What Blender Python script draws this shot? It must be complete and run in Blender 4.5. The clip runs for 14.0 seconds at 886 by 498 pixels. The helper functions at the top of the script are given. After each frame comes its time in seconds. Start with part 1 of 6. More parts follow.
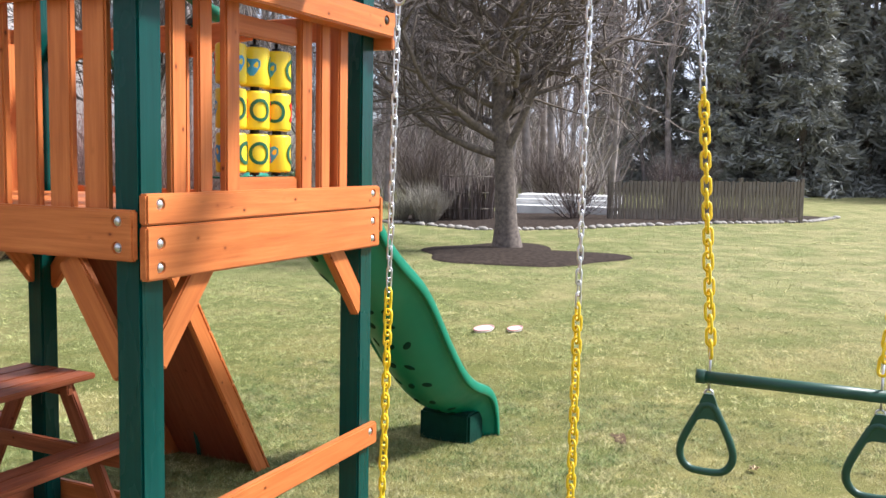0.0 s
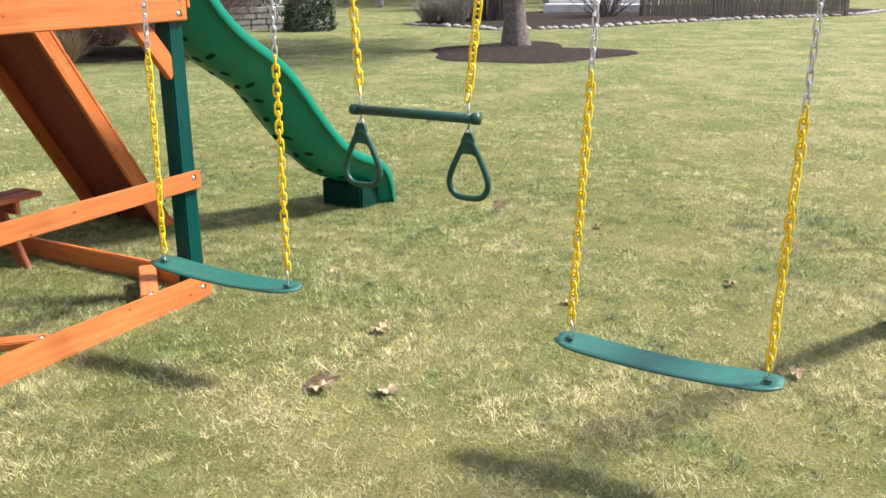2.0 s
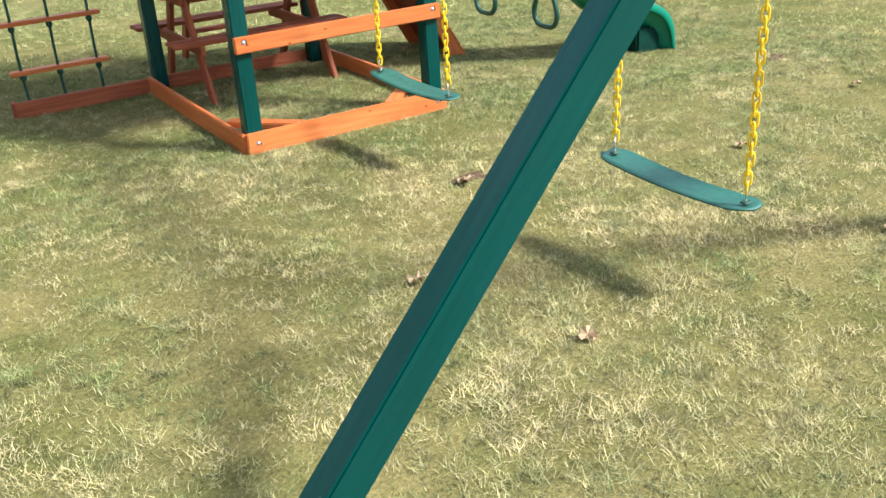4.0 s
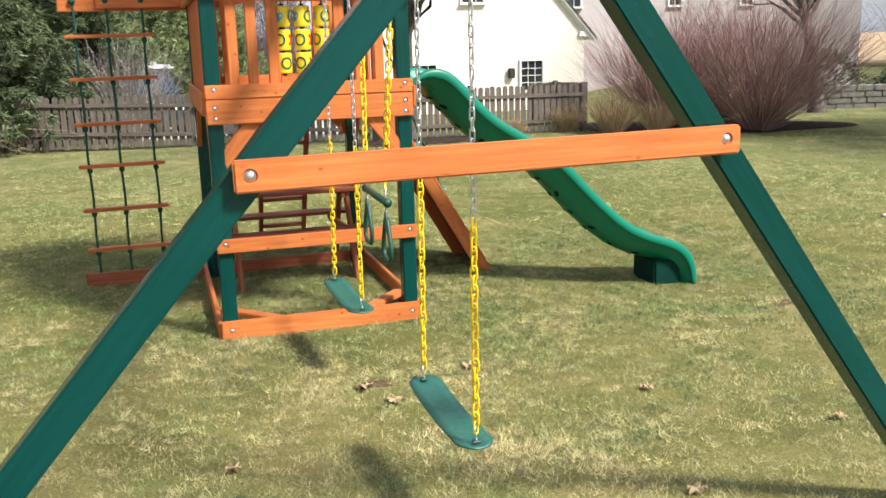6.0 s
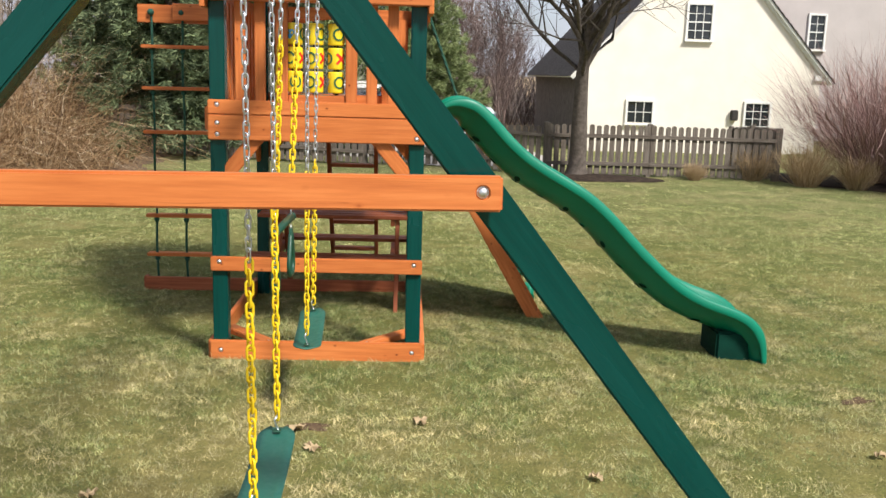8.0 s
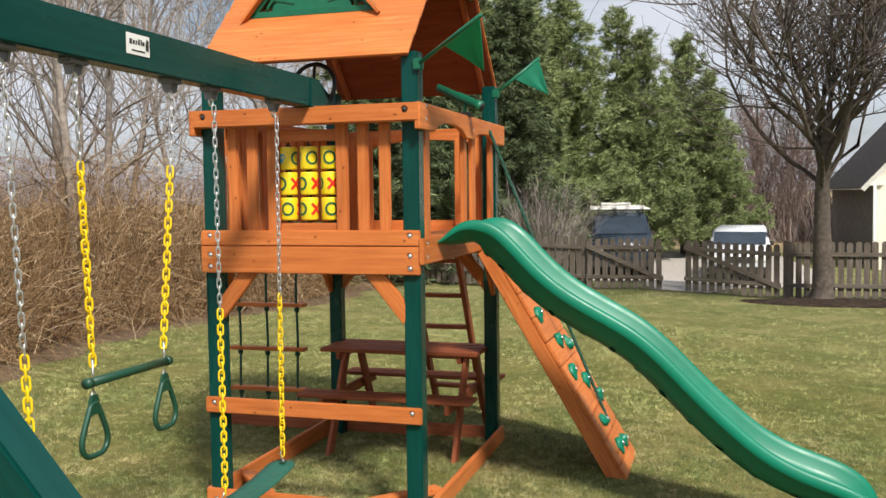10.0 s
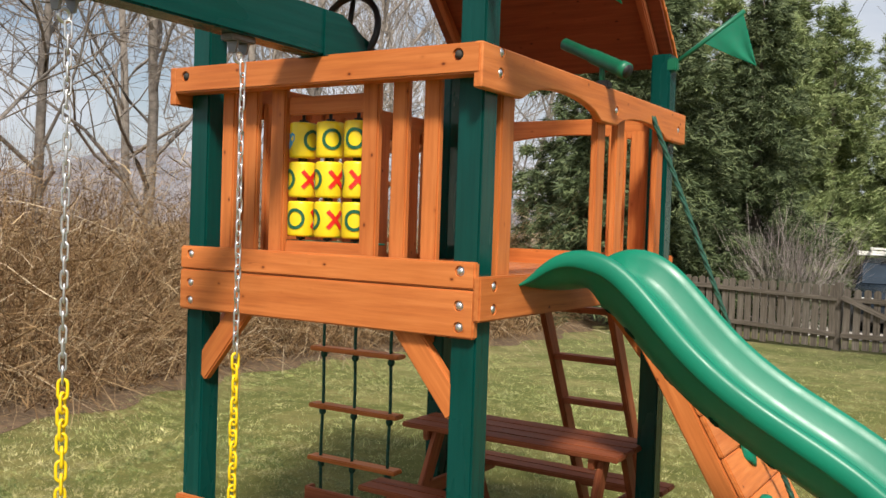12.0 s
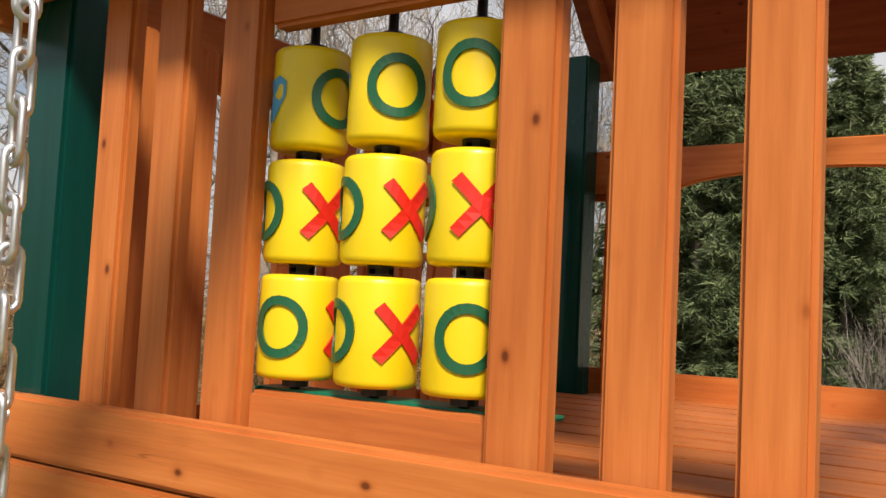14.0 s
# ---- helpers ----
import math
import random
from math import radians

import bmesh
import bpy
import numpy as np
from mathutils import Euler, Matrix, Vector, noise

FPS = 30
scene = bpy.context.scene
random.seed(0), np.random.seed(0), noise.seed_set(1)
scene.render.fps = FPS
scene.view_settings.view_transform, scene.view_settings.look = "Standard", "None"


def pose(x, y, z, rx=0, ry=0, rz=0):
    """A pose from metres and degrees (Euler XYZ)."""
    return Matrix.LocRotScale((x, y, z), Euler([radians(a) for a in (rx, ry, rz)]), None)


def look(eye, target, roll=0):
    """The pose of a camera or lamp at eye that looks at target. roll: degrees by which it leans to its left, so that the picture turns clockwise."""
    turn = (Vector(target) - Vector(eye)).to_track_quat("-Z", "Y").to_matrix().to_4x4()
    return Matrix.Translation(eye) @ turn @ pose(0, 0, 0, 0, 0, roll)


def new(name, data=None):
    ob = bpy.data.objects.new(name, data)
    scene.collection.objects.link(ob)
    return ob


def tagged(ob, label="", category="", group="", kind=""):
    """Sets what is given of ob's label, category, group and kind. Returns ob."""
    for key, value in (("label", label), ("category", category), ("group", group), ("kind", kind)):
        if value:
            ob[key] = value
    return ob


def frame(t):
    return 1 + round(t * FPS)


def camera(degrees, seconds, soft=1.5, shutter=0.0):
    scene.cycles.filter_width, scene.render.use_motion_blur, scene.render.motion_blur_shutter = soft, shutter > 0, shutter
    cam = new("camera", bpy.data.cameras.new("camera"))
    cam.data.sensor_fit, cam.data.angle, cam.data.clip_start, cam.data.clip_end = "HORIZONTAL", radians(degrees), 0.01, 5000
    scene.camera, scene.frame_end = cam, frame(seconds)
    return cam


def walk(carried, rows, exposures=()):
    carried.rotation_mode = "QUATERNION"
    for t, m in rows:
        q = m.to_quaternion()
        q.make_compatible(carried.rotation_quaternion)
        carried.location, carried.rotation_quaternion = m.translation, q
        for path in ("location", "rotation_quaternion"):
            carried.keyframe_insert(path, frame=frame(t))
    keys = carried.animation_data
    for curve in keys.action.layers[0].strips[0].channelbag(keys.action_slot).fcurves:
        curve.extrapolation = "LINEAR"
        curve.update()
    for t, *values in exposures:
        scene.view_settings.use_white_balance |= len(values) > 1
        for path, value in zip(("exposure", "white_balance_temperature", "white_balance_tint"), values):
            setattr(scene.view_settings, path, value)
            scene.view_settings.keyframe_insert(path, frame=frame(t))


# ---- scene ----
cam = camera(51.2, 14.0)
PATH = [
    (0, (-2.496, -1.713, 1.661), (-0.688, -0.879, 1.468), 1.1),
    (0.3, (-2.511, -1.917, 1.638), (-0.706, -1.108, 1.344), 0.4),
    (0.5, (-2.587, -2.091, 1.602), (-0.784, -1.301, 1.248), -0.3),
    (1, (-2.704, -2.458, 1.579), (-0.922, -1.707, 1.069), -0.1),
    (1.5, (-2.556, -2.794, 1.56), (-0.797, -2.016, 1.014), 0.0),
    (2, (-2.577, -3.116, 1.57), (-0.911, -2.182, 0.976), -0.5),
    (2.2, (-2.612, -3.312, 1.558), (-0.995, -2.311, 0.941), -0.2),
    (2.5, (-2.634, -3.574, 1.567), (-1.103, -2.472, 0.903), -0.4),
    (3, (-2.455, -3.881, 1.535), (-1.121, -2.614, 0.749), -1.7),
    (3.2, (-2.423, -4.022, 1.539), (-1.175, -2.717, 0.678), -2.0),
    (5.5, (-1.376, -5.485, 1.737), (-0.859, -3.637, 1.173), -1.7),
    (6, (-0.921, -5.632, 1.767), (-0.351, -3.765, 1.331), -1.5),
    (6.5, (-0.535, -5.748, 1.766), (-0.158, -3.835, 1.321), 0.8),
    (7, (-0.228, -5.629, 1.753), (-0.028, -3.679, 1.357), 2.4),
    (7.2, (-0.108, -5.589, 1.768), (0.057, -3.634, 1.379), 2.4),
    (9.3, (1.636, -4.963, 1.691), (1.395, -2.998, 1.411), 0.7),
    (9.5, (1.771, -4.844, 1.699), (1.419, -2.89, 1.454), 0.7),
    (9.8, (1.981, -4.622, 1.713), (1.474, -2.694, 1.556), -0.4),
    (10, (2.112, -4.481, 1.738), (1.535, -2.57, 1.62), -0.7),
    (10.5, (2.402, -4.075, 1.7), (1.638, -2.228, 1.61), -1.7),
    (10.6, (2.427, -3.981, 1.728), (1.601, -2.162, 1.633), -1.4),
    (11, (2.418, -3.577, 1.69), (1.544, -1.778, 1.693), 2.1),
    (11.5, (2.257, -2.937, 1.659), (1.246, -1.212, 1.603), 2.8),
    (12, (2.017, -2.379, 1.669), (0.951, -0.688, 1.614), 1.9),
    (12.2, (1.873, -2.21, 1.687), (0.806, -0.519, 1.63), 1.3),
    (12.5, (1.69, -1.882, 1.683), (0.554, -0.237, 1.648), 1.4),
    (13, (1.417, -1.419, 1.699), (0.159, 0.135, 1.679), 1.6),
    (13.5, (0.99, -1.062, 1.658), (-0.231, 0.521, 1.71), 2.4),
    (13.6, (0.914, -0.982, 1.671), (-0.289, 0.614, 1.742), 2.7),
    (13.8, (0.777, -0.857, 1.673), (-0.381, 0.769, 1.793), 3.2),
    (14, (0.625, -0.728, 1.694), (-0.492, 0.925, 1.832), 2.8),
]
walk(cam, [(t, look(eye, target, roll)) for t, eye, target, roll in PATH],
     exposures=((0.0, 1.06, 5900, 13), (1.5, 1.02, 5950, 13), (3.0, 1.05, 5850, 13), (5.5, 0.93, 6100, 12), (6.5, 0.57, 6250, 11), (7.2, 0.5, 6250, 11), (9.5, 0.32, 6550, 10), (11.0, 0.29, 6550, 9), (12.5, 0.32, 6800, 9), (14.0, 0.2, 7200, 11)))

# ---- world and light ----
SUN_WAY = Vector((-0.58, 0.73, -1.0)).normalized()
world = bpy.data.worlds.new("sky")
scene.world = world
world.use_nodes = True
wn = world.node_tree
wn.nodes.clear()
w_out = wn.nodes.new("ShaderNodeOutputWorld")
w_bg = wn.nodes.new("ShaderNodeBackground")
w_sky = wn.nodes.new("ShaderNodeTexSky")
w_sky.sky_type = "NISHITA"
w_sky.sun_disc = False
w_sky.sun_elevation = math.asin(-SUN_WAY.z)
w_sky.sun_rotation = math.atan2(-SUN_WAY.x, -SUN_WAY.y)
w_sky.air_density, w_sky.dust_density, w_sky.ozone_density = 1.0, 2.0, 1.0
# thin broken cloud over the blue
w_co = wn.nodes.new("ShaderNodeTexCoord")
w_map = wn.nodes.new("ShaderNodeMapping")
w_map.inputs["Scale"].default_value = (2.2, 2.2, 5.0)
w_noise = wn.nodes.new("ShaderNodeTexNoise")
w_noise.inputs["Scale"].default_value = 1.6
w_noise.inputs["Detail"].default_value = 7
w_ramp = wn.nodes.new("ShaderNodeValToRGB")
w_ramp.color_ramp.elements[0].position, w_ramp.color_ramp.elements[1].position = 0.3, 0.58
w_mix = wn.nodes.new("ShaderNodeMixRGB")
w_mix.inputs[2].default_value = (7.1, 7.5, 8.4, 1)
wn.links.new(w_co.outputs["Generated"], w_map.inputs["Vector"])
wn.links.new(w_map.outputs["Vector"], w_noise.inputs["Vector"])
wn.links.new(w_noise.outputs["Fac"], w_ramp.inputs["Fac"])
wn.links.new(w_ramp.outputs["Color"], w_mix.inputs[0])
wn.links.new(w_sky.outputs["Color"], w_mix.inputs[1])
wn.links.new(w_mix.outputs["Color"], w_bg.inputs["Color"])
w_bg.inputs["Strength"].default_value = 0.083
wn.links.new(w_bg.outputs["Background"], w_out.inputs["Surface"])
sun_data = bpy.data.lights.new("sun", "SUN")
sun_data.energy, sun_data.angle, sun_data.color = 4.4, radians(9.0), (1.0, 0.95, 0.87)
sun = new("sun", sun_data)
sun.matrix_basis = look((20, -25, 34), Vector((20, -25, 34)) + SUN_WAY)


# ---- materials ----
def base_mat(name, rough=0.6, metal=0.0, color=(0.5, 0.5, 0.5)):
    m = bpy.data.materials.new(name)
    m.use_nodes = True
    b = m.node_tree.nodes["Principled BSDF"]
    b.inputs["Roughness"].default_value = rough
    b.inputs["Metallic"].default_value = metal
    b.inputs["Base Color"].default_value = (*color, 1)
    return m, m.node_tree, b


def noise_tex(nt, vec, scale, detail=5, rough=0.55):
    n = nt.nodes.new("ShaderNodeTexNoise")
    n.inputs["Scale"].default_value, n.inputs["Detail"].default_value = scale, detail
    n.inputs["Roughness"].default_value = rough
    if vec is not None:
        nt.links.new(vec, n.inputs["Vector"])
    return n.outputs["Fac"]


def ramp(nt, fac, *stops):
    r = nt.nodes.new("ShaderNodeValToRGB")
    while len(r.color_ramp.elements) < len(stops):
        r.color_ramp.elements.new(0.5)
    for e, (p, c) in zip(r.color_ramp.elements, stops):
        e.position, e.color = p, (*c, 1)
    nt.links.new(fac, r.inputs["Fac"])
    return r.outputs["Color"]


def mixed(nt, kind, fac, a, b):
    n = nt.nodes.new("ShaderNodeMixRGB")
    n.blend_type = kind
    for i, v in enumerate((fac, a, b)):
        if isinstance(v, bpy.types.NodeSocket):
            nt.links.new(v, n.inputs[i])
        elif i == 0:
            n.inputs[0].default_value = v
        else:
            n.inputs[i].default_value = (*v, 1)
    return n.outputs["Color"]


def bump(nt, b, height, strength, dist=0.01):
    n = nt.nodes.new("ShaderNodeBump")
    n.inputs["Strength"].default_value, n.inputs["Distance"].default_value = strength, dist
    nt.links.new(height, n.inputs["Height"])
    nt.links.new(n.outputs["Normal"], b.inputs["Normal"])


def local_vec(nt, scale, shift=True):
    """Object coordinates, scaled, with a shift of its own for each object."""
    co = nt.nodes.new("ShaderNodeTexCoord")
    mp = nt.nodes.new("ShaderNodeMapping")
    mp.inputs["Scale"].default_value = scale
    nt.links.new(co.outputs["Object"], mp.inputs["Vector"])
    if shift:
        oi = nt.nodes.new("ShaderNodeObjectInfo")
        ml = nt.nodes.new("ShaderNodeMath")
        ml.operation = "MULTIPLY"
        ml.inputs[1].default_value = 37.0
        nt.links.new(oi.outputs["Random"], ml.inputs[0])
        nt.links.new(ml.outputs[0], mp.inputs["Location"])
    return mp.outputs["Vector"]


def wood_mat(name, dark, mid, light, rough=0.5, knots=True, tone=0.25, spec=0.3):
    """Stained boards with the grain along local x."""
    m, nt, b = base_mat(name, rough)
    v = local_vec(nt, (1.3, 22, 22))
    g = noise_tex(nt, v, 2.2, 6, 0.62)
    c = ramp(nt, g, (0.25, dark), (0.5, mid), (0.75, light))
    v2 = local_vec(nt, (0.9, 3.2, 3.2))
    blot = noise_tex(nt, v2, 2.0, 3)
    c = mixed(nt, "MULTIPLY", 0.5, c, ramp(nt, blot, (0.3, (0.82, 0.76, 0.7)), (0.65, (1.05, 1.05, 1.05))))
    if knots:
        vk = local_vec(nt, (10, 15, 15))
        vo = nt.nodes.new("ShaderNodeTexVoronoi")
        vo.inputs["Scale"].default_value = 1.0
        nt.links.new(vk, vo.inputs["Vector"])
        k = ramp(nt, vo.outputs["Distance"], (0.04, (0.13, 0.07, 0.055)), (0.065, (0.6, 0.48, 0.4)), (0.1, (0.9, 0.86, 0.82)), (0.17, (1, 1, 1)))
        c = mixed(nt, "MULTIPLY", 0.85, c, k)
        # drying checks along the grain
        line = noise_tex(nt, local_vec(nt, (0.45, 26, 26)), 1.0, 3, 0.5)
        where = noise_tex(nt, local_vec(nt, (1.1, 5, 5)), 1.0, 2)
        check = ramp(nt, line, (0.496, (1, 1, 1)), (0.5, (0.45, 0.36, 0.3)), (0.504, (1, 1, 1)))
        c = mixed(nt, "MULTIPLY", ramp(nt, where, (0.58, (0, 0, 0)), (0.66, (0.8, 0.8, 0.8))), c, check)
    oi = nt.nodes.new("ShaderNodeObjectInfo")
    c = mixed(nt, "MULTIPLY", tone * 2, c, ramp(nt, oi.outputs["Random"], (0.0, (0.74, 0.68, 0.62)), (1.0, (1.12, 1.12, 1.1))))
    nt.links.new(c, b.inputs["Base Color"])
    bump(nt, b, g, 0.25, 0.003)
    b.inputs["Specular IOR Level"].default_value = spec
    rr = ramp(nt, blot, (0.2, (rough - 0.1,) * 3), (0.8, (rough + 0.12,) * 3))
    nt.links.new(rr, b.inputs["Roughness"])
    return m


def paint_mat(name, color, rough, var=0.25, scale=6.0, metal=0.0, grain=0.08, spec=0.5, bumpy=40.0):
    m, nt, b = base_mat(name, rough, metal, color)
    v = local_vec(nt, (1, 1, 1))
    f = noise_tex(nt, v, scale, 5)
    lo, hi = tuple(x * (1 - var) for x in color), tuple(min(1, x * (1 + var)) for x in color)
    nt.links.new(ramp(nt, f, (0.3, lo), (0.7, hi)), b.inputs["Base Color"])
    f2 = noise_tex(nt, v, bumpy, 4)
    nt.links.new(ramp(nt, f2, (0.3, (max(0, rough - 0.07),) * 3), (0.7, (rough + 0.1,) * 3)), b.inputs["Roughness"])
    bump(nt, b, f2, grain, 0.002)
    b.inputs["Specular IOR Level"].default_value = spec
    return m


CEDAR = wood_mat("cedar_stain", (0.43, 0.116, 0.03), (0.57, 0.174, 0.046), (0.68, 0.236, 0.07), 0.46)
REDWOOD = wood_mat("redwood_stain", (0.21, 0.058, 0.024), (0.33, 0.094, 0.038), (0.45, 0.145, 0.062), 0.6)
GREYWOOD = wood_mat("weathered_wood", (0.075, 0.063, 0.052), (0.145, 0.124, 0.104), (0.25, 0.218, 0.186), 0.85)
# darker, redder tone for the roof lining and the climbing wall's back
DEEPRED = wood_mat("deep_red_wood", (0.16, 0.036, 0.016), (0.225, 0.054, 0.024), (0.285, 0.08, 0.036), 0.6)
POSTGREEN = wood_mat("green_post_paint", (0.001, 0.043, 0.037), (0.0015, 0.052, 0.044), (0.002, 0.061, 0.052), 0.24, knots=False, tone=0.1, spec=0.28)
SLIDEGREEN = paint_mat("slide_plastic", (0.0008, 0.175, 0.1), 0.38, 0.1, 3, grain=0.02, bumpy=9.0, spec=0.42)
DARKPLASTIC = paint_mat("dark_green_plastic", (0.008, 0.055, 0.03), 0.42, 0.15)
SEATGREEN = paint_mat("seat_rubber", (0.014, 0.105, 0.074), 0.48, 0.12, 8, spec=0.65)
SUNGREEN = paint_mat("sunburst_plastic", (0.006, 0.12, 0.06), 0.4)
FLAGGREEN = paint_mat("flag_cloth", (0.008, 0.21, 0.12), 0.8, 0.15, 20)


def sheer(m, color, share):
    """Thin cloth: let a share of the light through."""
    nt = m.node_tree
    b, o = nt.nodes["Principled BSDF"], nt.nodes["Material Output"]
    t = nt.nodes.new("ShaderNodeBsdfTranslucent")
    t.inputs["Color"].default_value = (*color, 1)
    mx = nt.nodes.new("ShaderNodeMixShader")
    mx.inputs[0].default_value = share
    nt.links.new(b.outputs[0], mx.inputs[1])
    nt.links.new(t.outputs[0], mx.inputs[2])
    nt.links.new(mx.outputs[0], o.inputs["Surface"])


sheer(FLAGGREEN, (0.01, 0.42, 0.24), 0.45)
YELLOW = paint_mat("yellow_coating", (0.84, 0.58, 0.012), 0.35, 0.08)
TTTYELLOW = paint_mat("yellow_plastic", (0.82, 0.6, 0.015), 0.38, 0.06, 5, grain=0.05)
RED = paint_mat("red_plastic", (0.68, 0.02, 0.012), 0.4, 0.1)
BLUE = paint_mat("blue_print", (0.06, 0.33, 0.6), 0.5, 0.1)
OGREEN = paint_mat("letter_green", (0.008, 0.1, 0.045), 0.4, 0.1)
STEEL = paint_mat("galvanised_steel", (0.68, 0.69, 0.71), 0.42, 0.12, 30, metal=1.0)
DULLSTEEL = paint_mat("dull_zinc", (0.2, 0.2, 0.2), 0.5, 0.2, 20, metal=0.7)
DARKSTEEL = paint_mat("dark_bolt_hole", (0.03, 0.025, 0.02), 0.7)
BLACKPL = paint_mat("black_plastic", (0.012, 0.012, 0.013), 0.5)
ROPE = paint_mat("green_rope", (0.016, 0.075, 0.05), 0.85, 0.4, 60)
WHITE = paint_mat("white_label", (0.8, 0.8, 0.78), 0.5, 0.04)
INK = paint_mat("black_ink", (0.02, 0.02, 0.02), 0.6)
STUCCO = paint_mat("cream_stucco", (0.8, 0.74, 0.64), 0.9, 0.05, 1.2, grain=0.5)
# brown siding, kept dark because the wall's shade is in the colour
SHADED_SIDING = paint_mat("shaded_brown_siding", (0.15, 0.125, 0.108), 0.9, 0.3, 5, grain=0.4)
STUCCO_GREY = paint_mat("grey_stucco", (0.5, 0.45, 0.43), 0.9, 0.06, 1.2, grain=0.5)
TRIMWHITE = paint_mat("white_trim_paint", (0.76, 0.75, 0.71), 0.6, 0.05)
SHINGLE = paint_mat("roof_shingle", (0.085, 0.076, 0.072), 0.95, 0.4, 9, grain=0.5, spec=0.12)
STONE = paint_mat("pale_edging_stone", (0.3, 0.275, 0.24), 0.9, 0.35, 9, grain=0.6)
TERRACE = paint_mat("pale_terrace_stone", (0.62, 0.6, 0.57), 0.85, 0.15, 2)
DRIVE = paint_mat("gravel_drive", (0.4, 0.365, 0.325), 0.95, 0.3, 14, grain=0.6)
MULCH = paint_mat("bark_mulch", (0.04, 0.029, 0.022), 0.95, 0.6, 12, grain=1.0, spec=0.1, bumpy=35)
BARK = paint_mat("grey_bark", (0.17, 0.138, 0.118), 0.95, 0.4, 14, grain=1.0, bumpy=30)
BARK_DARK = paint_mat("dark_grey_bark", (0.105, 0.085, 0.07), 0.95, 0.4, 14, grain=1.0, bumpy=30)
BARK_WEST = paint_mat("slender_tree_bark", (0.27, 0.235, 0.205), 0.95, 0.4, 10, grain=1.0, bumpy=30)
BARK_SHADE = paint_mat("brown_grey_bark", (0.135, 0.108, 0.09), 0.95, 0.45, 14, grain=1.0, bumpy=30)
BARK_FAR = paint_mat("woodland_bark", (0.25, 0.21, 0.195), 0.95, 0.45, 3)
BARK_RED = paint_mat("reddish_twigs", (0.165, 0.115, 0.1), 0.9, 0.35, 8)
TERRACOTTA = paint_mat("terracotta", (0.42, 0.15, 0.08), 0.85, 0.15)
CARWHITE = paint_mat("silver_car_paint", (0.62, 0.64, 0.66), 0.25, 0.03)
CARDARK = paint_mat("dark_van_paint", (0.02, 0.03, 0.045), 0.25, 0.1)
TYRE = paint_mat("tyre_rubber", (0.015, 0.015, 0.016), 0.85)
GLASSDARK = paint_mat("window_glass", (0.02, 0.024, 0.028), 0.06, 0.2, 2, grain=0.0, spec=0.8)
CARGLASS = paint_mat("windscreen_glass", (0.03, 0.042, 0.058), 0.12, 0.2, 2, grain=0.0, spec=0.3)
PAPER = paint_mat("pale_toy_plastic", (0.75, 0.7, 0.68), 0.6)
PAPERPINK = paint_mat("pink_toy_plastic", (0.7, 0.35, 0.33), 0.6)


def north_lean(nt, f):
    """The lawn is greener towards the fence than round the swings."""
    co = nt.nodes.new("ShaderNodeTexCoord")
    sp = nt.nodes.new("ShaderNodeSeparateXYZ")
    nt.links.new(co.outputs["Object"], sp.inputs[0])
    mr = nt.nodes.new("ShaderNodeMapRange")
    mr.inputs["From Min"].default_value, mr.inputs["From Max"].default_value = -3.0, 3.5
    mr.inputs["To Min"].default_value, mr.inputs["To Max"].default_value = -0.02, 0.09
    nt.links.new(sp.outputs["Y"], mr.inputs["Value"])
    ad = nt.nodes.new("ShaderNodeMath")
    nt.links.new(f, ad.inputs[0])
    nt.links.new(mr.outputs[0], ad.inputs[1])
    return ad.outputs[0]


def island_mat(name, stops, rough=0.8, patch=0.0, patch_stops=None, scale=0.7, shine=0.3, lean=False):
    """Blades, needles and stems: a colour of its own for each piece, leaning with broad patches."""
    m, nt, b = base_mat(name, rough)
    g = nt.nodes.new("ShaderNodeNewGeometry")
    c = ramp(nt, g.outputs["Random Per Island"], *stops)
    if patch_stops:
        co = nt.nodes.new("ShaderNodeTexCoord")
        f = noise_tex(nt, co.outputs["Object"], scale, 7, 0.7)
        c2 = ramp(nt, g.outputs["Random Per Island"], *patch_stops)
        if lean:
            f = north_lean(nt, f)
        f3 = ramp(nt, f, (0.5 - patch, (0, 0, 0)), (0.5 + patch, (1, 1, 1)))
        c = mixed(nt, "MIX", f3, c, c2)
        if lean:
            tuft = noise_tex(nt, co.outputs["Object"], 9.0, 6, 0.72)
            c = mixed(nt, "MULTIPLY", 1.0, c, ramp(nt, tuft, (0.36, (0.34, 0.36, 0.32)), (0.5, (0.98, 0.98, 0.98)), (0.62, (1.42, 1.37, 1.3))))
            wide = noise_tex(nt, co.outputs["Object"], 0.3, 3, 0.6)
            c = mixed(nt, "MULTIPLY", 1.0, c, ramp(nt, wide, (0.35, (0.84, 0.86, 0.82)), (0.65, (1.14, 1.11, 1.08))))
    nt.links.new(c, b.inputs["Base Color"])
    b.inputs["Specular IOR Level"].default_value = shine
    return m


GRASS = island_mat("dormant_grass", ((0.0, (0.16, 0.155, 0.06)), (0.35, (0.44, 0.385, 0.18)), (0.7, (0.6, 0.51, 0.27)), (1.0, (0.64, 0.56, 0.34))), 0.75,
                   0.09, ((0.0, (0.05, 0.09, 0.026)), (0.4, (0.15, 0.215, 0.064)), (0.75, (0.3, 0.33, 0.13)), (1.0, (0.5, 0.47, 0.25))), 1.5, lean=True)
GRASS_WIDE = island_mat("dormant_grass_open", ((0.0, (0.4, 0.375, 0.165)), (0.5, (0.68, 0.6, 0.31)), (1.0, (0.86, 0.75, 0.45))), 0.75,
                        0.1, ((0.0, (0.19, 0.25, 0.085)), (0.5, (0.37, 0.41, 0.155)), (1.0, (0.58, 0.56, 0.28))), 1.1, lean=True)
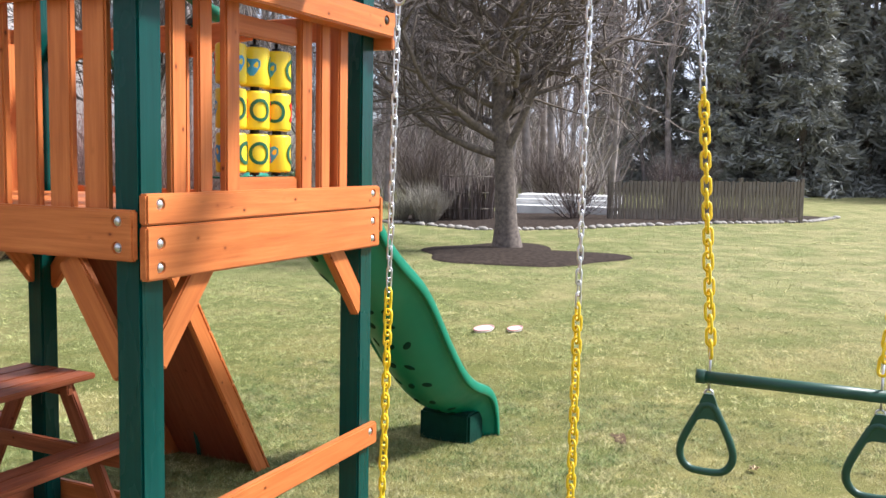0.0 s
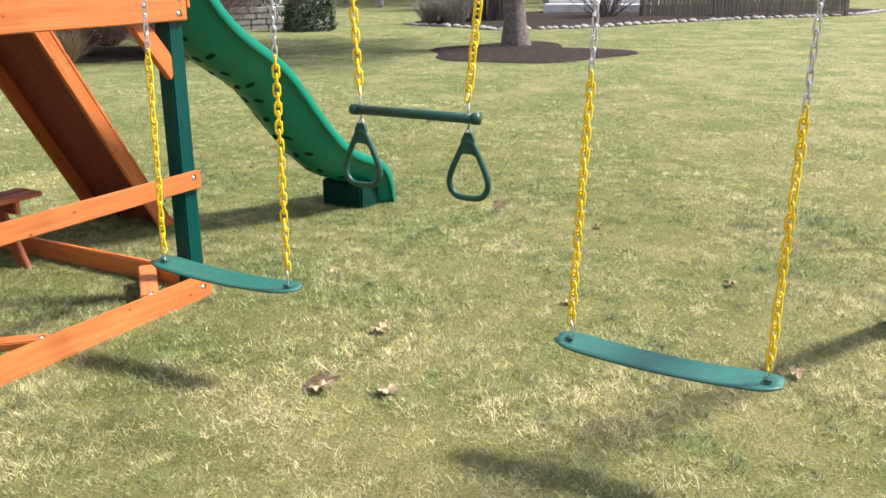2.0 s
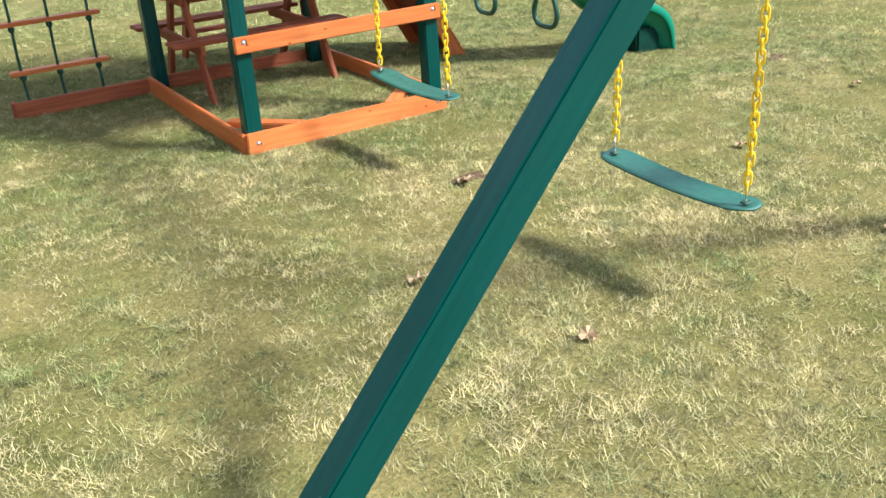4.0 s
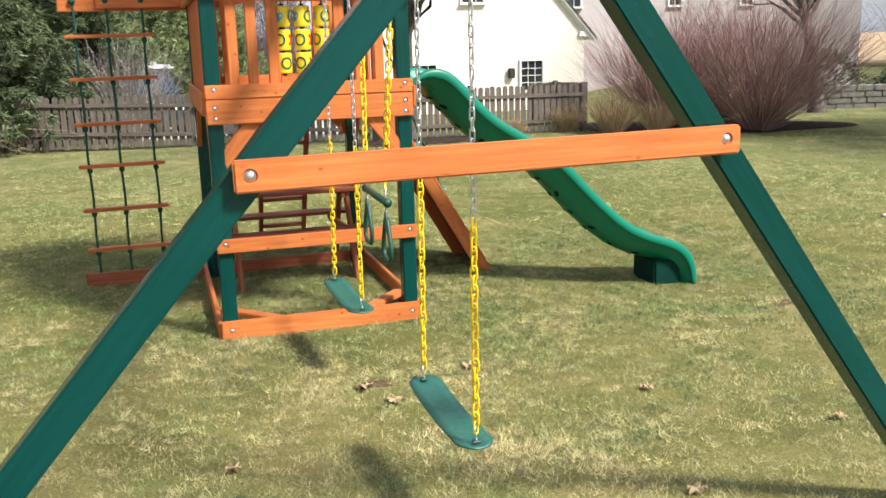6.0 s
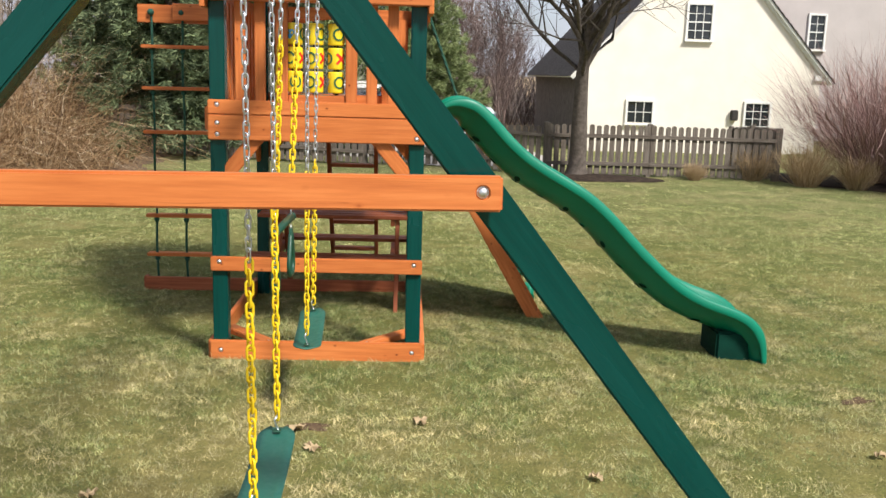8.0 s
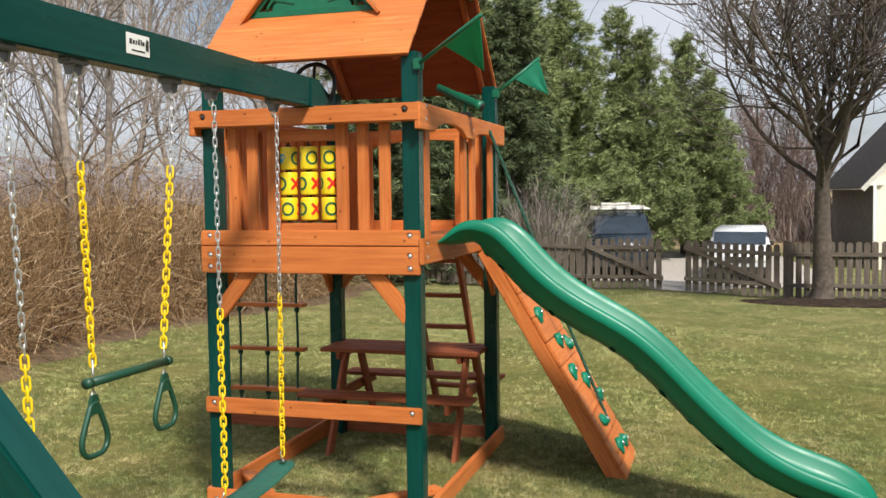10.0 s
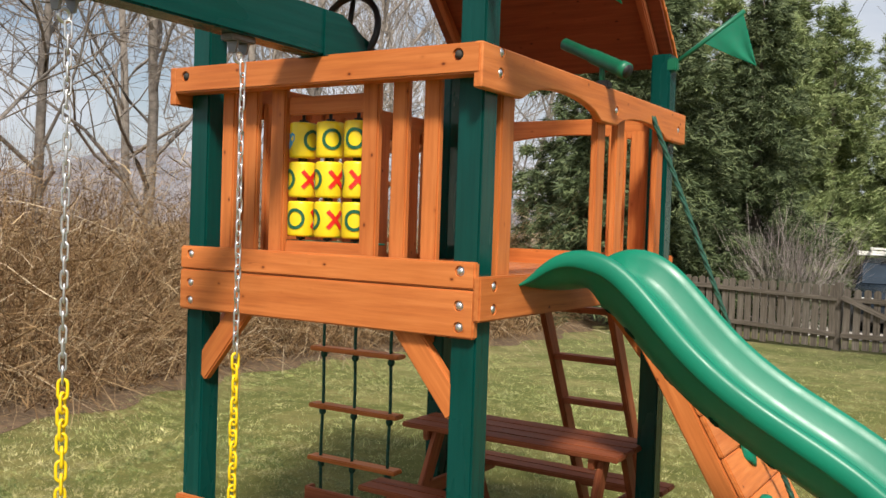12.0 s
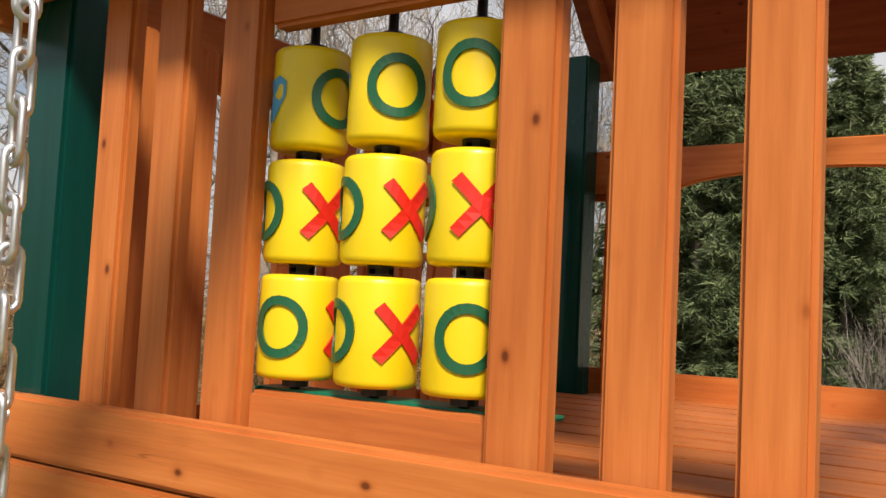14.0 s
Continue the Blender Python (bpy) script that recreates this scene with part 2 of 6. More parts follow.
NEEDLES = island_mat("spruce_needles", ((0.0, (0.032, 0.05, 0.02)), (0.5, (0.085, 0.12, 0.048)), (1.0, (0.18, 0.22, 0.092))), 0.7,
                     0.14, ((0.0, (0.046, 0.066, 0.032)), (0.6, (0.12, 0.155, 0.076)), (1.0, (0.24, 0.275, 0.145))), 1.6)
NEEDLES_PINE = island_mat("pine_needles", ((0.0, (0.07, 0.1, 0.04)), (0.5, (0.175, 0.225, 0.09)), (1.0, (0.31, 0.35, 0.16))), 0.65,
                          0.14, ((0.0, (0.095, 0.14, 0.048)), (0.5, (0.235, 0.29, 0.108)), (1.0, (0.4, 0.44, 0.205))), 0.9)
# needle colour lifted and greyed to carry the haze of distance
NEEDLES_HAZED = island_mat("hazed_needles", ((0.0, (0.22, 0.22, 0.195)), (1.0, (0.35, 0.35, 0.31))), 0.8)
BRAMBLE = island_mat("dry_bramble", ((0.0, (0.075, 0.04, 0.018)), (0.4, (0.21, 0.12, 0.055)), (0.75, (0.37, 0.235, 0.115)), (0.9, (0.52, 0.38, 0.22)), (1.0, (0.74, 0.62, 0.44))), 0.85)
WOODSTEM = island_mat("grey_brown_stems", ((0.0, (0.2, 0.165, 0.15)), (0.6, (0.37, 0.315, 0.29)), (1.0, (0.52, 0.46, 0.425))), 0.9)
STRAWGRASS = island_mat("dry_ornamental_grass", ((0.0, (0.28, 0.18, 0.09)), (1.0, (0.52, 0.4, 0.24))), 0.8)
PALEGRASS = island_mat("pale_dry_stems", ((0.0, (0.16, 0.14, 0.115)), (1.0, (0.36, 0.33, 0.28))), 0.8)
DARKSTEM = island_mat("dark_brown_stems", ((0.0, (0.06, 0.045, 0.04)), (0.7, (0.15, 0.115, 0.1)), (1.0, (0.26, 0.21, 0.19))), 0.9)
FINETWIG = island_mat("pinkish_fine_twigs", ((0.0, (0.17, 0.095, 0.085)), (0.6, (0.33, 0.2, 0.18)), (1.0, (0.46, 0.32, 0.285))), 0.9)
LEAF = island_mat("dry_leaf", ((0.0, (0.28, 0.18, 0.09)), (1.0, (0.44, 0.33, 0.19))), 0.8)


def ground_mat():
    m, nt, b = base_mat("lawn_soil", 0.95)
    co = nt.nodes.new("ShaderNodeTexCoord")
    v = co.outputs["Object"]
    broad = north_lean(nt, noise_tex(nt, v, 1.2, 5, 0.62))
    mid = noise_tex(nt, v, 5.0, 5, 0.65)
    fine = noise_tex(nt, v, 60.0, 4, 0.7)
    c = ramp(nt, broad, (0.36, (0.33, 0.3, 0.15)), (0.5, (0.255, 0.248, 0.112)), (0.64, (0.175, 0.195, 0.074)))
    c = mixed(nt, "MULTIPLY", 0.6, c, ramp(nt, mid, (0.3, (0.6, 0.6, 0.55)), (0.7, (1.25, 1.2, 1.15))))
    c = mixed(nt, "MULTIPLY", 0.75, c, ramp(nt, fine, (0.3, (0.45, 0.45, 0.42)), (0.7, (1.35, 1.3, 1.25))))
    # darker thatch tint round the play set, fading out with distance
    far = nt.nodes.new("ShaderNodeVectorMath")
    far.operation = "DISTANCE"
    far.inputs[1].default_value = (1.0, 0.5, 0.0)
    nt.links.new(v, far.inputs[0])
    far_mix = nt.nodes.new("ShaderNodeMapRange")
    far_mix.inputs["From Min"].default_value, far_mix.inputs["From Max"].default_value = 4.0, 11.0
    far_mix.inputs["To Min"].default_value, far_mix.inputs["To Max"].default_value = 0.0, 1.0
    nt.links.new(far.outputs["Value"], far_mix.inputs["Value"])
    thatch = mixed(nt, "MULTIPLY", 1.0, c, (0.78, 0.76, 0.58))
    c = mixed(nt, "MIX", far_mix.outputs[0], thatch, c)
    # dry field beyond the bramble bank
    sp = nt.nodes.new("ShaderNodeSeparateXYZ")
    nt.links.new(v, sp.inputs[0])
    west = nt.nodes.new("ShaderNodeMapRange")
    west.inputs["From Min"].default_value, west.inputs["From Max"].default_value = -6.5, -9.0
    nt.links.new(sp.outputs["X"], west.inputs["Value"])
    north = nt.nodes.new("ShaderNodeMapRange")
    north.inputs["From Min"].default_value, north.inputs["From Max"].default_value = 37.0, 44.0
    nt.links.new(sp.outputs["Y"], north.inputs["Value"])
    fields = nt.nodes.new("ShaderNodeMath")
    fields.operation = "MAXIMUM"
    nt.links.new(west.outputs[0], fields.inputs[0])
    nt.links.new(north.outputs[0], fields.inputs[1])
    straw = ramp(nt, mid, (0.3, (0.3, 0.2, 0.11)), (0.7, (0.5, 0.38, 0.23)))
    c = mixed(nt, "MIX", fields.outputs[0], c, straw)
    nt.links.new(c, b.inputs["Base Color"])
    bump(nt, b, fine, 0.7, 0.03)
    b.inputs["Specular IOR Level"].default_value = 0.15
    return m


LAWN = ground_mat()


# ---- shaping helpers ----
def part(name, bm, material, parent=None, label="", m=None, smooth=False):
    me = bpy.data.meshes.new(name)
    bm.to_mesh(me)
    bm.free()
    return part_of(name, me, material, parent, label, m, smooth)


def part_of(name, me, material, parent=None, label="", m=None, smooth=False):
    if material is not None and not me.materials:
        me.materials.append(material)
    if smooth:
        me.polygons.foreach_set("use_smooth", [True] * len(me.polygons))
    ob = new(name, me)
    if parent is not None:
        ob.parent = parent
    if m is not None:
        ob.matrix_basis = m
    if label:
        ob["label"] = label
    return ob


def thing(name, label, category, at=(0, 0, 0), group="", kind=""):
    ob = new(name)
    ob.empty_display_size = 0.1
    ob.location = at
    return tagged(ob, label, category, group, kind)


def box_bm(l, w, t, bev=0.004):
    bm = bmesh.new()
    bmesh.ops.create_cube(bm, size=1.0, matrix=Matrix.Diagonal((l, w, t, 1)))
    if bev:
        bmesh.ops.bevel(bm, geom=bm.edges[:], offset=bev, segments=2 if bev > 0.0035 else 1, affect="EDGES", clamp_overlap=True)
    return bm


def along(p0, p1, n):
    """A pose at the middle of p0 p1: local x along it, local z as near n as can be."""
    p0, p1, n = Vector(p0), Vector(p1), Vector(n)
    x = (p1 - p0).normalized()
    y = n.cross(x).normalized()
    z = x.cross(y)
    m = Matrix((x, y, z)).transposed().to_4x4()
    m.translation = (p0 + p1) / 2
    return m


def rel(parent, m):
    return parent.matrix_basis.inverted() @ m if parent is not None else m


def plank(name, p0, p1, n, w, t, material, parent, label="", bev=0.0055):
    l = (Vector(p1) - Vector(p0)).length
    return part(name, box_bm(l, w, t, bev), material, parent, label, rel(parent, along(p0, p1, n)))


def tube(bm, pts, radii, sides=8, cap=True):
    """A tube through pts with those radii."""
    pts = [Vector(p) for p in pts]
    rings = []
    prev = None
    for i, p in enumerate(pts):
        d = (pts[min(i + 1, len(pts) - 1)] - pts[max(i - 1, 0)]).normalized()
        if prev is None:
            u = d.orthogonal().normalized()
        else:
            u = (prev - d * prev.dot(d)).normalized()
        prev = u
        v = d.cross(u)
        r = radii[i] if isinstance(radii, (list, tuple)) else radii
        rings.append([bm.verts.new(p + (u * math.cos(a) + v * math.sin(a)) * r) for a in (2 * math.pi * k / sides for k in range(sides))])
    for a, b in zip(rings, rings[1:]):
        for k in range(sides):
            bm.faces.new((a[k], a[(k + 1) % sides], b[(k + 1) % sides], b[k]))
    if cap:
        bm.faces.new(list(reversed(rings[0])))
        bm.faces.new(rings[-1])
    return bm


def tube_part(name, pts, r, material, parent, label="", sides=8):
    c = Vector(pts[0])
    bm = tube(bmesh.new(), [Vector(p) - c for p in pts], r, sides)
    return part(name, bm, material, parent, label, rel(parent, Matrix.Translation(c)), True)


def ring_bm(radius, wire, n=24, sides=8):
    bm = bmesh.new()
    rows = []
    for i in range(n):
        a = 2 * math.pi * i / n
        e = Vector((math.cos(a), math.sin(a), 0))
        rows.append([bm.verts.new(e * (radius + wire * math.cos(b)) + Vector((0, 0, wire * math.sin(b)))) for b in (2 * math.pi * k / sides for k in range(sides))])
    for i in range(n):
        for k in range(sides):
            bm.faces.new((rows[i][k], rows[(i + 1) % n][k], rows[(i + 1) % n][(k + 1) % sides], rows[i][(k + 1) % sides]))
    return bm


def extrude_bm(outline, t):
    """A flat outline in local x, y, pulled t thick along z, centred."""
    bm = bmesh.new()
    lo = [bm.verts.new((x, y, -t / 2)) for x, y in outline]
    hi = [bm.verts.new((x, y, t / 2)) for x, y in outline]
    n = len(outline)
    bm.faces.new(list(reversed(lo)))
    bm.faces.new(hi)
    for i in range(n):
        bm.faces.new((lo[i], lo[(i + 1) % n], hi[(i + 1) % n], hi[i]))
    bmesh.ops.recalc_face_normals(bm, faces=bm.faces[:])
    return bm


def bolt_mesh(metal):
    bm = bmesh.new()
    bmesh.ops.create_cone(bm, cap_ends=True, segments=16, radius1=0.0135, radius2=0.0135, depth=0.003)
    b2 = bmesh.ops.create_uvsphere(bm, u_segments=14, v_segments=8, radius=0.0118)
    for v in b2["verts"]:
        v.co.z = v.co.z * 0.6 + 0.002
    for f in bm.faces:
        f.smooth = len(f.verts) < 6
    me = bpy.data.meshes.new("bolt")
    bm.to_mesh(me)
    bm.free()
    me.materials.append(metal)
    return me


BOLT = bolt_mesh(STEEL)
# same bolt in near-black, the shade of a deep hole as colour
SHADED_BOLT = bolt_mesh(DARKSTEEL)
HOLES = []


def bore_holes():
    """Cut the countersunk bolt holes into their boards."""
    boards = {}
    for ob, p, n, size in HOLES:
        boards.setdefault(ob.name, []).append((p, n, size))
    for name, holes in boards.items():
        ob = bpy.data.objects[name]
        if ob.data is None:
            continue
        bm = bmesh.new()
        for p, n, size in holes:
            q = n.to_track_quat("Z", "Y").to_matrix().to_4x4()
            q.translation = p
            bmesh.ops.create_cone(bm, cap_ends=True, segments=20, radius1=0.0165 * size, radius2=0.0185 * size, depth=0.014 * size, matrix=rel_world(ob, q))
        tmp_me = bpy.data.meshes.new("bore")
        bm.to_mesh(tmp_me)
        bm.free()
        whole = bpy.data.objects.new("uncut_board", ob.data)
        tmp = bpy.data.objects.new("bore", tmp_me)
        bpy.context.scene.collection.objects.link(whole)
        bpy.context.scene.collection.objects.link(tmp)
        mod = whole.modifiers.new("bore", "BOOLEAN")
        mod.operation, mod.solver, mod.object = "DIFFERENCE", "EXACT", tmp
        dg = bpy.context.evaluated_depsgraph_get()
        cut = bpy.data.meshes.new_from_object(whole.evaluated_get(dg))
        bpy.data.objects.remove(whole)
        bpy.data.objects.remove(tmp)
        bpy.data.meshes.remove(tmp_me)
        if len(cut.polygons) > 6:
            ob.data = cut


def bolt(p, n, parent, size=1.0, head=None):
    """A carriage bolt in its countersunk hole, facing n, under a board."""
    HOLES.append((parent, Vector(p), Vector(n), size))
    q = Vector(n).to_track_quat("Z", "Y").to_matrix().to_4x4()
    q.translation = Vector(p) - Vector(n) * 0.0072
    return part_of("bolt", head or BOLT, None, parent, "", rel_world(parent, q @ Matrix.Diagonal((size, size, size, 1))))


def rel_world(parent, m):
    w = parent.matrix_basis.copy()
    if parent.parent is not None:
        w = parent.parent.matrix_basis @ w
    return w.inverted() @ m


def from_lists(name, verts, faces):
    me = bpy.data.meshes.new(name)
    me.from_pydata(verts, [], faces)
    return me


def from_arrays(name, v, loops, sides):
    """A mesh of equal faces from numpy arrays: v (n, 3), loops flat, sides corners a face."""
    me = bpy.data.meshes.new(name)
    nf = len(loops) // sides
    me.vertices.add(len(v))
    me.vertices.foreach_set("co", np.ascontiguousarray(v, dtype=np.float32).ravel())
    me.loops.add(len(loops))
    me.loops.foreach_set("vertex_index", np.ascontiguousarray(loops, dtype=np.int32))
    me.polygons.add(nf)
    me.polygons.foreach_set("loop_start", np.arange(0, nf * sides, sides, dtype=np.int32))
    me.update(calc_edges=True)
    return me


# ---- ground ----
def smooth01(a):
    a = np.clip(a, 0, 1)
    return a * a * (3 - 2 * a)


def ground_z(x, y):
    """The lie of the land: nearly level lawn, falling to the drive and the house."""
    x, y = np.asarray(x, float), np.asarray(y, float)
    z = -0.09 * smooth01((x - 0.7) / 2.3)
    z = z - 0.95 * smooth01((y - 12.5) / 11.0) * (1 - smooth01((x - 14) / 10.0))
    z = z + 0.5 * smooth01((-x - 5.5) / 5.0)
    return z + 0.012 * np.sin(x * 1.3 + 0.4) * np.sin(y * 1.1)


def make_ground():
    ax = np.unique(np.concatenate([np.linspace(-14, 16, 101), np.linspace(16, 40, 41), np.linspace(40, 160, 25), [260, 600, 1500], np.linspace(-60, -14, 24), [-120, -300, -900, -1500]]))
    ay = np.unique(np.concatenate([np.linspace(-12, 28, 133), np.linspace(28, 80, 30), [120, 260, 600, 1500], np.linspace(-60, -12, 17), [-150, -500, -1500]]))
    X, Y = np.meshgrid(ax, ay)
    Z = ground_z(X, Y)
    v = np.stack([X, Y, Z], -1).reshape(-1, 3)
    nx, ny = len(ax), len(ay)
    i = np.arange(nx - 1)[None, :] + nx * np.arange(ny - 1)[:, None]
    quads = np.stack([i, i + 1, i + 1 + nx, i + nx], -1).reshape(-1)
    me = from_arrays("ground", v, quads, 4)
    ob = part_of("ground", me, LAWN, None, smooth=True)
    return tagged(ob, "patchy dormant lawn, straw-coloured with green tufts", "lawn", kind="structure")


ground = make_ground()


def gz(x, y):
    return float(ground_z(x, y))

# ---- the play tower ----
HX = 0.632          # half the width of the front
UP, FRONT, SIDE = Vector((0, 0, 1)), Vector((0, -1, 0)), Vector((1, 0, 0))
tower = thing("play_tower", "cedar play tower with green posts and a shingled gable roof", "playset")


def arched(length, w, arches, t):
    """A rail seen flat: top edge straight, lower edge with arches (from, to, rise)."""
    pts = [(-length / 2, w / 2), (-length / 2, -w / 2)]
    for a, b, rise in arches:
        for k in range(11):
            s = k / 10
            pts.append((-length / 2 + a + (b - a) * s, -w / 2 + rise * math.sin(math.pi * s) ** 0.6))
    pts += [(length / 2, -w / 2), (length / 2, w / 2)]
    bm = extrude_bm(list(reversed(pts)), t)
    bmesh.ops.bevel(bm, geom=[e for e in bm.edges if e.is_boundary is False and e.calc_face_angle(0) > 1.2], offset=0.004, segments=1, affect="EDGES", clamp_overlap=True)
    return bm


def build_tower():
    # four posts
    for sx in (-1, 1):
        for y, top in ((0.0745, 2.47), (1.745, 2.47)):
            plank("post", (sx * 0.5805, y, -0.12), (sx * 0.5805, y, top), FRONT, 0.09, 0.089, POSTGREEN, tower, "dark green painted post", 0.006)
    # deck rim: two boards across the front and back, one at each side
    for y, n in ((0.015, FRONT), (1.806, -FRONT)):
        lo = plank("lower_rim_board", (-HX, y, 1.397), (HX, y, 1.397), n, 0.146, 0.03, CEDAR, tower)
        hi = plank("upper_rim_board", (-HX, y, 1.5145), (HX, y, 1.5145), n, 0.083, 0.03, CEDAR, tower)
        for sx in (-1, 1):
            bolt((sx * (HX - 0.053), y + n.y * 0.015, 1.527), n, hi)
            bolt((sx * (HX - 0.053), y + n.y * 0.015, 1.422), n, lo)
            bolt((sx * (HX - 0.053), y + n.y * 0.015, 1.357), n, lo)
    for sx in (-1, 1):
        n = SIDE * sx
        ob = plank("side_rim_board", (sx * 0.641, -0.002 if sx > 0 else 0.032, 1.445), (sx * 0.641, 1.79, 1.445), n, 0.136, 0.026, CEDAR, tower)
        for z in (1.482, 1.412):
            for y in (0.085, 1.745):
                bolt((sx * 0.654, y, z), n, ob)
    # rail above the front
    ob = plank("front_top_rail", (-0.632, -0.01, 2.157), (0.655, -0.01, 2.157), FRONT, 0.092, 0.078, CEDAR, tower, "", 0.006)
    # these two holes read dark: bolt heads coloured as shade
    for x in (-0.575, 0.578):
        bolt((x, -0.049, 2.169), FRONT, ob, 1.1, SHADED_BOLT)
    part("back_top_rail", arched(1.9, 0.125, ((0.95, 1.75, 0.05),), 0.03), CEDAR, tower, "", along((-1.26, 1.806, 2.135), (0.64, 1.806, 2.135), FRONT))
    for sx, arches in ((1, ((0.26, 0.90, 0.062), (1.05, 1.63, 0.046))), (-1, ())):
        m = along((sx * 0.645, -0.045, 2.137), (sx * 0.645, 1.84, 2.137), SIDE * 1)
        ob = part("side_top_rail", arched(1.885, 0.135, arches, 0.03), CEDAR, tower, "", m)
        for y in (0.07, 1.0, 1.745):
            bolt((sx * 0.66, y, 2.127), SIDE * sx, ob)
        bolt((sx * 0.66, 0.074, 2.19), SIDE * sx, ob)
    # rail slats
    def slat(x, y, n, w=0.085):
        plank("slat", (x, y, 1.46), (x, y, 2.13), n, w, 0.026, CEDAR, tower)
    for x in (-0.45, -0.336, 0.31, 0.431):
        slat(x, 0.058, FRONT, 0.062)
    for y in (0.2, 0.95, 1.15, 1.62):
        slat(0.607, y, SIDE)
    for k in range(12):
        slat(-0.607, 0.19 + 0.128 * k, SIDE)
    for x in (-0.45, 0.47, 0.36, -0.34):
        slat(x, 1.772, FRONT)
    # deck planks
    for k in range(13):
        y = 0.085 + 0.137 * k
        w = 0.131
        plank("deck_plank", (-0.505 if k in (0, 12) else -0.618, y, 1.473), (0.505 if k in (0, 12) else 0.618, y, 1.473), UP, w, 0.026, CEDAR, tower)
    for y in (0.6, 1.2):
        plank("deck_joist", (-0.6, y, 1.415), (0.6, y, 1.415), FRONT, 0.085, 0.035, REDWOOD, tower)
    # knee braces under the deck
    for sx in (-1, 1):
        plank("knee_brace", (sx * 0.56, 0.05, 1.09), (sx * 0.33, 0.05, 1.37), FRONT, 0.086, 0.035, CEDAR, tower)
        plank("knee_brace", (sx * 0.56, 1.76, 1.09), (sx * 0.33, 1.76, 1.37), FRONT, 0.086, 0.035, CEDAR, tower)
        for y0, y1 in (((1.72, 1.46),) if sx > 0 else ((0.1, 0.3), (1.72, 1.46))):
            plank("knee_brace", (sx * 0.606, y0, 1.06), (sx * 0.606, y1, 1.37), SIDE, 0.086, 0.03, CEDAR, tower)
    # cross rail low on the front, and the frame on the grass
    ob = plank("low_cross_rail", (-0.63, 0.015, 0.588), (0.63, 0.015, 0.588), FRONT, 0.086, 0.03, CEDAR, tower)
    for sx in (-1, 1):
        bolt((sx * 0.579, 0.0, 0.601), FRONT, ob)
    ob = plank("ground_board", (-0.64, 0.015, 0.045), (0.64, 0.015, 0.045), FRONT, 0.14, 0.03, CEDAR, tower)
    for sx in (-1, 1):
        bolt((sx * 0.578, 0.0, 0.055), FRONT, ob)
        plank("ground_board", (sx * 0.642, 0.032, 0.04), (sx * 0.642, 1.78, 0.04), SIDE, 0.14, 0.03, CEDAR, tower)
        d = plank("corner_brace", (sx * 0.6, 0.4, 0.085), (sx * 0.28, 0.05, 0.085), UP, 0.085, 0.036, CEDAR, tower)
        bolt((sx * 0.3, 0.068, 0.103), UP, d)
    plank("ground_board", (-1.52, 1.8, 0.03), (0.62, 1.8, 0.03), FRONT, 0.13, 0.03, REDWOOD, tower)
    # gable roof of lapped boards
    x0, x1, yr, zr = -0.61, 0.59, 0.96, 3.42
    for y_e, nm in ((0.0, -1), (1.92, 1)):
        e, r = Vector((0, y_e, 2.45)), Vector((0, yr, zr))
        way = (r - e).normalized()
        nrm = way.cross(SIDE) * (1 if nm > 0 else -1)
        if nrm.z < 0:
            nrm = -nrm
        full = (r - e).length
        n_b = 9
        for k in range(n_b):
            c = e + way * (full * (k + 0.5) / n_b) + nrm * 0.012
            tilt = (nrm - way * 0.06).normalized()
            plank("roof_board", c + SIDE * x0, c + SIDE * x1, tilt, full / n_b + 0.012, 0.014, CEDAR, tower, "", 0.002)
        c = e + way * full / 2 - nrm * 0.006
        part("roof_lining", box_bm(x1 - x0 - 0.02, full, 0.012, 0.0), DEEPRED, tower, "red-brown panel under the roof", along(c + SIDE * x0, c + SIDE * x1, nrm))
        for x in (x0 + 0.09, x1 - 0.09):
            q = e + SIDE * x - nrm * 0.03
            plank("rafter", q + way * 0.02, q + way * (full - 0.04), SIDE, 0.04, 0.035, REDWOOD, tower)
    # sunburst panels: one in a small dormer on the front slope, one in each gable
    def sunburst(m, half, high, name):
        pan = thing_part(name, m)
        t = 0.018
        edge = 0.035
        def bar(a, b, w):
            l = (Vector((*b, 0)) - Vector((*a, 0))).length
            mm = along((*a, 0), (*b, 0), (0, 0, 1))
            part("ray", box_bm(l, w, t, 0.002), SUNGREEN, pan, "", mm)
        bar((-half, edge / 2), (half, edge / 2), edge)
        bar((-half, 0.01), (0, high), edge)
        bar((half, 0.01), (0, high), edge)
        arc = [(0.24 * half * 2 * math.cos(math.pi * k / 14) * 1.35, 0.03 + 0.26 * high * math.sin(math.pi * k / 14)) for k in range(15)]
        part("half_sun", extrude_bm(arc, 0.012), SUNGREEN, pan, "", Matrix.Translation((0, 0, -0.002)))
        rim = [Vector((x * 1.12, y * 1.1, 0.004)) for x, y in arc]
        part("sun_rim", tube(bmesh.new(), rim, 0.009, 6), SUNGREEN, pan, "", None, True)
        for k in range(1, 8):
            a = math.pi * k / 8
            dx, dy = math.cos(a), math.sin(a)
            s = 1.0 / (abs(dx) / half + dy / high)
            p, q = 0.3 + 0.08 * abs(dx), 0.93
            bar((dx * s * p + 0, dy * s * p + 0.03), (dx * s * q, dy * s * q), 0.018)
        return pan
    def thing_part(name, m):
        bm = bmesh.new()
        bmesh.ops.create_cube(bm, size=0.01)
        return part(name, bm, SUNGREEN, tower, "green plastic sunburst panel", m)
    dc, dh, dz = -0.06, 0.37, 2.735
    m = along((dc - 0.1, 0.262, dz), (dc + 0.1, 0.262, dz), FRONT)
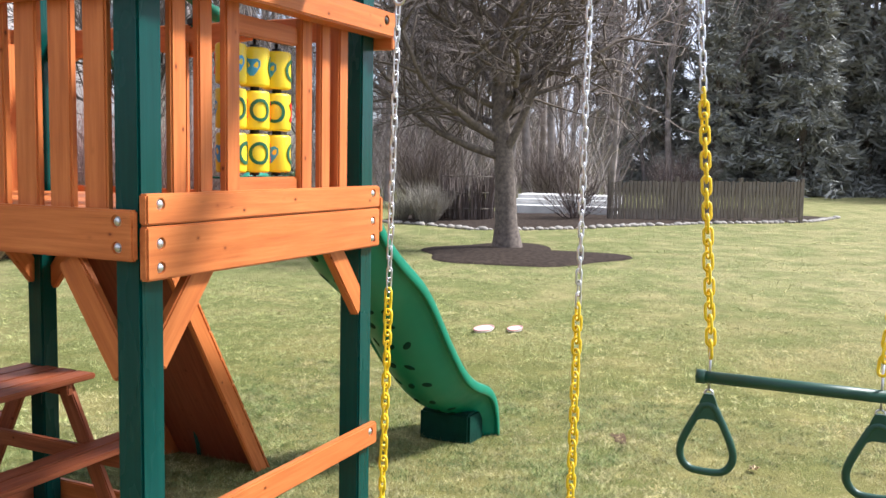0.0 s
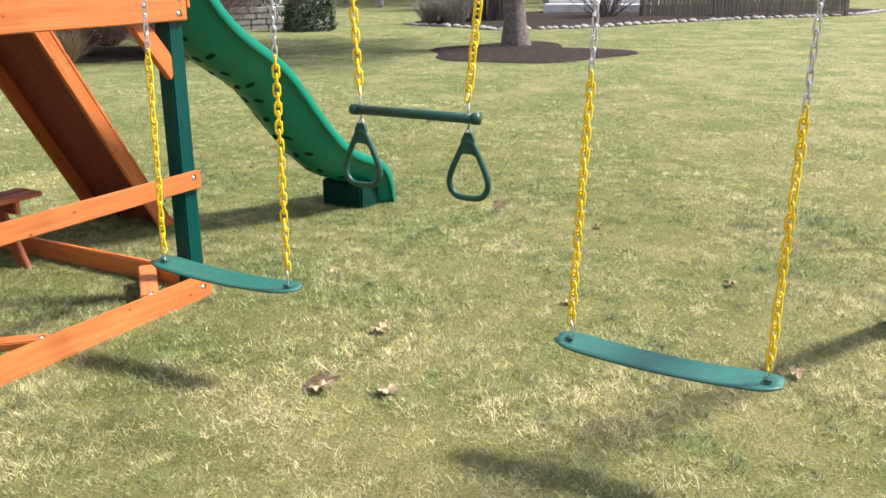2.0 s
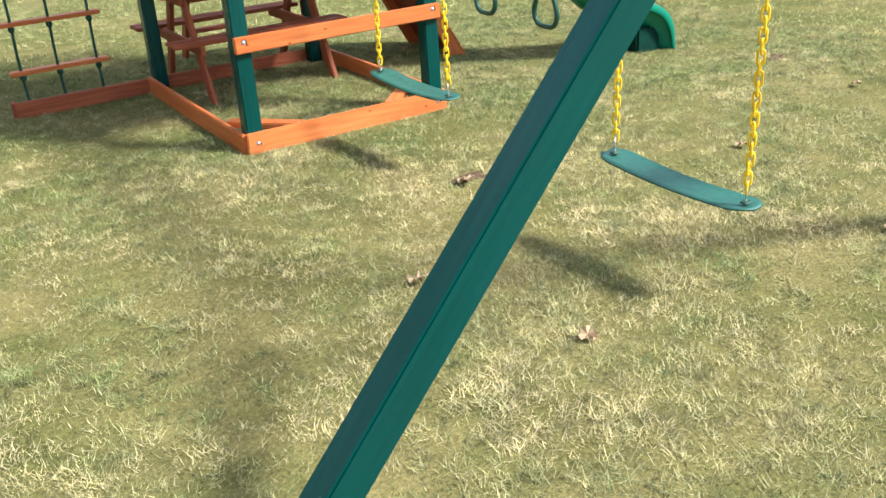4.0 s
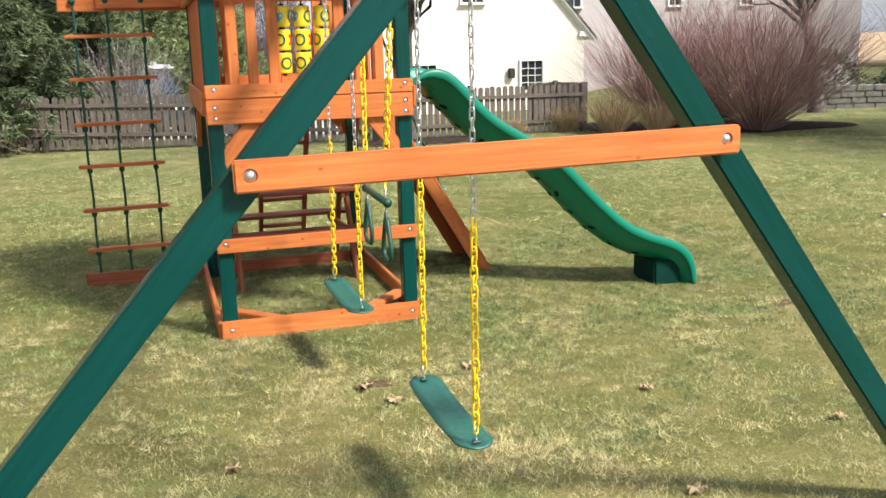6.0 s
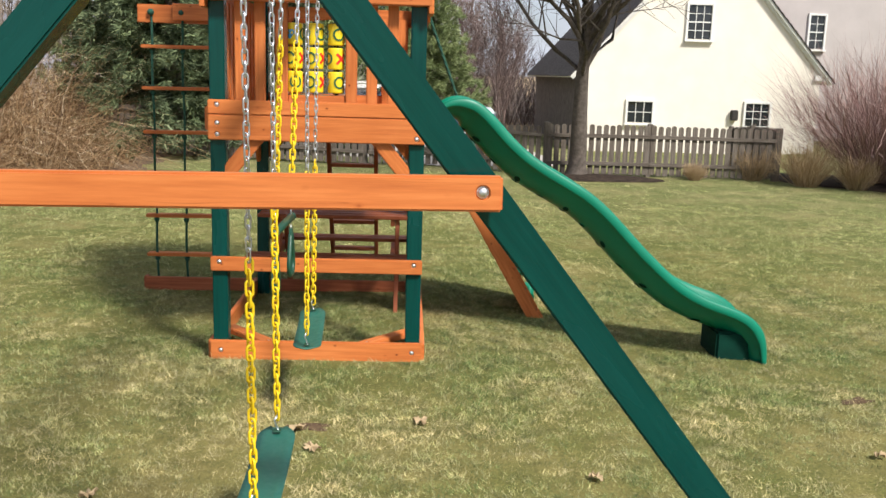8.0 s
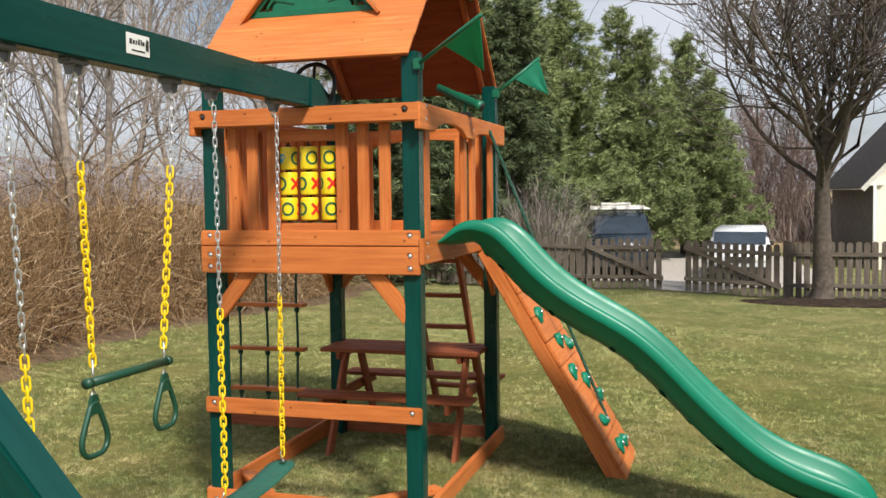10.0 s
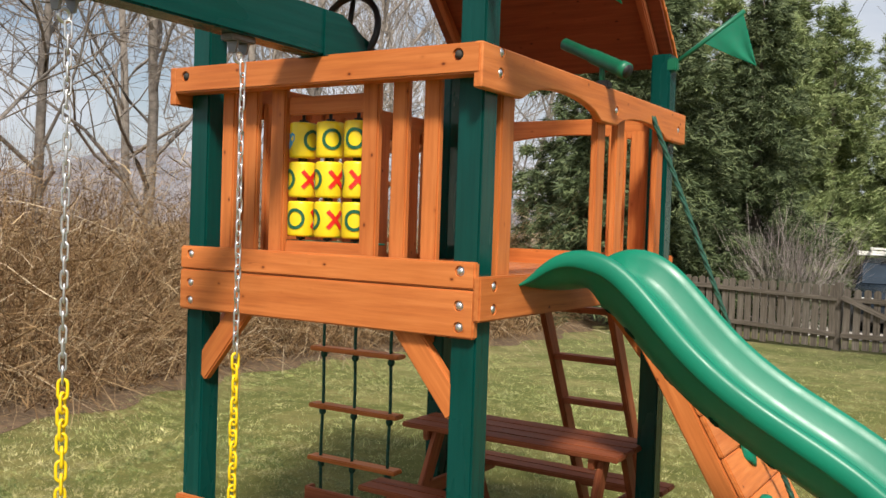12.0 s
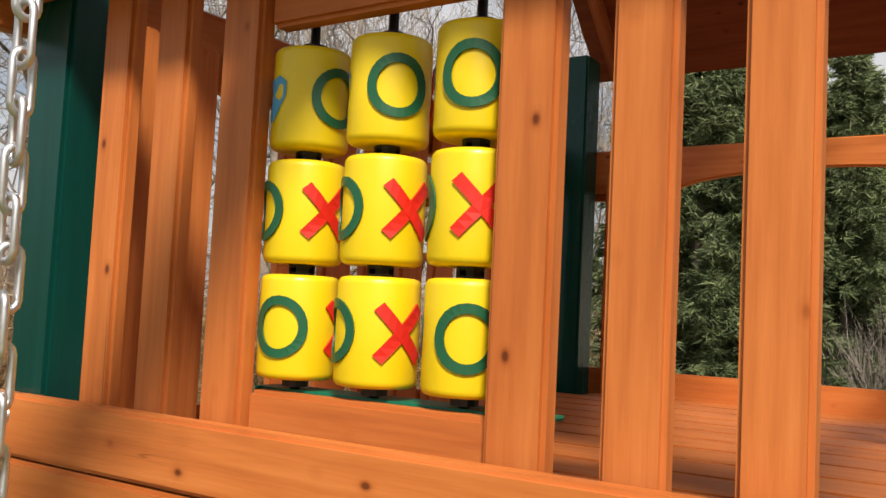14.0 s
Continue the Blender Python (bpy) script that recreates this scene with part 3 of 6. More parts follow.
    m = Matrix(((1, 0, 0, dc), (0, 0, -1, 0.262), (0, 1, 0, dz), (0, 0, 0, 1)))
    sunburst(m, dh, 0.40, "dormer_sunburst")
    part("dormer_backing", extrude_bm([(-dh, 0), (dh, 0), (0, 0.40)], 0.008), DARKPLASTIC, tower, "", m @ Matrix.Translation((0, 0, -0.05)))
    for sx in (-1, 1):
        a = Vector((dc + sx * (dh + 0.04), 0.23, dz - 0.02))
        top = Vector((dc, 0.23, dz + 0.43))
        nn = Vector((sx * (top.z - a.z), 0, abs(top.x - a.x))).normalized()
        mid = (a + top) / 2
        l = (top - a).length
        bm = extrude_bm([(-l / 2, -0.2), (-l / 2, 0.015), (l / 2, 0.45), (l / 2, -0.2)], 0.014)
        x = (top - a).normalized()
        y = Vector((0, 1, 0))
        z = x.cross(y)
        mm = Matrix((x, y, z)).transposed().to_4x4()
        mm.translation = mid + Vector((0, 0.18, 0))
        part("dormer_roof_board", bm, CEDAR, tower, "", mm)
    for sx, xx in ((1, 0.56), (-1, -0.54)):
        m = Matrix(((0, 0, sx, xx), (sx, 0, 0, 0.96), (0, 1, 0, 2.98), (0, 0, 0, 1)))
        sunburst(m, 0.4, 0.38, "gable_sunburst")


build_tower()

# ---- tic-tac-toe panel ----
panel = thing("tic_tac_toe_panel", "tic-tac-toe panel with yellow spinning barrels in a cedar frame", "game panel")


def barrel_letter(kind, R):
    """A raised O or X on a barrel of radius R, at the angle 0 (towards -y), centred on z 0."""
    bm = bmesh.new()
    lift = R + 0.001
    def at(u, v):
        a = u / R
        return Vector((lift * math.sin(a), -lift * math.cos(a), v))
    def strip(path, w, closed=False):
        n = len(path)
        rows = []
        for i in range(n):
            a, b = path[(i - 1) % n if closed else max(i - 1, 0)], path[(i + 1) % n if closed else min(i + 1, n - 1)]
            d = Vector((b[0] - a[0], b[1] - a[1])).normalized()
            nx, ny = -d.y * w / 2, d.x * w / 2
            pu, pv = path[i]
            outer = [at(pu + nx, pv + ny), at(pu - nx, pv - ny)]
            up = [Vector((p.x * 1.045, p.y * 1.045, p.z)) for p in outer]
            rows.append([bm.verts.new(p) for p in (outer[0], up[0], up[1], outer[1])])
        for i in range(n if closed else n - 1):
            for k in range(3):
                bm.faces.new((rows[i][k], rows[i][k + 1], rows[(i + 1) % n][k + 1], rows[(i + 1) % n][k]))
        if not closed:
            for r in (rows[0], rows[-1]):
                bm.faces.new(r)
    if kind == "O":
        strip([(0.029 * math.cos(2 * math.pi * k / 24), 0.031 * math.sin(2 * math.pi * k / 24)) for k in range(24)], 0.0105, True)
    else:
        for s in (-1, 1):
            strip([(-0.026 + 0.052 * k / 7, s * (-0.029 + 0.058 * k / 7)) for k in range(8)], 0.0135)
    bmesh.ops.recalc_face_normals(bm, faces=bm.faces[:])
    return bm


def blue_mark(R):
    """A plain blue shape printed on the third side of a barrel."""
    bm = bmesh.new()
    pts = []
    for k in range(14):
        a = 2 * math.pi * k / 14
        r = 0.024 * (1 + 0.18 * math.sin(3 * a) + 0.12 * math.cos(2 * a))
        u = r * math.cos(a) / R
        pts.append(bm.verts.new(((R + 0.0012) * math.sin(u), -(R + 0.0012) * math.cos(u), r * 1.25 * math.sin(a))))
    c = bm.verts.new((0, -(R + 0.0012), 0))
    for k in range(14):
        bm.faces.new((c, pts[k], pts[(k + 1) % 14]))
    return bm


def build_panel():
    R = 0.0475
    for x, w in ((-0.21, 0.068), (0.191, 0.067)):
        plank("jamb", (x, 0.059, 1.46), (x, 0.059, 2.125), FRONT, w, 0.028, CEDAR, panel)
    plank("bottom_rail", (-0.176, 0.075, 1.562), (0.158, 0.075, 1.562), FRONT, 0.062, 0.03, CEDAR, panel)
    plank("top_rail", (-0.176, 0.075, 2.06), (0.158, 0.075, 2.06), FRONT, 0.062, 0.03, CEDAR, panel)
    plank("tray", (-0.2, 0.118, 1.592), (0.2, 0.118, 1.592), UP, 0.056, 0.006, SLIDEGREEN, panel)
    o_mesh, x_mesh, b_mesh = [bpy.data.meshes.new(n) for n in ("letter_o", "letter_x", "blue_mark")]
    for me, bm, mt in ((o_mesh, barrel_letter("O", R), OGREEN), (x_mesh, barrel_letter("X", R), RED), (b_mesh, blue_mark(R), BLUE)):
        bm.to_mesh(me)
        bm.free()
        me.materials.append(mt)
    bm = bmesh.new()
    prof = [(0.012, -0.0615), (R - 0.008, -0.0615), (R - 0.0035, -0.0602), (R - 0.001, -0.0572), (R, -0.053), (R, 0.053), (R - 0.001, 0.0572), (R - 0.0035, 0.0602), (R - 0.008, 0.0615), (0.012, 0.0615)]
    seg = 32
    rows = [[bm.verts.new((r * math.cos(2 * math.pi * k / seg), r * math.sin(2 * math.pi * k / seg), z)) for k in range(seg)] for r, z in prof]
    for a, b in zip(rows, rows[1:]):
        for k in range(seg):
            bm.faces.new((a[k], a[(k + 1) % seg], b[(k + 1) % seg], b[k]))
    barrel_me = bpy.data.meshes.new("barrel")
    bm.to_mesh(barrel_me)
    bm.free()
    barrel_me.materials.append(TTTYELLOW)
    # turn of each barrel's O towards the viewer, in degrees; the X follows 120 degrees on, the mark before
    turns = ((83, 48, 24), (-30, -31, -62), (14, -34, 32))
    for i, x in enumerate((-0.1435, -0.0227, 0.0981)):
        tube_part("rod", [(x, 0.106, 1.57), (x, 0.106, 2.085)], 0.006, BLACKPL, panel)
        for j, z in enumerate((1.9425, 1.8055, 1.669)):
            br = part_of("barrel", barrel_me, None, panel, "yellow barrel with a raised O and X", Matrix.Translation((x, 0.106, z)), True)
            a = radians(turns[j][i])
            part_of("raised_o", o_mesh, None, br, "dark green O", Matrix.Rotation(a, 4, "Z"))
            part_of("raised_x", x_mesh, None, br, "red X", Matrix.Rotation(a + radians(104), 4, "Z"))
            part_of("printed_mark", b_mesh, None, br, "plain blue shape", Matrix.Rotation(a - radians(112), 4, "Z"))
            for dz in (-0.066, 0.066):
                part("spacer", tube(bmesh.new(), [(0, 0, dz - 0.005), (0, 0, dz + 0.005)], 0.0155, 12), BLACKPL, br)


build_panel()

# ---- swing frame ----
swing_frame = thing("swing_frame", "dark green timber swing beam on an A-frame", "swing frame")


def beam_x(y):
    return 0.02 - 0.015 * y


def build_swing_frame():
    y0, y1 = -3.105, 0.03
    plank("beam", (beam_x(y0), y0, 2.277), (beam_x(y1), y1, 2.277), SIDE, 0.152, 0.088, POSTGREEN, swing_frame, "dark green painted beam", 0.006)
    for foot, head in (((-2.002, -3.147, -0.07), (0.015, -3.147, 2.262)), ((1.961, -3.0, -0.13), (0.075, -3.208, 2.275))):
        plank("leg", foot, head, FRONT, 0.094, 0.09, POSTGREEN, swing_frame, "", 0.006)
    ob = plank("cross_brace", (-0.743, -3.219, 1.4425), (0.755, -3.222, 1.461), FRONT, 0.086, 0.034, CEDAR, swing_frame, "cedar cross board")
    bolt((-0.7, -3.236, 1.445), FRONT, ob, 1.1)
    bolt((0.707, -3.239, 1.464), FRONT, ob, 1.1)
    # bracket that ties the beam to the tower
    for sx in (-1, 1):
        part("beam_bracket", extrude_bm([(-0.13, -0.073), (0.25, -0.073), (0.24, -0.055), (-0.04, 0.073), (-0.13, 0.073)], 0.006), POSTGREEN, swing_frame, "green steel bracket plate",
             Matrix(((0, 0, 1, 0.02 + sx * 0.049), (1, 0, 0, 0.08), (0, 1, 0, 2.275), (0, 0, 0, 1))))
    plank("bracket_shelf", (0.02, -0.05, 2.199), (0.02, 0.33, 2.199), UP, 0.13, 0.006, POSTGREEN, swing_frame)
    # label
    lm = Matrix(((0, 0, 1, beam_x(-1.56) + 0.0455), (1, 0, 0, -1.562), (0, 1, 0, 2.29), (0, 0, 0, 1)))
    lab = part("maker_label", box_bm(0.138, 0.074, 0.002, 0.0), WHITE, swing_frame, "white maker's label", lm)
    for k, (cx, w, cy, h) in enumerate(((-0.045, 0.014, 0.008, 0.018), (-0.027, 0.012, 0.007, 0.014), (-0.012, 0.008, 0.007, 0.014), (0.0, 0.005, 0.01, 0.02), (0.008, 0.005, 0.01, 0.02), (0.018, 0.006, 0.01, 0.02), (0.031, 0.012, 0.007, 0.014), (0.0, 0.08, -0.022, 0.005))):
        part("printed_bar", box_bm(w, h, 0.001, 0.0), INK, lab, "", Matrix.Translation((cx, cy, 0.0018)))
    part("printed_mark", extrude_bm([(0.045, -0.015), (0.062, -0.018), (0.064, 0.02), (0.052, 0.028), (0.044, 0.01)], 0.001), INK, lab, "", Matrix.Translation((0, 0, 0.0018)))
    # hangers under the beam
    for y in (-0.39, -0.98, -1.29, -1.865, -2.2, -2.79):
        c = Vector((beam_x(y), y, 2.192))
        h = part("swing_hanger", box_bm(0.05, 0.1, 0.018, 0.004), DULLSTEEL, swing_frame, "galvanised swing hanger", Matrix.Translation(c))
        for dy in (-0.022, 0.022):
            part("hanger_ear", extrude_bm([(-0.022, 0.0), (0.022, 0.0), (0.012, -0.035), (-0.012, -0.035)], 0.008), DULLSTEEL, h, "", Matrix(((1, 0, 0, 0), (0, 0, -1, dy), (0, 1, 0, -0.008), (0, 0, 0, 1))))
        part("hanger_eye", ring_bm(0.016, 0.005, 16, 6), STEEL, h, "", Matrix.Translation((0, 0, -0.052)) @ Matrix.Rotation(radians(90), 4, "Y"), True)


build_swing_frame()


# ---- swings and trapeze ----
def link_mesh(name, pitch, wire, material, fat=0.55):
    """One chain link along z, pitch long inside."""
    bm = bmesh.new()
    r = wire * 1.32
    half = pitch / 2 - r + wire * 0.5
    path = []
    n = 6
    for k in range(n + 1):
        a = math.pi * k / n
        path.append(Vector((r * math.cos(a), 0, half + r * math.sin(a))))
    for k in range(n + 1):
        a = math.pi + math.pi * k / n
        path.append(Vector((r * math.cos(a), 0, -half + r * math.sin(a))))
    rows = []
    N = len(path)
    for i, p in enumerate(path):
        d = (path[(i + 1) % N] - path[i - 1]).normalized()
        u = Vector((0, 1, 0))
        v = d.cross(u)
        rows.append([bm.verts.new(p + (u * math.cos(b) + v * math.sin(b)) * wire * 0.5) for b in (2 * math.pi * k / 6 for k in range(6))])
    for i in range(N):
        for k in range(6):
            bm.faces.new((rows[i][k], rows[(i + 1) % N][k], rows[(i + 1) % N][(k + 1) % 6], rows[i][(k + 1) % 6]))
    bmesh.ops.recalc_face_normals(bm, faces=bm.faces[:])
    me = bpy.data.meshes.new(name)
    bm.to_mesh(me)
    bm.free()
    me.materials.append(material)
    me.polygons.foreach_set("use_smooth", [True] * len(me.polygons))
    return me


LINK_STEEL = link_mesh("chain_link", 0.0395, 0.006, STEEL)
LINK_YELLOW = link_mesh("coated_link", 0.0415, 0.0085, YELLOW)


def chain(parent, top, bottom, z_change):
    """A hanging chain: steel links above z_change, yellow coated ones below it."""
    top, bottom = Vector(top), Vector(bottom)
    way = (bottom - top).normalized()
    q = (-way).to_track_quat("Z", "Y").to_matrix().to_4x4()
    d, full, k = 0.0, (bottom - top).length, 0
    rng = random.Random(int(top.y * 1000))
    while d < full - 0.012:
        steel = (top + way * d).z > z_change
        pitch = 0.0335
        m = q @ Matrix.Rotation(radians(45 + 90 * (k % 2) + rng.uniform(-16, 16)), 4, "Z")
        m.translation = top + way * (d + pitch / 2) + Vector((rng.uniform(-1, 1), rng.uniform(-1, 1), 0)) * 0.001
        part_of("chain_link" if steel else "coated_chain_link", LINK_STEEL if steel else LINK_YELLOW, None, parent, "", rel(parent, m))
        d += pitch
        k += 1


def hook(parent, p, q, r=0.0035):
    """A bent wire hook from p down to q."""
    p, q = Vector(p), Vector(q)
    s = (q - p)
    side = s.orthogonal().normalized() * s.length * 0.22
    pts = [p + side * 0.3, p, p + s * 0.25 + side, p + s * 0.6 + side * 0.4, q - side * 0.6, q]
    return tube_part("hook", pts, r, STEEL, parent, "", 6)


def build_swing(L, Rr, tops, change, label, sag=0.02, aside=0.0):
    s = thing("belt_swing", label, "swing", group="swings on the beam")
    L, Rr = Vector(L), Vector(Rr)
    for yt, p, zc in zip(tops, (L, Rr), change):
        top = Vector((beam_x(yt) + aside, yt, 2.122))
        tie = p + Vector((0, 0, 0.055))
        chain(s, top, tie, zc)
        hook(s, tie + Vector((0, 0, 0.004)), p)
    # the belt: rounded ends, sagging between the chains
    w, t, n = 0.14, 0.007, 28
    bm = bmesh.new()
    ax = (Rr - L)
    ln = ax.length + 0.09
    ax.normalize()
    across = Vector((-ax.y, ax.x, 0)).normalized()
    mid = (L + Rr) / 2
    grid = []
    for i in range(n + 1):
        u = -1 + 2 * i / n
        e = max(0.0, (abs(u) - 0.78) / 0.22)
        ww = w / 2 * (1 - 0.55 * e ** 2.2)
        drop = -sag * (1 - u * u)
        row = []
        for k in range(5):
            v = -1 + 2 * k / 4
            row.append(mid + ax * (u * ln / 2) + across * (v * ww) + Vector((0, 0, drop - 0.01 + 0.006 * v * v)))
        grid.append(row)
    for sgn in (1, -1):
        vv = [[bm.verts.new(p - mid + Vector((0, 0, sgn * t / 2))) for p in row] for row in grid]
        for i in range(n):
            for k in range(4):
                f = (vv[i][k], vv[i + 1][k], vv[i + 1][k + 1], vv[i][k + 1])
                bm.faces.new(f if sgn < 0 else tuple(reversed(f)))
        if sgn == 1:
            top_v = vv
    for i in range(n):
        for k in (0, 4):
            bm.faces.new((top_v[i][k], top_v[i + 1][k], vv[i + 1][k], vv[i][k]))
    for i in (0, n):
        for k in range(4):
            bm.faces.new((top_v[i][k], top_v[i][k + 1], vv[i][k + 1], vv[i][k]))
    bmesh.ops.recalc_face_normals(bm, faces=bm.faces[:])
    part("seat", bm, SEATGREEN, s, "green flexible belt seat", rel(s, Matrix.Translation(mid)), True)
    for p in (L, Rr):
        part("rivet_plate", box_bm(0.03, 0.028, 0.006, 0.002), DARKPLASTIC, s, "", rel(s, Matrix.Translation(p + Vector((0, 0, 0.0)))))
    return s


build_swing((0.015, -0.355, 0.412), (0.045, -0.965, 0.392), (-0.38, -0.975), (1.272, 1.266), "green belt swing on part-coated yellow chains, hanging beside the tower", aside=0.01)
build_swing((0.057, -2.112, 0.398), (0.070, -2.732, 0.380), (-2.19, -2.785), (1.256, 1.2), "green belt swing on part-coated yellow chains, hanging beside the A-frame")


def build_trapeze():
    t = thing("trapeze_bar", "dark green trapeze bar with two gym rings on yellow chains", "trapeze")
    a, b = Vector((0.015, -1.318, 1.094)), Vector((0.005, -1.80, 1.096))
    tube_part("bar", [a, a.lerp(b, 0.5), b], 0.0165, DARKPLASTIC, t, "dark green bar", 14)
    tube_part("end_cap", [a + Vector((0, 0.004, 0)), a - Vector((0, 0.02, 0))], 0.019, DARKPLASTIC, t, "", 14)
    tube_part("end_cap", [b - Vector((0, 0.004, 0)), b + Vector((0, 0.02, 0))], 0.019, DARKPLASTIC, t, "", 14)
    for p, yt in ((a + Vector((0, -0.03, 0)), -1.275), (b + Vector((0, 0.035, 0)), -1.86)):
        top, low = Vector((beam_x(yt), yt, 2.122)), p + Vector((0, 0, 0.075))
        chain(t, top, low, 1.885)
        tube_part("eye_bolt", [p + Vector((0, 0, 0.08)), p - Vector((0, 0, 0.035))], 0.0035, STEEL, t, "", 6)
        part("eye", ring_bm(0.011, 0.003, 14, 6), STEEL, t, "", rel(t, Matrix.Translation(p + Vector((0, 0, -0.045))) @ Matrix.Rotation(radians(90), 4, "Y")), True)
        # ring: a rounded triangle with a solid web at the top
        c = p + Vector((0, 0, -0.155))
        half = [(0.013, 0.078), (0.028, 0.052), (0.045, 0.018), (0.062, -0.02), (0.07, -0.05), (0.066, -0.076), (0.05, -0.096), (0.026, -0.104)]
        ctrl = half + [(-cy, cz) for cy, cz in reversed(half)]
        pts = []
        for k in range(len(ctrl)):
            p0, p1, p2, p3 = (ctrl[(k + j - 1) % len(ctrl)] for j in range(4))
            for u in (0.0, 0.5):
                pts.append(Vector((0, *(0.5 * (2 * e + (g - d) * u + (2 * d - 5 * e + 4 * g - h) * u * u + (3 * e - d - 3 * g + h) * u ** 3) for d, e, g, h in zip(p0, p1, p2, p3)))))
        bm = bmesh.new()
        rows = []
        N = len(pts)
        for i, q in enumerate(pts):
            d = (pts[(i + 1) % N] - pts[i - 1]).normalized()
            u, v = Vector((1, 0, 0)), d.cross(Vector((1, 0, 0)))
            w = 0.0105
            rows.append([bm.verts.new(q + (u * math.cos(g) + v * math.sin(g)) * w) for g in (2 * math.pi * m / 8 for m in range(8))])
        for i in range(N):
            for m in range(8):
                bm.faces.new((rows[i][m], rows[(i + 1) % N][m], rows[(i + 1) % N][(m + 1) % 8], rows[i][(m + 1) % 8]))
        bmesh.ops.recalc_face_normals(bm, faces=bm.faces[:])
        rg = part("gym_ring", bm, DARKPLASTIC, t, "dark green plastic gym ring", rel(t, Matrix.Translation(c)), True)
        part("ring_web", extrude_bm([(-0.042, 0.02), (-0.03, 0.034), (-0.012, 0.041), (0.012, 0.041), (0.03, 0.034), (0.042, 0.02), (0.02, 0.092), (0.012, 0.11), (-0.012, 0.11), (-0.02, 0.092)], 0.013), DARKPLASTIC, rg, "", Matrix(((0, 0, 1, 0), (1, 0, 0, 0), (0, 1, 0, 0), (0, 0, 0, 1))))


build_trapeze()


# ---- wavy slide ----
def build_slide():
    s = thing("wave_slide", "glossy green plastic wave slide hooked on the deck", "slide")
    ya, yb = 0.245, 0.755
    rim = [(0.645, 1.482), (0.675, 1.498), (0.725, 1.56), (0.79, 1.597), (0.87, 1.607), (0.95, 1.588), (1.03, 1.53), (1.12, 1.428), (1.2, 1.343), (1.3, 1.258), (1.4, 1.195), (1.52, 1.128), (1.66, 1.055), (1.77, 0.972),
           (1.88, 0.868), (1.98, 0.762), (2.08, 0.66), (2.18, 0.57), (2.3, 0.462), (2.42, 0.385), (2.55, 0.33), (2.67, 0.293), (2.77, 0.255), (2.85, 0.2), (2.91, 0.13), (2.942, 0.04), (2.945, -0.11)]
    # smooth the run of the rim
    pts = []
    for i in range(len(rim) - 1):
        p0, p1, p2, p3 = rim[max(i - 1, 0)], rim[i], rim[i + 1], rim[min(i + 2, len(rim) - 1)]
        for k in range(3):
            u = k / 3
            pts.append(tuple(0.5 * (2 * b + (c - a) * u + (2 * a - 5 * b + 4 * c - d) * u * u + (3 * b - a - 3 * c + d) * u ** 3) for a, b, c, d in zip(p0, p1, p2, p3)))
    pts.append(rim[-1])
    for _ in range(8):
        pts = [pts[0]] + [tuple((a + 2 * b + c) / 4 for a, b, c in zip(pts[i - 1], pts[i], pts[i + 1])) for i in range(1, len(pts) - 1)] + [pts[-1]]
    N = len(pts)
    w = yb - ya
    bm = bmesh.new()
    # section: (share of the width, height above or below the rim), from the outer front foot over the bed to the outer back foot
    sec = [(0.012, -0.064), (0.002, -0.058), (-0.002, -0.04), (0.004, -0.016), (0.022, -0.003), (0.045, 0.0), (0.07, -0.008), (0.095, -0.032), (0.125, -0.075), (0.17, -0.105), (0.26, -0.12), (0.38, -0.116), (0.5, -0.113)]
    sec = sec + [(1 - a, h) for a, h in reversed(sec[:-1])]
    under = [(0.97, -0.06), (0.95, -0.05), (0.93, -0.058), (0.9, -0.08), (0.84, -0.12), (0.76, -0.157), (0.64, -0.19), (0.5, -0.2)]
    under = under + [(1 - a, h) for a, h in reversed(under[:-1])]
    loop = sec + under
    rows = []
    for i, (x, z) in enumerate(pts):
        a, b = pts[max(i - 1, 0)], pts[min(i + 1, N - 1)]
        d = Vector((b[0] - a[0], 0, b[1] - a[1])).normalized()
        nrm = Vector((-d.z, 0, d.x))
        s_run = i / (N - 1)
        thin = min(1.0, 0.12 + s_run * 5.5) * (1.0 if s_run < 0.93 else 1 - 0.45 * (s_run - 0.93) / 0.07)
        skew = 0.12 * (x - 0.645) / 2.3
        rows.append([bm.verts.new(Vector((x, ya + skew + w * q, z)) + nrm * (h * thin) - Vector((0.645, ya, 1.5))) for q, h in loop])
    M = len(loop)
    for a, b in zip(rows, rows[1:]):
        for k in range(M):
            bm.faces.new((a[k], a[(k + 1) % M], b[(k + 1) % M], b[k]))
    bm.faces.new(rows[0])
    bm.faces.new(list(reversed(rows[-1])))
    bmesh.ops.recalc_face_normals(bm, faces=bm.faces[:])
    s.location = (0.645, ya, 1.5)
    part("chute", bm, SLIDEGREEN, s, "glossy green chute", None, True)
    # stiffening dimples in the underside, their recess shade given by a near-black green
    SHADED_GREEN = paint_mat("shaded_green_plastic", (0.001, 0.03, 0.019), 0.8, spec=0.15)
    dm = bpy.data.meshes.new("dimple")
    b2 = bmesh.new()
    bmesh.ops.create_uvsphere(b2, u_segments=10, v_segments=6, radius=1.0, matrix=Matrix.Diagonal((0.034, 0.021, 0.005, 1)))
    b2.to_mesh(dm)
    b2.free()
    dm.materials.append(SHADED_GREEN)
    rng = random.Random(5)
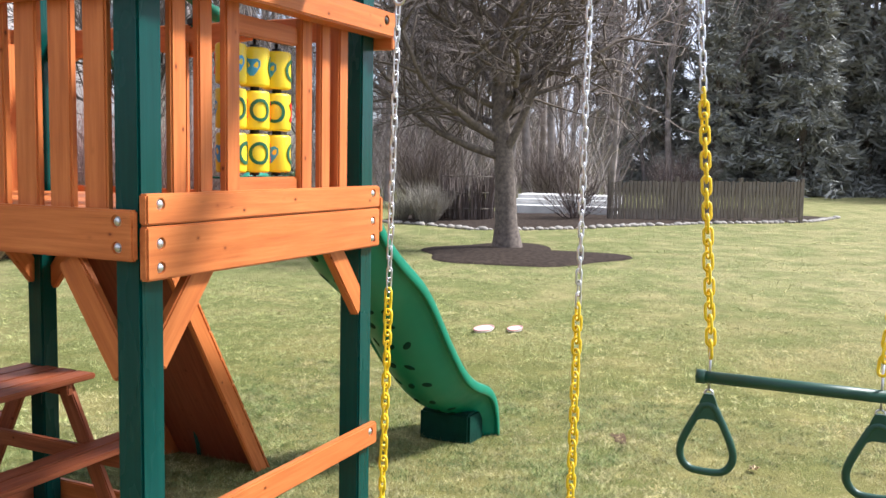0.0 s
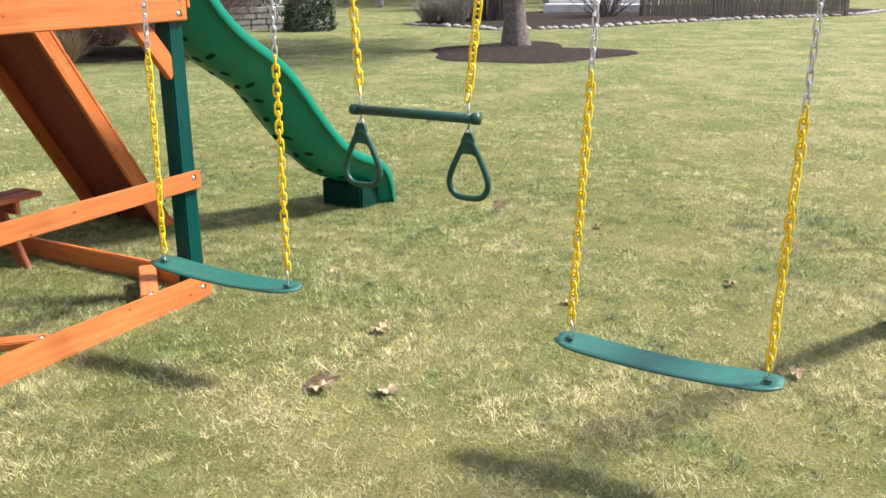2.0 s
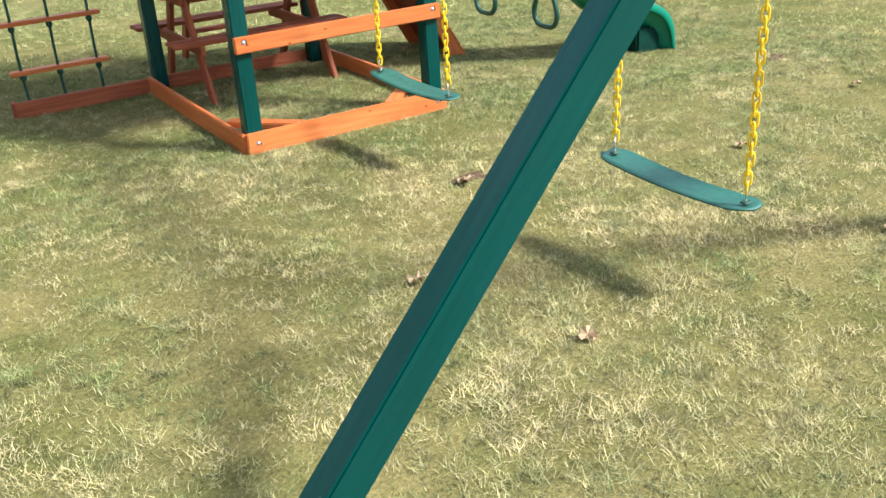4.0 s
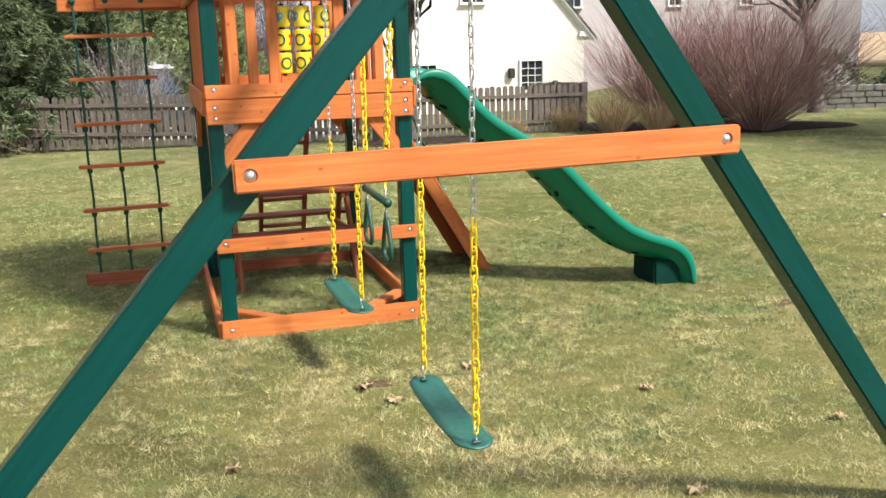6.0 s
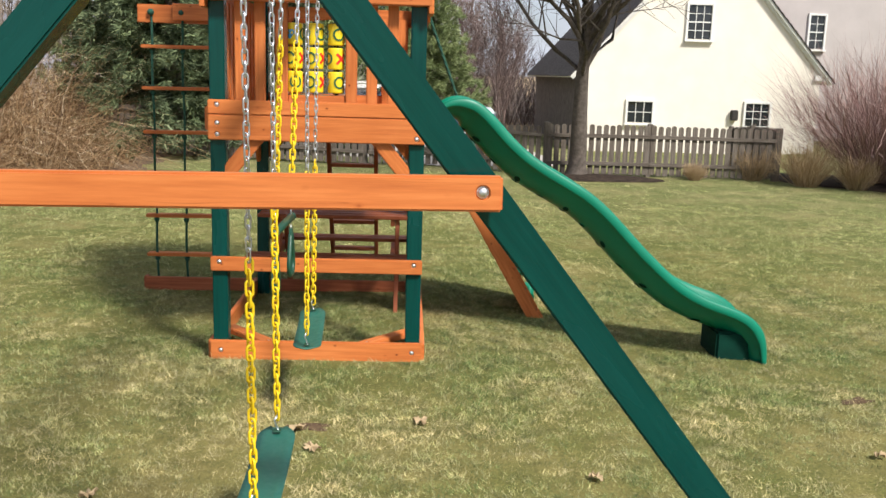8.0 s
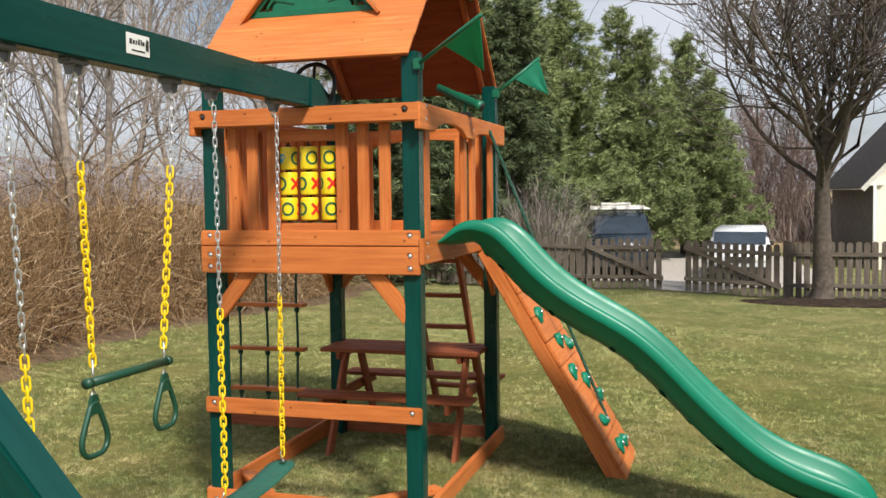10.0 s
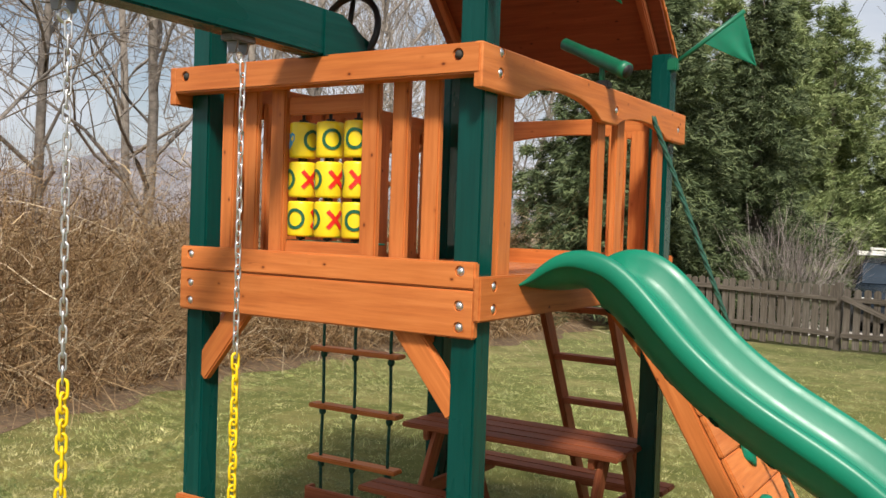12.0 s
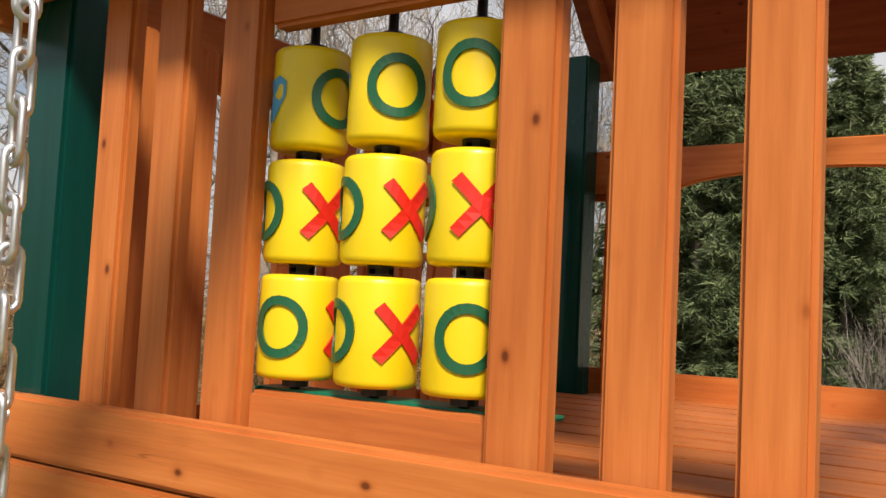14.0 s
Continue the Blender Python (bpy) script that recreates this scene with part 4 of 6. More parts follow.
    for i in range(16, N - 10, 4):
        x, z = pts[i]
        a, b = pts[i - 1], pts[i + 1]
        d = Vector((b[0] - a[0], 0, b[1] - a[1])).normalized()
        nrm = Vector((-d.z, 0, d.x))
        for q in ((0.32, 0.5, 0.68) if (i // 4) % 2 else (0.4, 0.6)):
            h0, h1, h2 = (np.interp(q + e, [u[0] for u in reversed(under)], [u[1] for u in reversed(under)]) for e in (-0.03, 0.0, 0.03))
            p = Vector((x, ya + 0.12 * (x - 0.645) / 2.3 + w * q, z)) + nrm * float(h1)
            lat = (Vector((0, 0.06 * w, 0)) + nrm * float(h2 - h0)).normalized()
            mm = Matrix((d, lat, d.cross(lat))).transposed().to_4x4() @ Matrix.Rotation(rng.uniform(0, 3), 4, "Z")
            mm.translation = p
            part_of("underside_dimple", dm, None, s, "", rel(s, mm), True)
    # foot block under the end, slide plastic with its shade in the colour
    plank("foot_block", (2.62, 0.617, -0.02), (2.85, 0.617, -0.02), UP, 0.34, 0.24, SHADED_GREEN, s, "", 0.015)
    return s


build_slide()


# ---- climbing wall ----
def build_rock_wall():
    s = thing("climbing_wall", "leaning red-brown plank climbing wall with green holds", "climbing wall")
    y0, y1 = 1.17, 1.8
    top, foot = Vector((0.715, 0, 1.41)), Vector((1.6, 0, -0.10))
    d = (foot - top).normalized()
    nrm = Vector((-d.z, 0, d.x))
    if nrm.x < 0:
        nrm = -nrm
    L = (foot - top).length
    n = 10
    for k in range(n):
        c = top + d * (L * (k + 0.5) / n)
        plank("wall_board", c + Vector((0, y0, 0)), c + Vector((0, y1, 0)), nrm, L / n - 0.004, 0.022, CEDAR, s)
    for y in (y0 + 0.012, y1 - 0.012):
        q = Vector((0, y, 0)) - nrm * 0.055
        plank("stringer", top + q, foot + q, Vector((0, 1, 0)), 0.086, 0.03, CEDAR, s)
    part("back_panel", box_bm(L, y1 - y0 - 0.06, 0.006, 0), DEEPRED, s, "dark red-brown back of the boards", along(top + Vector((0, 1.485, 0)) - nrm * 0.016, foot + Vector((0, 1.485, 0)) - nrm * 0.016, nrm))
    # holds: lumpy, each turned its own way
    bm = bmesh.new()
    bmesh.ops.create_icosphere(bm, subdivisions=3, radius=1.0)
    for v in bm.verts:
        f = 1 + 0.3 * noise.noise(v.co * 1.7) + 0.15 * noise.noise(v.co * 4)
        v.co = Vector((v.co.x * 0.058 * f, v.co.y * 0.04 * f, max(v.co.z, -0.1) * 0.034 * f * (1 + 0.5 * v.co.x)))
    hold = bpy.data.meshes.new("climbing_hold")
    bm.to_mesh(hold)
    bm.free()
    hold.materials.append(SLIDEGREEN)
    rng = random.Random(11)
    for u, v in ((0.3, 0.2), (0.42, 0.42), (0.45, 0.75), (0.54, 0.25), (0.6, 0.58), (0.68, 0.8), (0.75, 0.36), (0.86, 0.42), (0.87, 0.72), (0.2, 0.6)):
        p = top + d * (L * u) + Vector((0, y0 + (y1 - y0) * v, 0)) + nrm * 0.014
        m = Matrix((d, Vector((0, 1, 0)) if d.cross(Vector((0, 1, 0))).dot(nrm) > 0 else Vector((0, -1, 0)), nrm)).transposed().to_4x4()
        m = m @ Matrix.Rotation(rng.uniform(0, 6.28), 4, "Z")
        m.translation = p
        h = part_of("climbing_hold", hold, None, s, "green plastic climbing hold", m, True)
        part_of("bolt", BOLT, None, h, "", Matrix.Translation((0.005, 0, 0.034)))
    # knotted rope from the top rail
    r = thing("climbing_rope", "green twisted rope hanging down the climbing wall", "rope")
    a, b = Vector((0.66, 1.40, 2.15)), Vector((1.50, 1.6, 0.0))
    bm = bmesh.new()
    for ph in (0, 2.09, 4.19):
        pts = []
        for k in range(121):
            u = k / 120
            c = a.lerp(b, u) + Vector((0.06, 0, -0.16)) * math.sin(math.pi * u) - a
            ang = ph + u * 95
            pts.append(c + Vector((math.cos(ang), math.sin(ang), 0)) * 0.006)
        tube(bm, pts, 0.0065, 5)
    part("twisted_line", bm, ROPE, r, "", rel(r, Matrix.Translation(a)), True)
    bm = bmesh.new()
    bmesh.ops.create_icosphere(bm, subdivisions=2, radius=0.024)
    part("knot", bm, ROPE, r, "", Matrix.Translation(a + Vector((-0.05, 0, 0.01))), True)


build_rock_wall()


# ---- rope ladder ----
def build_rope_ladder():
    s = thing("rope_ladder", "rope ladder with cedar rungs hung from a cantilevered board", "rope ladder")
    y = 1.838
    plank("hanging_board", (-1.53, y, 2.12), (-0.5, y, 2.12), FRONT, 0.135, 0.034, CEDAR, s)
    xs = (-1.425, -1.195, -0.945)
    for x in xs:
        pts = [(x + 0.004 * math.sin(k), y - 0.02, 2.15 - 2.1 * k / 20) for k in range(21)]
        tube_part("rope", pts, 0.0095, ROPE, s, "", 7)
        bm = bmesh.new()
        bmesh.ops.create_icosphere(bm, subdivisions=2, radius=0.026)
        part("knot", bm, ROPE, s, "", Matrix.Translation((x, y - 0.032, 2.13)), True)
    for z in (1.876, 1.565, 1.233, 0.918, 0.583, 0.275):
        plank("rung", (-1.5, y - 0.02, z), (-0.875, y - 0.02, z + 0.004), UP, 0.085, 0.026, CEDAR, s)
        for x in xs:
            bm = bmesh.new()
            bmesh.ops.create_icosphere(bm, subdivisions=2, radius=0.021)
            part("knot", bm, ROPE, s, "", Matrix.Translation((x, y - 0.02, z - 0.032)) @ Matrix.Diagonal((1, 1, 1.15, 1)), True)
    plank("ground_board_end", (-1.52, y - 0.035, 0.03), (-1.52, y + 0.035, 0.03), SIDE, 0.13, 0.03, REDWOOD, s)


build_rope_ladder()


# ---- wooden ladder at the back ----
def build_ladder():
    s = thing("wooden_ladder", "slim red-brown wooden ladder leaning on the back of the deck", "ladder")
    top, foot = Vector((0, 1.87, 1.5)), Vector((0, 2.7, -0.05))
    d = (foot - top)
    for x in (-0.105, 0.275):
        plank("rail", top + Vector((x, 0, 0)), foot + Vector((x, 0, 0)), SIDE, 0.085, 0.032, REDWOOD, s)
    for u in (0.16, 0.335, 0.5, 0.665, 0.83):
        p = top + d * u
        plank("rung", p + Vector((-0.09, 0, 0)), p + Vector((0.26, 0, 0)), UP, 0.085, 0.03, REDWOOD, s)


build_ladder()


# ---- picnic table under the deck ----
def build_table():
    s = thing("picnic_table", "small red-brown picnic table with attached benches under the deck", "picnic table")
    x0, x1, yc = -0.575, 0.56, 1.62
    for k in range(4):
        plank("table_board", (x0, yc - 0.165 + 0.11 * k, 0.665), (x1, yc - 0.165 + 0.11 * k, 0.665), UP, 0.105, 0.026, REDWOOD, s)
    for sy in (-1, 1):
        for k in range(2):
            y = yc + sy * (0.36 + 0.095 * k)
            plank("bench_board", (x0 - 0.05, y, 0.4), (x1 + 0.03, y, 0.4), UP, 0.092, 0.026, REDWOOD, s)
    for x in (x0 + 0.13, x1 - 0.13):
        plank("table_cleat", (x, yc - 0.2, 0.63), (x, yc + 0.2, 0.63), SIDE, 0.06, 0.032, REDWOOD, s)
        plank("bench_bearer", (x, yc - 0.5, 0.355), (x, yc + 0.5, 0.355), SIDE, 0.07, 0.032, REDWOOD, s)
        for sy in (-1, 1):
            plank("leg", (x + 0.034, yc + sy * 0.12, 0.65), (x + 0.034, yc + sy * 0.46, -0.03), SIDE, 0.08, 0.03, REDWOOD, s)


build_table()


# ---- toys fixed to the rails ----
def build_flag(name, foot, tip, hang, label):
    s = thing("pennant_flag", label, "flag", group="flags on the tower")
    foot, tip, hang = Vector(foot), Vector(tip), Vector(hang)
    tube_part("pole", [foot, foot.lerp(tip, 0.5), tip], 0.011, SUNGREEN, s, "green plastic pole", 8)
    part("pole_socket", box_bm(0.05, 0.04, 0.06, 0.006), SUNGREEN, s, "", Matrix.Translation(foot))
    a, b = foot.lerp(tip, 0.42), foot.lerp(tip, 0.98)
    bm = bmesh.new()
    n = 12
    rows = []
    off = (b - a).cross(hang - a).normalized()
    for i in range(n + 1):
        u = i / n
        row = []
        for j in range(n + 1):
            v = j / n
            p = a.lerp(b, v).lerp(hang, u)
            p = p + off * (0.014 * math.sin(v * 9 + u * 4) * u * (1.2 - u))
            row.append(p)
        rows.append(row)
    for sg in (-1, 1):
        vv = [[bm.verts.new(p + off * 0.0012 * sg) for p in r] for r in rows[:-1]]
        tipv = bm.verts.new(hang + off * 0.0012 * sg)
        for i in range(n - 1):
            for j in range(n):
                bm.faces.new((vv[i][j], vv[i + 1][j], vv[i + 1][j + 1], vv[i][j + 1]))
        for j in range(n):
            bm.faces.new((vv[-1][j], tipv, vv[-1][j + 1]))
    part("pennant", bm, FLAGGREEN, s, "green cloth pennant", None, True)


build_flag("flag", (0.63, 0.03, 2.40), (1.046, -0.3, 2.56), (0.845, 0.55, 2.42), "green triangular pennant on the front post")
build_flag("flag", (0.63, 1.72, 2.42), (0.91, 1.83, 2.66), (0.99, 1.76, 2.4), "green triangular pennant on the back post")


def build_telescope():
    s = thing("toy_telescope", "green plastic toy telescope on the side rail", "telescope")
    a, b = Vector((0.46, 0.93, 2.385)), Vector((0.75, 0.86, 2.25))
    d = b - a
    tube_part("barrel", [a, a + d * 0.45, a + d * 0.46, a + d * 0.9, a + d * 0.905, b], [0.023, 0.023, 0.028, 0.028, 0.032, 0.032], SUNGREEN, s, "", 18)
    tube_part("eyepiece", [b - d * 0.02, b + d * 0.012], 0.026, BLACKPL, s, "", 18)
    tube_part("stem", [a + d * 0.62, Vector((0.635, 0.9, 2.19))], 0.012, SUNGREEN, s, "", 8)
    part("mount", box_bm(0.05, 0.05, 0.03, 0.006), BLACKPL, s, "", Matrix.Translation((0.643, 0.9, 2.212)))


def build_wheel():
    s = thing("steering_wheel", "black plastic toy steering wheel on the front rail", "steering wheel")
    m = Matrix.Translation((-0.03, 0.2, 2.335)) @ Matrix.Rotation(radians(80), 4, "X")
    part("rim", ring_bm(0.125, 0.012, 30, 8), BLACKPL, s, "", m, True)
    for k in range(3):
        a = radians(90 + 120 * k)
        e = m @ Vector((0.12 * math.cos(a), 0.12 * math.sin(a), 0))
        tube_part("spoke", [m.translation, e], 0.009, BLACKPL, s, "", 6)
    tube_part("hub", [m @ Vector((0, 0, 0.014)), m @ Vector((0, 0, -0.014))], 0.028, BLACKPL, s, "", 14)
    tube_part("stem", [m.translation, Vector((-0.03, 0.02, 2.19))], 0.012, BLACKPL, s, "", 8)


build_telescope()
build_wheel()

# ---- trees ----
def grow(seed, height, r0, limbs, fork_at, spread, levels=3, twig=1.0, upward=0.25, kinds=(9, 6), sides=(7, 5, 4, 3), r_min=0.004, reach=1.0, stout=0.42):
    """A leafless tree: tapered trunk, limbs, branches and twigs in one list of tubes. Returns vertices and faces, trunk first."""
    rng = random.Random(seed)
    verts, faces = [], []
    def limb(p, d, r, length, level):
        n = (9, 7, 4, 2)[min(level, 3)]
        k = sides[min(level, 3)]
        pts, dirs = [p.copy()], [d.copy()]
        q, e = p.copy(), d.copy()
        for i in range(n):
            wob = (0.05, 0.2, 0.3, 0.35)[min(level, 3)]
            e = e + Vector((rng.gauss(0, wob), rng.gauss(0, wob), rng.gauss(0, wob) * 0.6 + (upward * 0.35 if level else 0.02)))
            e.normalize()
            q = q + e * (length / n)
            pts.append(q.copy())
            dirs.append(e.copy())
        first = len(verts)
        for i, (a, b) in enumerate(zip(pts, dirs)):
            u = b.orthogonal().normalized()
            v = b.cross(u)
            f = 1 - i / n
            if level == 0:
                rr = r * (0.42 + 0.58 * f) + (r * 0.45 * max(0, 1 - i * 1.6) if i == 0 else 0)
            else:
                rr = max(r * (0.06 + 0.94 * f), r_min)
            for m in range(k):
                an = 2 * math.pi * m / k
                verts.append(a + (u * math.cos(an) + v * math.sin(an)) * rr)
        for i in range(n):
            for m in range(k if k > 2 else 1):
                o = first + i * k
                faces.append((o + m, o + (m + 1) % k, o + k + (m + 1) % k, o + k + m))
        if level < levels:
            count = limbs if level == 0 else kinds[min(level - 1, len(kinds) - 1)]
            for c in range(count):
                s = (fork_at + (1 - fork_at) * (c + rng.random() * 0.7) / count) if level == 0 else 0.18 + 0.82 * (c + rng.random()) / count
                s = min(s, 0.995)
                i = min(int(s * n), n - 1)
                a = pts[i].lerp(pts[i + 1], s * n - i)
                b = dirs[i + 1]
                turn = rng.random() * 6.283 if level else 2.4 * c + rng.random()
                u = b.orthogonal().normalized()
                side = (u * math.cos(turn) + b.cross(u) * math.sin(turn))
                lean = spread if level == 0 else 0.9
                d2 = (b * (1.0 - 0.35 * (1 - s)) + side * lean * rng.uniform(0.7, 1.2)).normalized()
                if level >= 1:
                    d2 = (d2 + Vector((0, 0, upward))).normalized()
                l2 = length * ((0.62 - 0.28 * (s - fork_at) / (1 - fork_at)) if level == 0 else 0.5 - 0.2 * s) * rng.uniform(0.75, 1.2) * (twig if level else reach)
                r2 = r * (stout if level == 0 else 0.45) * rng.uniform(0.75, 1.1)
                limb(a, d2, max(r2, r_min), l2, level + 1)
    limb(Vector((0, 0, -0.1)), Vector((0, 0, 1)), r0, height, 0)
    nt = 9 * sides[0]
    return verts, faces, nt


def tree_meshes(name, material, *args, **kw):
    verts, faces, nt = grow(*args, **kw)
    nv = max(max(f) for f in faces[:nt]) + 1
    trunk = from_lists(name + "_trunk", verts[:nv], faces[:nt])
    crown = from_lists(name + "_crown", [v for v in verts[nv:]], [tuple(i - nv for i in f) for f in faces[nt:]])
    for me in (trunk, crown):
        me.materials.append(material)
        me.polygons.foreach_set("use_smooth", [True] * len(me.polygons))
    return trunk, crown


def plant(name, meshes, x, y, label, category="tree", turn=0.0, size=1.0, group="", sink=0.0, lean=0.0, parts=("trunk", "crown"), kind=""):
    t = thing(name, label, category, (0, 0, 0), group, kind)
    t.matrix_basis = pose(x, y, gz(x, y) - sink, lean, lean * 0.6, turn) @ Matrix.Diagonal((size, size, size, 1))
    for p, me in zip(parts, meshes):
        part_of(p, me, None, t)
    return t


SHADE = tree_meshes("shade_tree", BARK_SHADE, 3, 5.6, 0.235, 30, 0.33, 1.3, 3, 1.15, 0.07, (15, 11), (8, 5, 3, 2), 0.0042, 1.2, 0.4)
DRIVE_TREE = tree_meshes("drive_tree", BARK_DARK, 8, 3.1, 0.185, 22, 0.62, 0.72, 3, 1.05, 0.22, (15, 10), (8, 5, 3, 3), 0.0035, 2.5, 0.27)
WOOD_A = tree_meshes("wood_a", BARK_FAR, 21, 11.0, 0.15, 16, 0.22, 0.5, 3, 0.9, 0.35, (8, 5), (6, 3, 2, 2), 0.008)
WOOD_B = tree_meshes("wood_b", BARK_FAR, 22, 13.0, 0.18, 18, 0.3, 0.45, 3, 0.9, 0.35, (8, 5), (6, 3, 2, 2), 0.008)
WOOD_C = tree_meshes("wood_c", BARK_FAR, 23, 9.0, 0.12, 16, 0.12, 0.6, 3, 1.0, 0.3, (8, 5), (6, 3, 2, 2), 0.008)
REDTREE = tree_meshes("red_tree", BARK_RED, 31, 6.0, 0.1, 18, 0.15, 0.6, 3, 1.1, 0.4, (9, 7), (6, 4, 2, 2), 0.009)
WEST_A = tree_meshes("west_a", BARK_WEST, 41, 8.5, 0.095, 17, 0.12, 0.5, 3, 1.05, 0.25, (10, 8), (7, 4, 3, 2), 0.0045)
WEST_B = tree_meshes("west_b", BARK_WEST, 42, 7.5, 0.08, 15, 0.15, 0.7, 3, 1.05, 0.15, (10, 8), (7, 4, 3, 2), 0.0045)

plant("shade_tree", SHADE, 14.3, 4.65, "spreading leafless shade tree with grey bark in a mulch ring", turn=25)
plant("garden_tree", DRIVE_TREE, 14.3, 13.1, "leafless tree standing behind the red shrubs", turn=75, size=1.05)
plant("drive_tree", DRIVE_TREE, 3.67, 11.6, "leafless tree with upswept limbs beside the picket fence", turn=200)
rng = random.Random(77)
for k, (x, y, me, s) in enumerate(((-8.6, 3.6, WEST_A, 1.0), (-9.8, 5.6, WEST_B, 1.05), (-10.6, 8.3, WEST_A, 1.1), (-9.2, 10.6, WEST_B, 1.0), 
                                    (-16.5, 12.5, WEST_B, 1.5), (-12.5, 13.5, WEST_A, 1.1), (-11.6, 1.4, WEST_B, 1.1), (-8.0, 8.2, WEST_A, 0.9), (-8.2, 15.2, WEST_B, 1.0), (-7.4, 20.5, WEST_B, 1.1), (-12.0, 22.0, WEST_A, 1.2), (-16.0, 18.5, WEST_B, 1.2))):
    plant("bare_tree", me, x, y, "slender leafless tree rising out of the bramble bank", turn=47 * k, size=s, group="bare trees behind the brambles", lean=rng.uniform(-4, 4))


# ---- conifers ----
def conifer(seed, height, radius, whorls, droop, spray, per, material_count=6, bare=0.04, thin=0.055, lift=0.0):
    """Trunk plus a crown of needle sprays set along drooping boughs."""
    rng = np.random.default_rng(seed)
    tv, tf = [], []
    for i in range(9):
        f = i / 8
        for m in range(7):
            a = 2 * math.pi * m / 7
            r = 0.022 * height * (1 - f) + 0.01
            tv.append((r * math.cos(a), r * math.sin(a), height * 0.97 * f - 0.1))
    for i in range(8):
        for m in range(7):
            tf.append((i * 7 + m, i * 7 + (m + 1) % 7, i * 7 + 7 + (m + 1) % 7, i * 7 + 7 + m))
    P, D = [], []
    for w in range(whorls):
        f = (w + rng.random()) / whorls
        z = height * (bare + (1 - bare) * f)
        reach = radius * (1 - f) ** 0.75 * rng.uniform(0.7, 1.12) + 0.12
        for b in range(6):
            a = rng.random() * 6.283
            n = max(3, int(per * reach / radius))
            for s in np.linspace(0.22, 1.0, n):
                sag = droop * s * s * reach + 0.25 * reach * s * (1 - f) * (-0.4)
                q = np.array([math.cos(a) * reach * s, math.sin(a) * reach * s, z - sag])
                q += rng.normal(0, 0.055 * radius, 3)
                for side in (-1, 0, 1):
                    g = a + side * rng.uniform(0.5, 1.1)
                    P.append(q)
                    D.append((math.cos(g), math.sin(g), rng.uniform(-0.55, 0.35) - droop * 0.4 + lift))
    P, D = np.array(P), np.array(D)
    D /= np.linalg.norm(D, axis=1)[:, None]
    # every spray: a few thin leaflets fanned about its way
    V = []
    for k in range(material_count):
        e = D + rng.normal(0, 0.42, D.shape)
        e /= np.linalg.norm(e, axis=1)[:, None]
        c = np.cross(e, rng.normal(0, 1, D.shape))
        c /= np.linalg.norm(c, axis=1)[:, None] + 1e-6
        l = spray * rng.uniform(0.6, 1.25, (len(P), 1))
        w = l * thin * rng.uniform(0.65, 1.35, (len(P), 1))
        st = P + rng.normal(0, spray * 0.25, P.shape)
        V.append(np.stack([st - c * w, st + e * l, st + c * w], 1))
    V = np.concatenate(V).reshape(-1, 3)
    crown = from_arrays("needles", V, np.arange(len(V)), 3)
    trunk = from_lists("conifer_trunk", tv, tf)
    trunk.materials.append(BARK)
    return trunk, crown


def conifer_kind(material, *args, **kw):
    t, c = conifer(*args, **kw)
    c.materials.append(material)
    return t, c


SPRUCE = conifer_kind(NEEDLES, 5, 8.0, 2.1, 46, 0.42, 0.15, 20, 20, bare=0.02, thin=0.08)
SPRUCE_B = conifer_kind(NEEDLES, 6, 7.0, 1.8, 42, 0.35, 0.15, 18, 20, bare=0.02, thin=0.08)
PINE = conifer_kind(NEEDLES_PINE, 7, 12.5, 3.4, 36, -0.12, 0.27, 15, 17, thin=0.07, lift=0.35)
PINE_B = conifer_kind(NEEDLES_PINE, 9, 10.2, 3.2, 32, -0.08, 0.27, 15, 17, thin=0.07, lift=0.35)
FAR_FIR = conifer_kind(NEEDLES_HAZED, 12, 16.0, 3.6, 22, 0.25, 0.7, 8, 8, bare=0.0, thin=0.13)

for k, (x, y, me, s) in enumerate(((-4.2, 13.7, SPRUCE, 1.12), (-2.4, 15.8, SPRUCE_B, 0.95), (-4.6, 16.6, SPRUCE_B, 1.15))):
    plant("spruce_tree", me, x, y, "dense dark green spruce with low drooping boughs", "conifer", 70 * k, s, "spruces by the fence")
for k, (x, y, me, s) in enumerate(((-6.6, 28.5, PINE_B, 1.1), (-5.2, 32.0, PINE, 0.95), (-3.4, 29.5, PINE_B, 0.95), (-0.9, 33.0, PINE_B, 0.86), (0.6, 36.0, PINE_B, 0.88), (1.6, 34.5, PINE_B, 0.72), (-8.4, 24.5, PINE_B, 0.9), (-1.9, 33.0, PINE, 0.78), (-4.6, 27.0, PINE_B, 0.92))):
    plant("pine_tree", me, x, y, "tall bright green pine behind the drive", "conifer", 51 * k, s, "pines behind the drive")
for k, (x, y, s) in enumerate(((3.0, 39.0, 0.8), (4.6, 36.0, 0.65), (2.2, 44.0, 0.9), (5.5, 47.0, 1.0), (5.2, 40.0, 0.7), (3.8, 42.0, 0.85), (4.4, 52.0, 1.1), (6.3, 50.0, 1.0))):
    plant("red_twig_tree", REDTREE, x, y, "reddish leafless tree beyond the drive", turn=83 * k, size=s, group="bare trees beyond the drive")

WOOD_FINE = tree_meshes("wood_fine", BARK_WEST, 24, 10.0, 0.11, 16, 0.15, 0.55, 3, 1.0, 0.3, (9, 7), (6, 3, 2, 2), 0.0055)
for k, (x, y, s) in enumerate(((-14.5, 19.0, 0.9), (-11.8, 24.0, 1.0), (-12.0, 29.0, 1.2), (-21.0, 31.0, 1.3))):
    plant("bare_tree", WOOD_FINE, x, y, "pale leafless tree at the back of the dry field", turn=61 * k, size=s, group="bare trees behind the field")
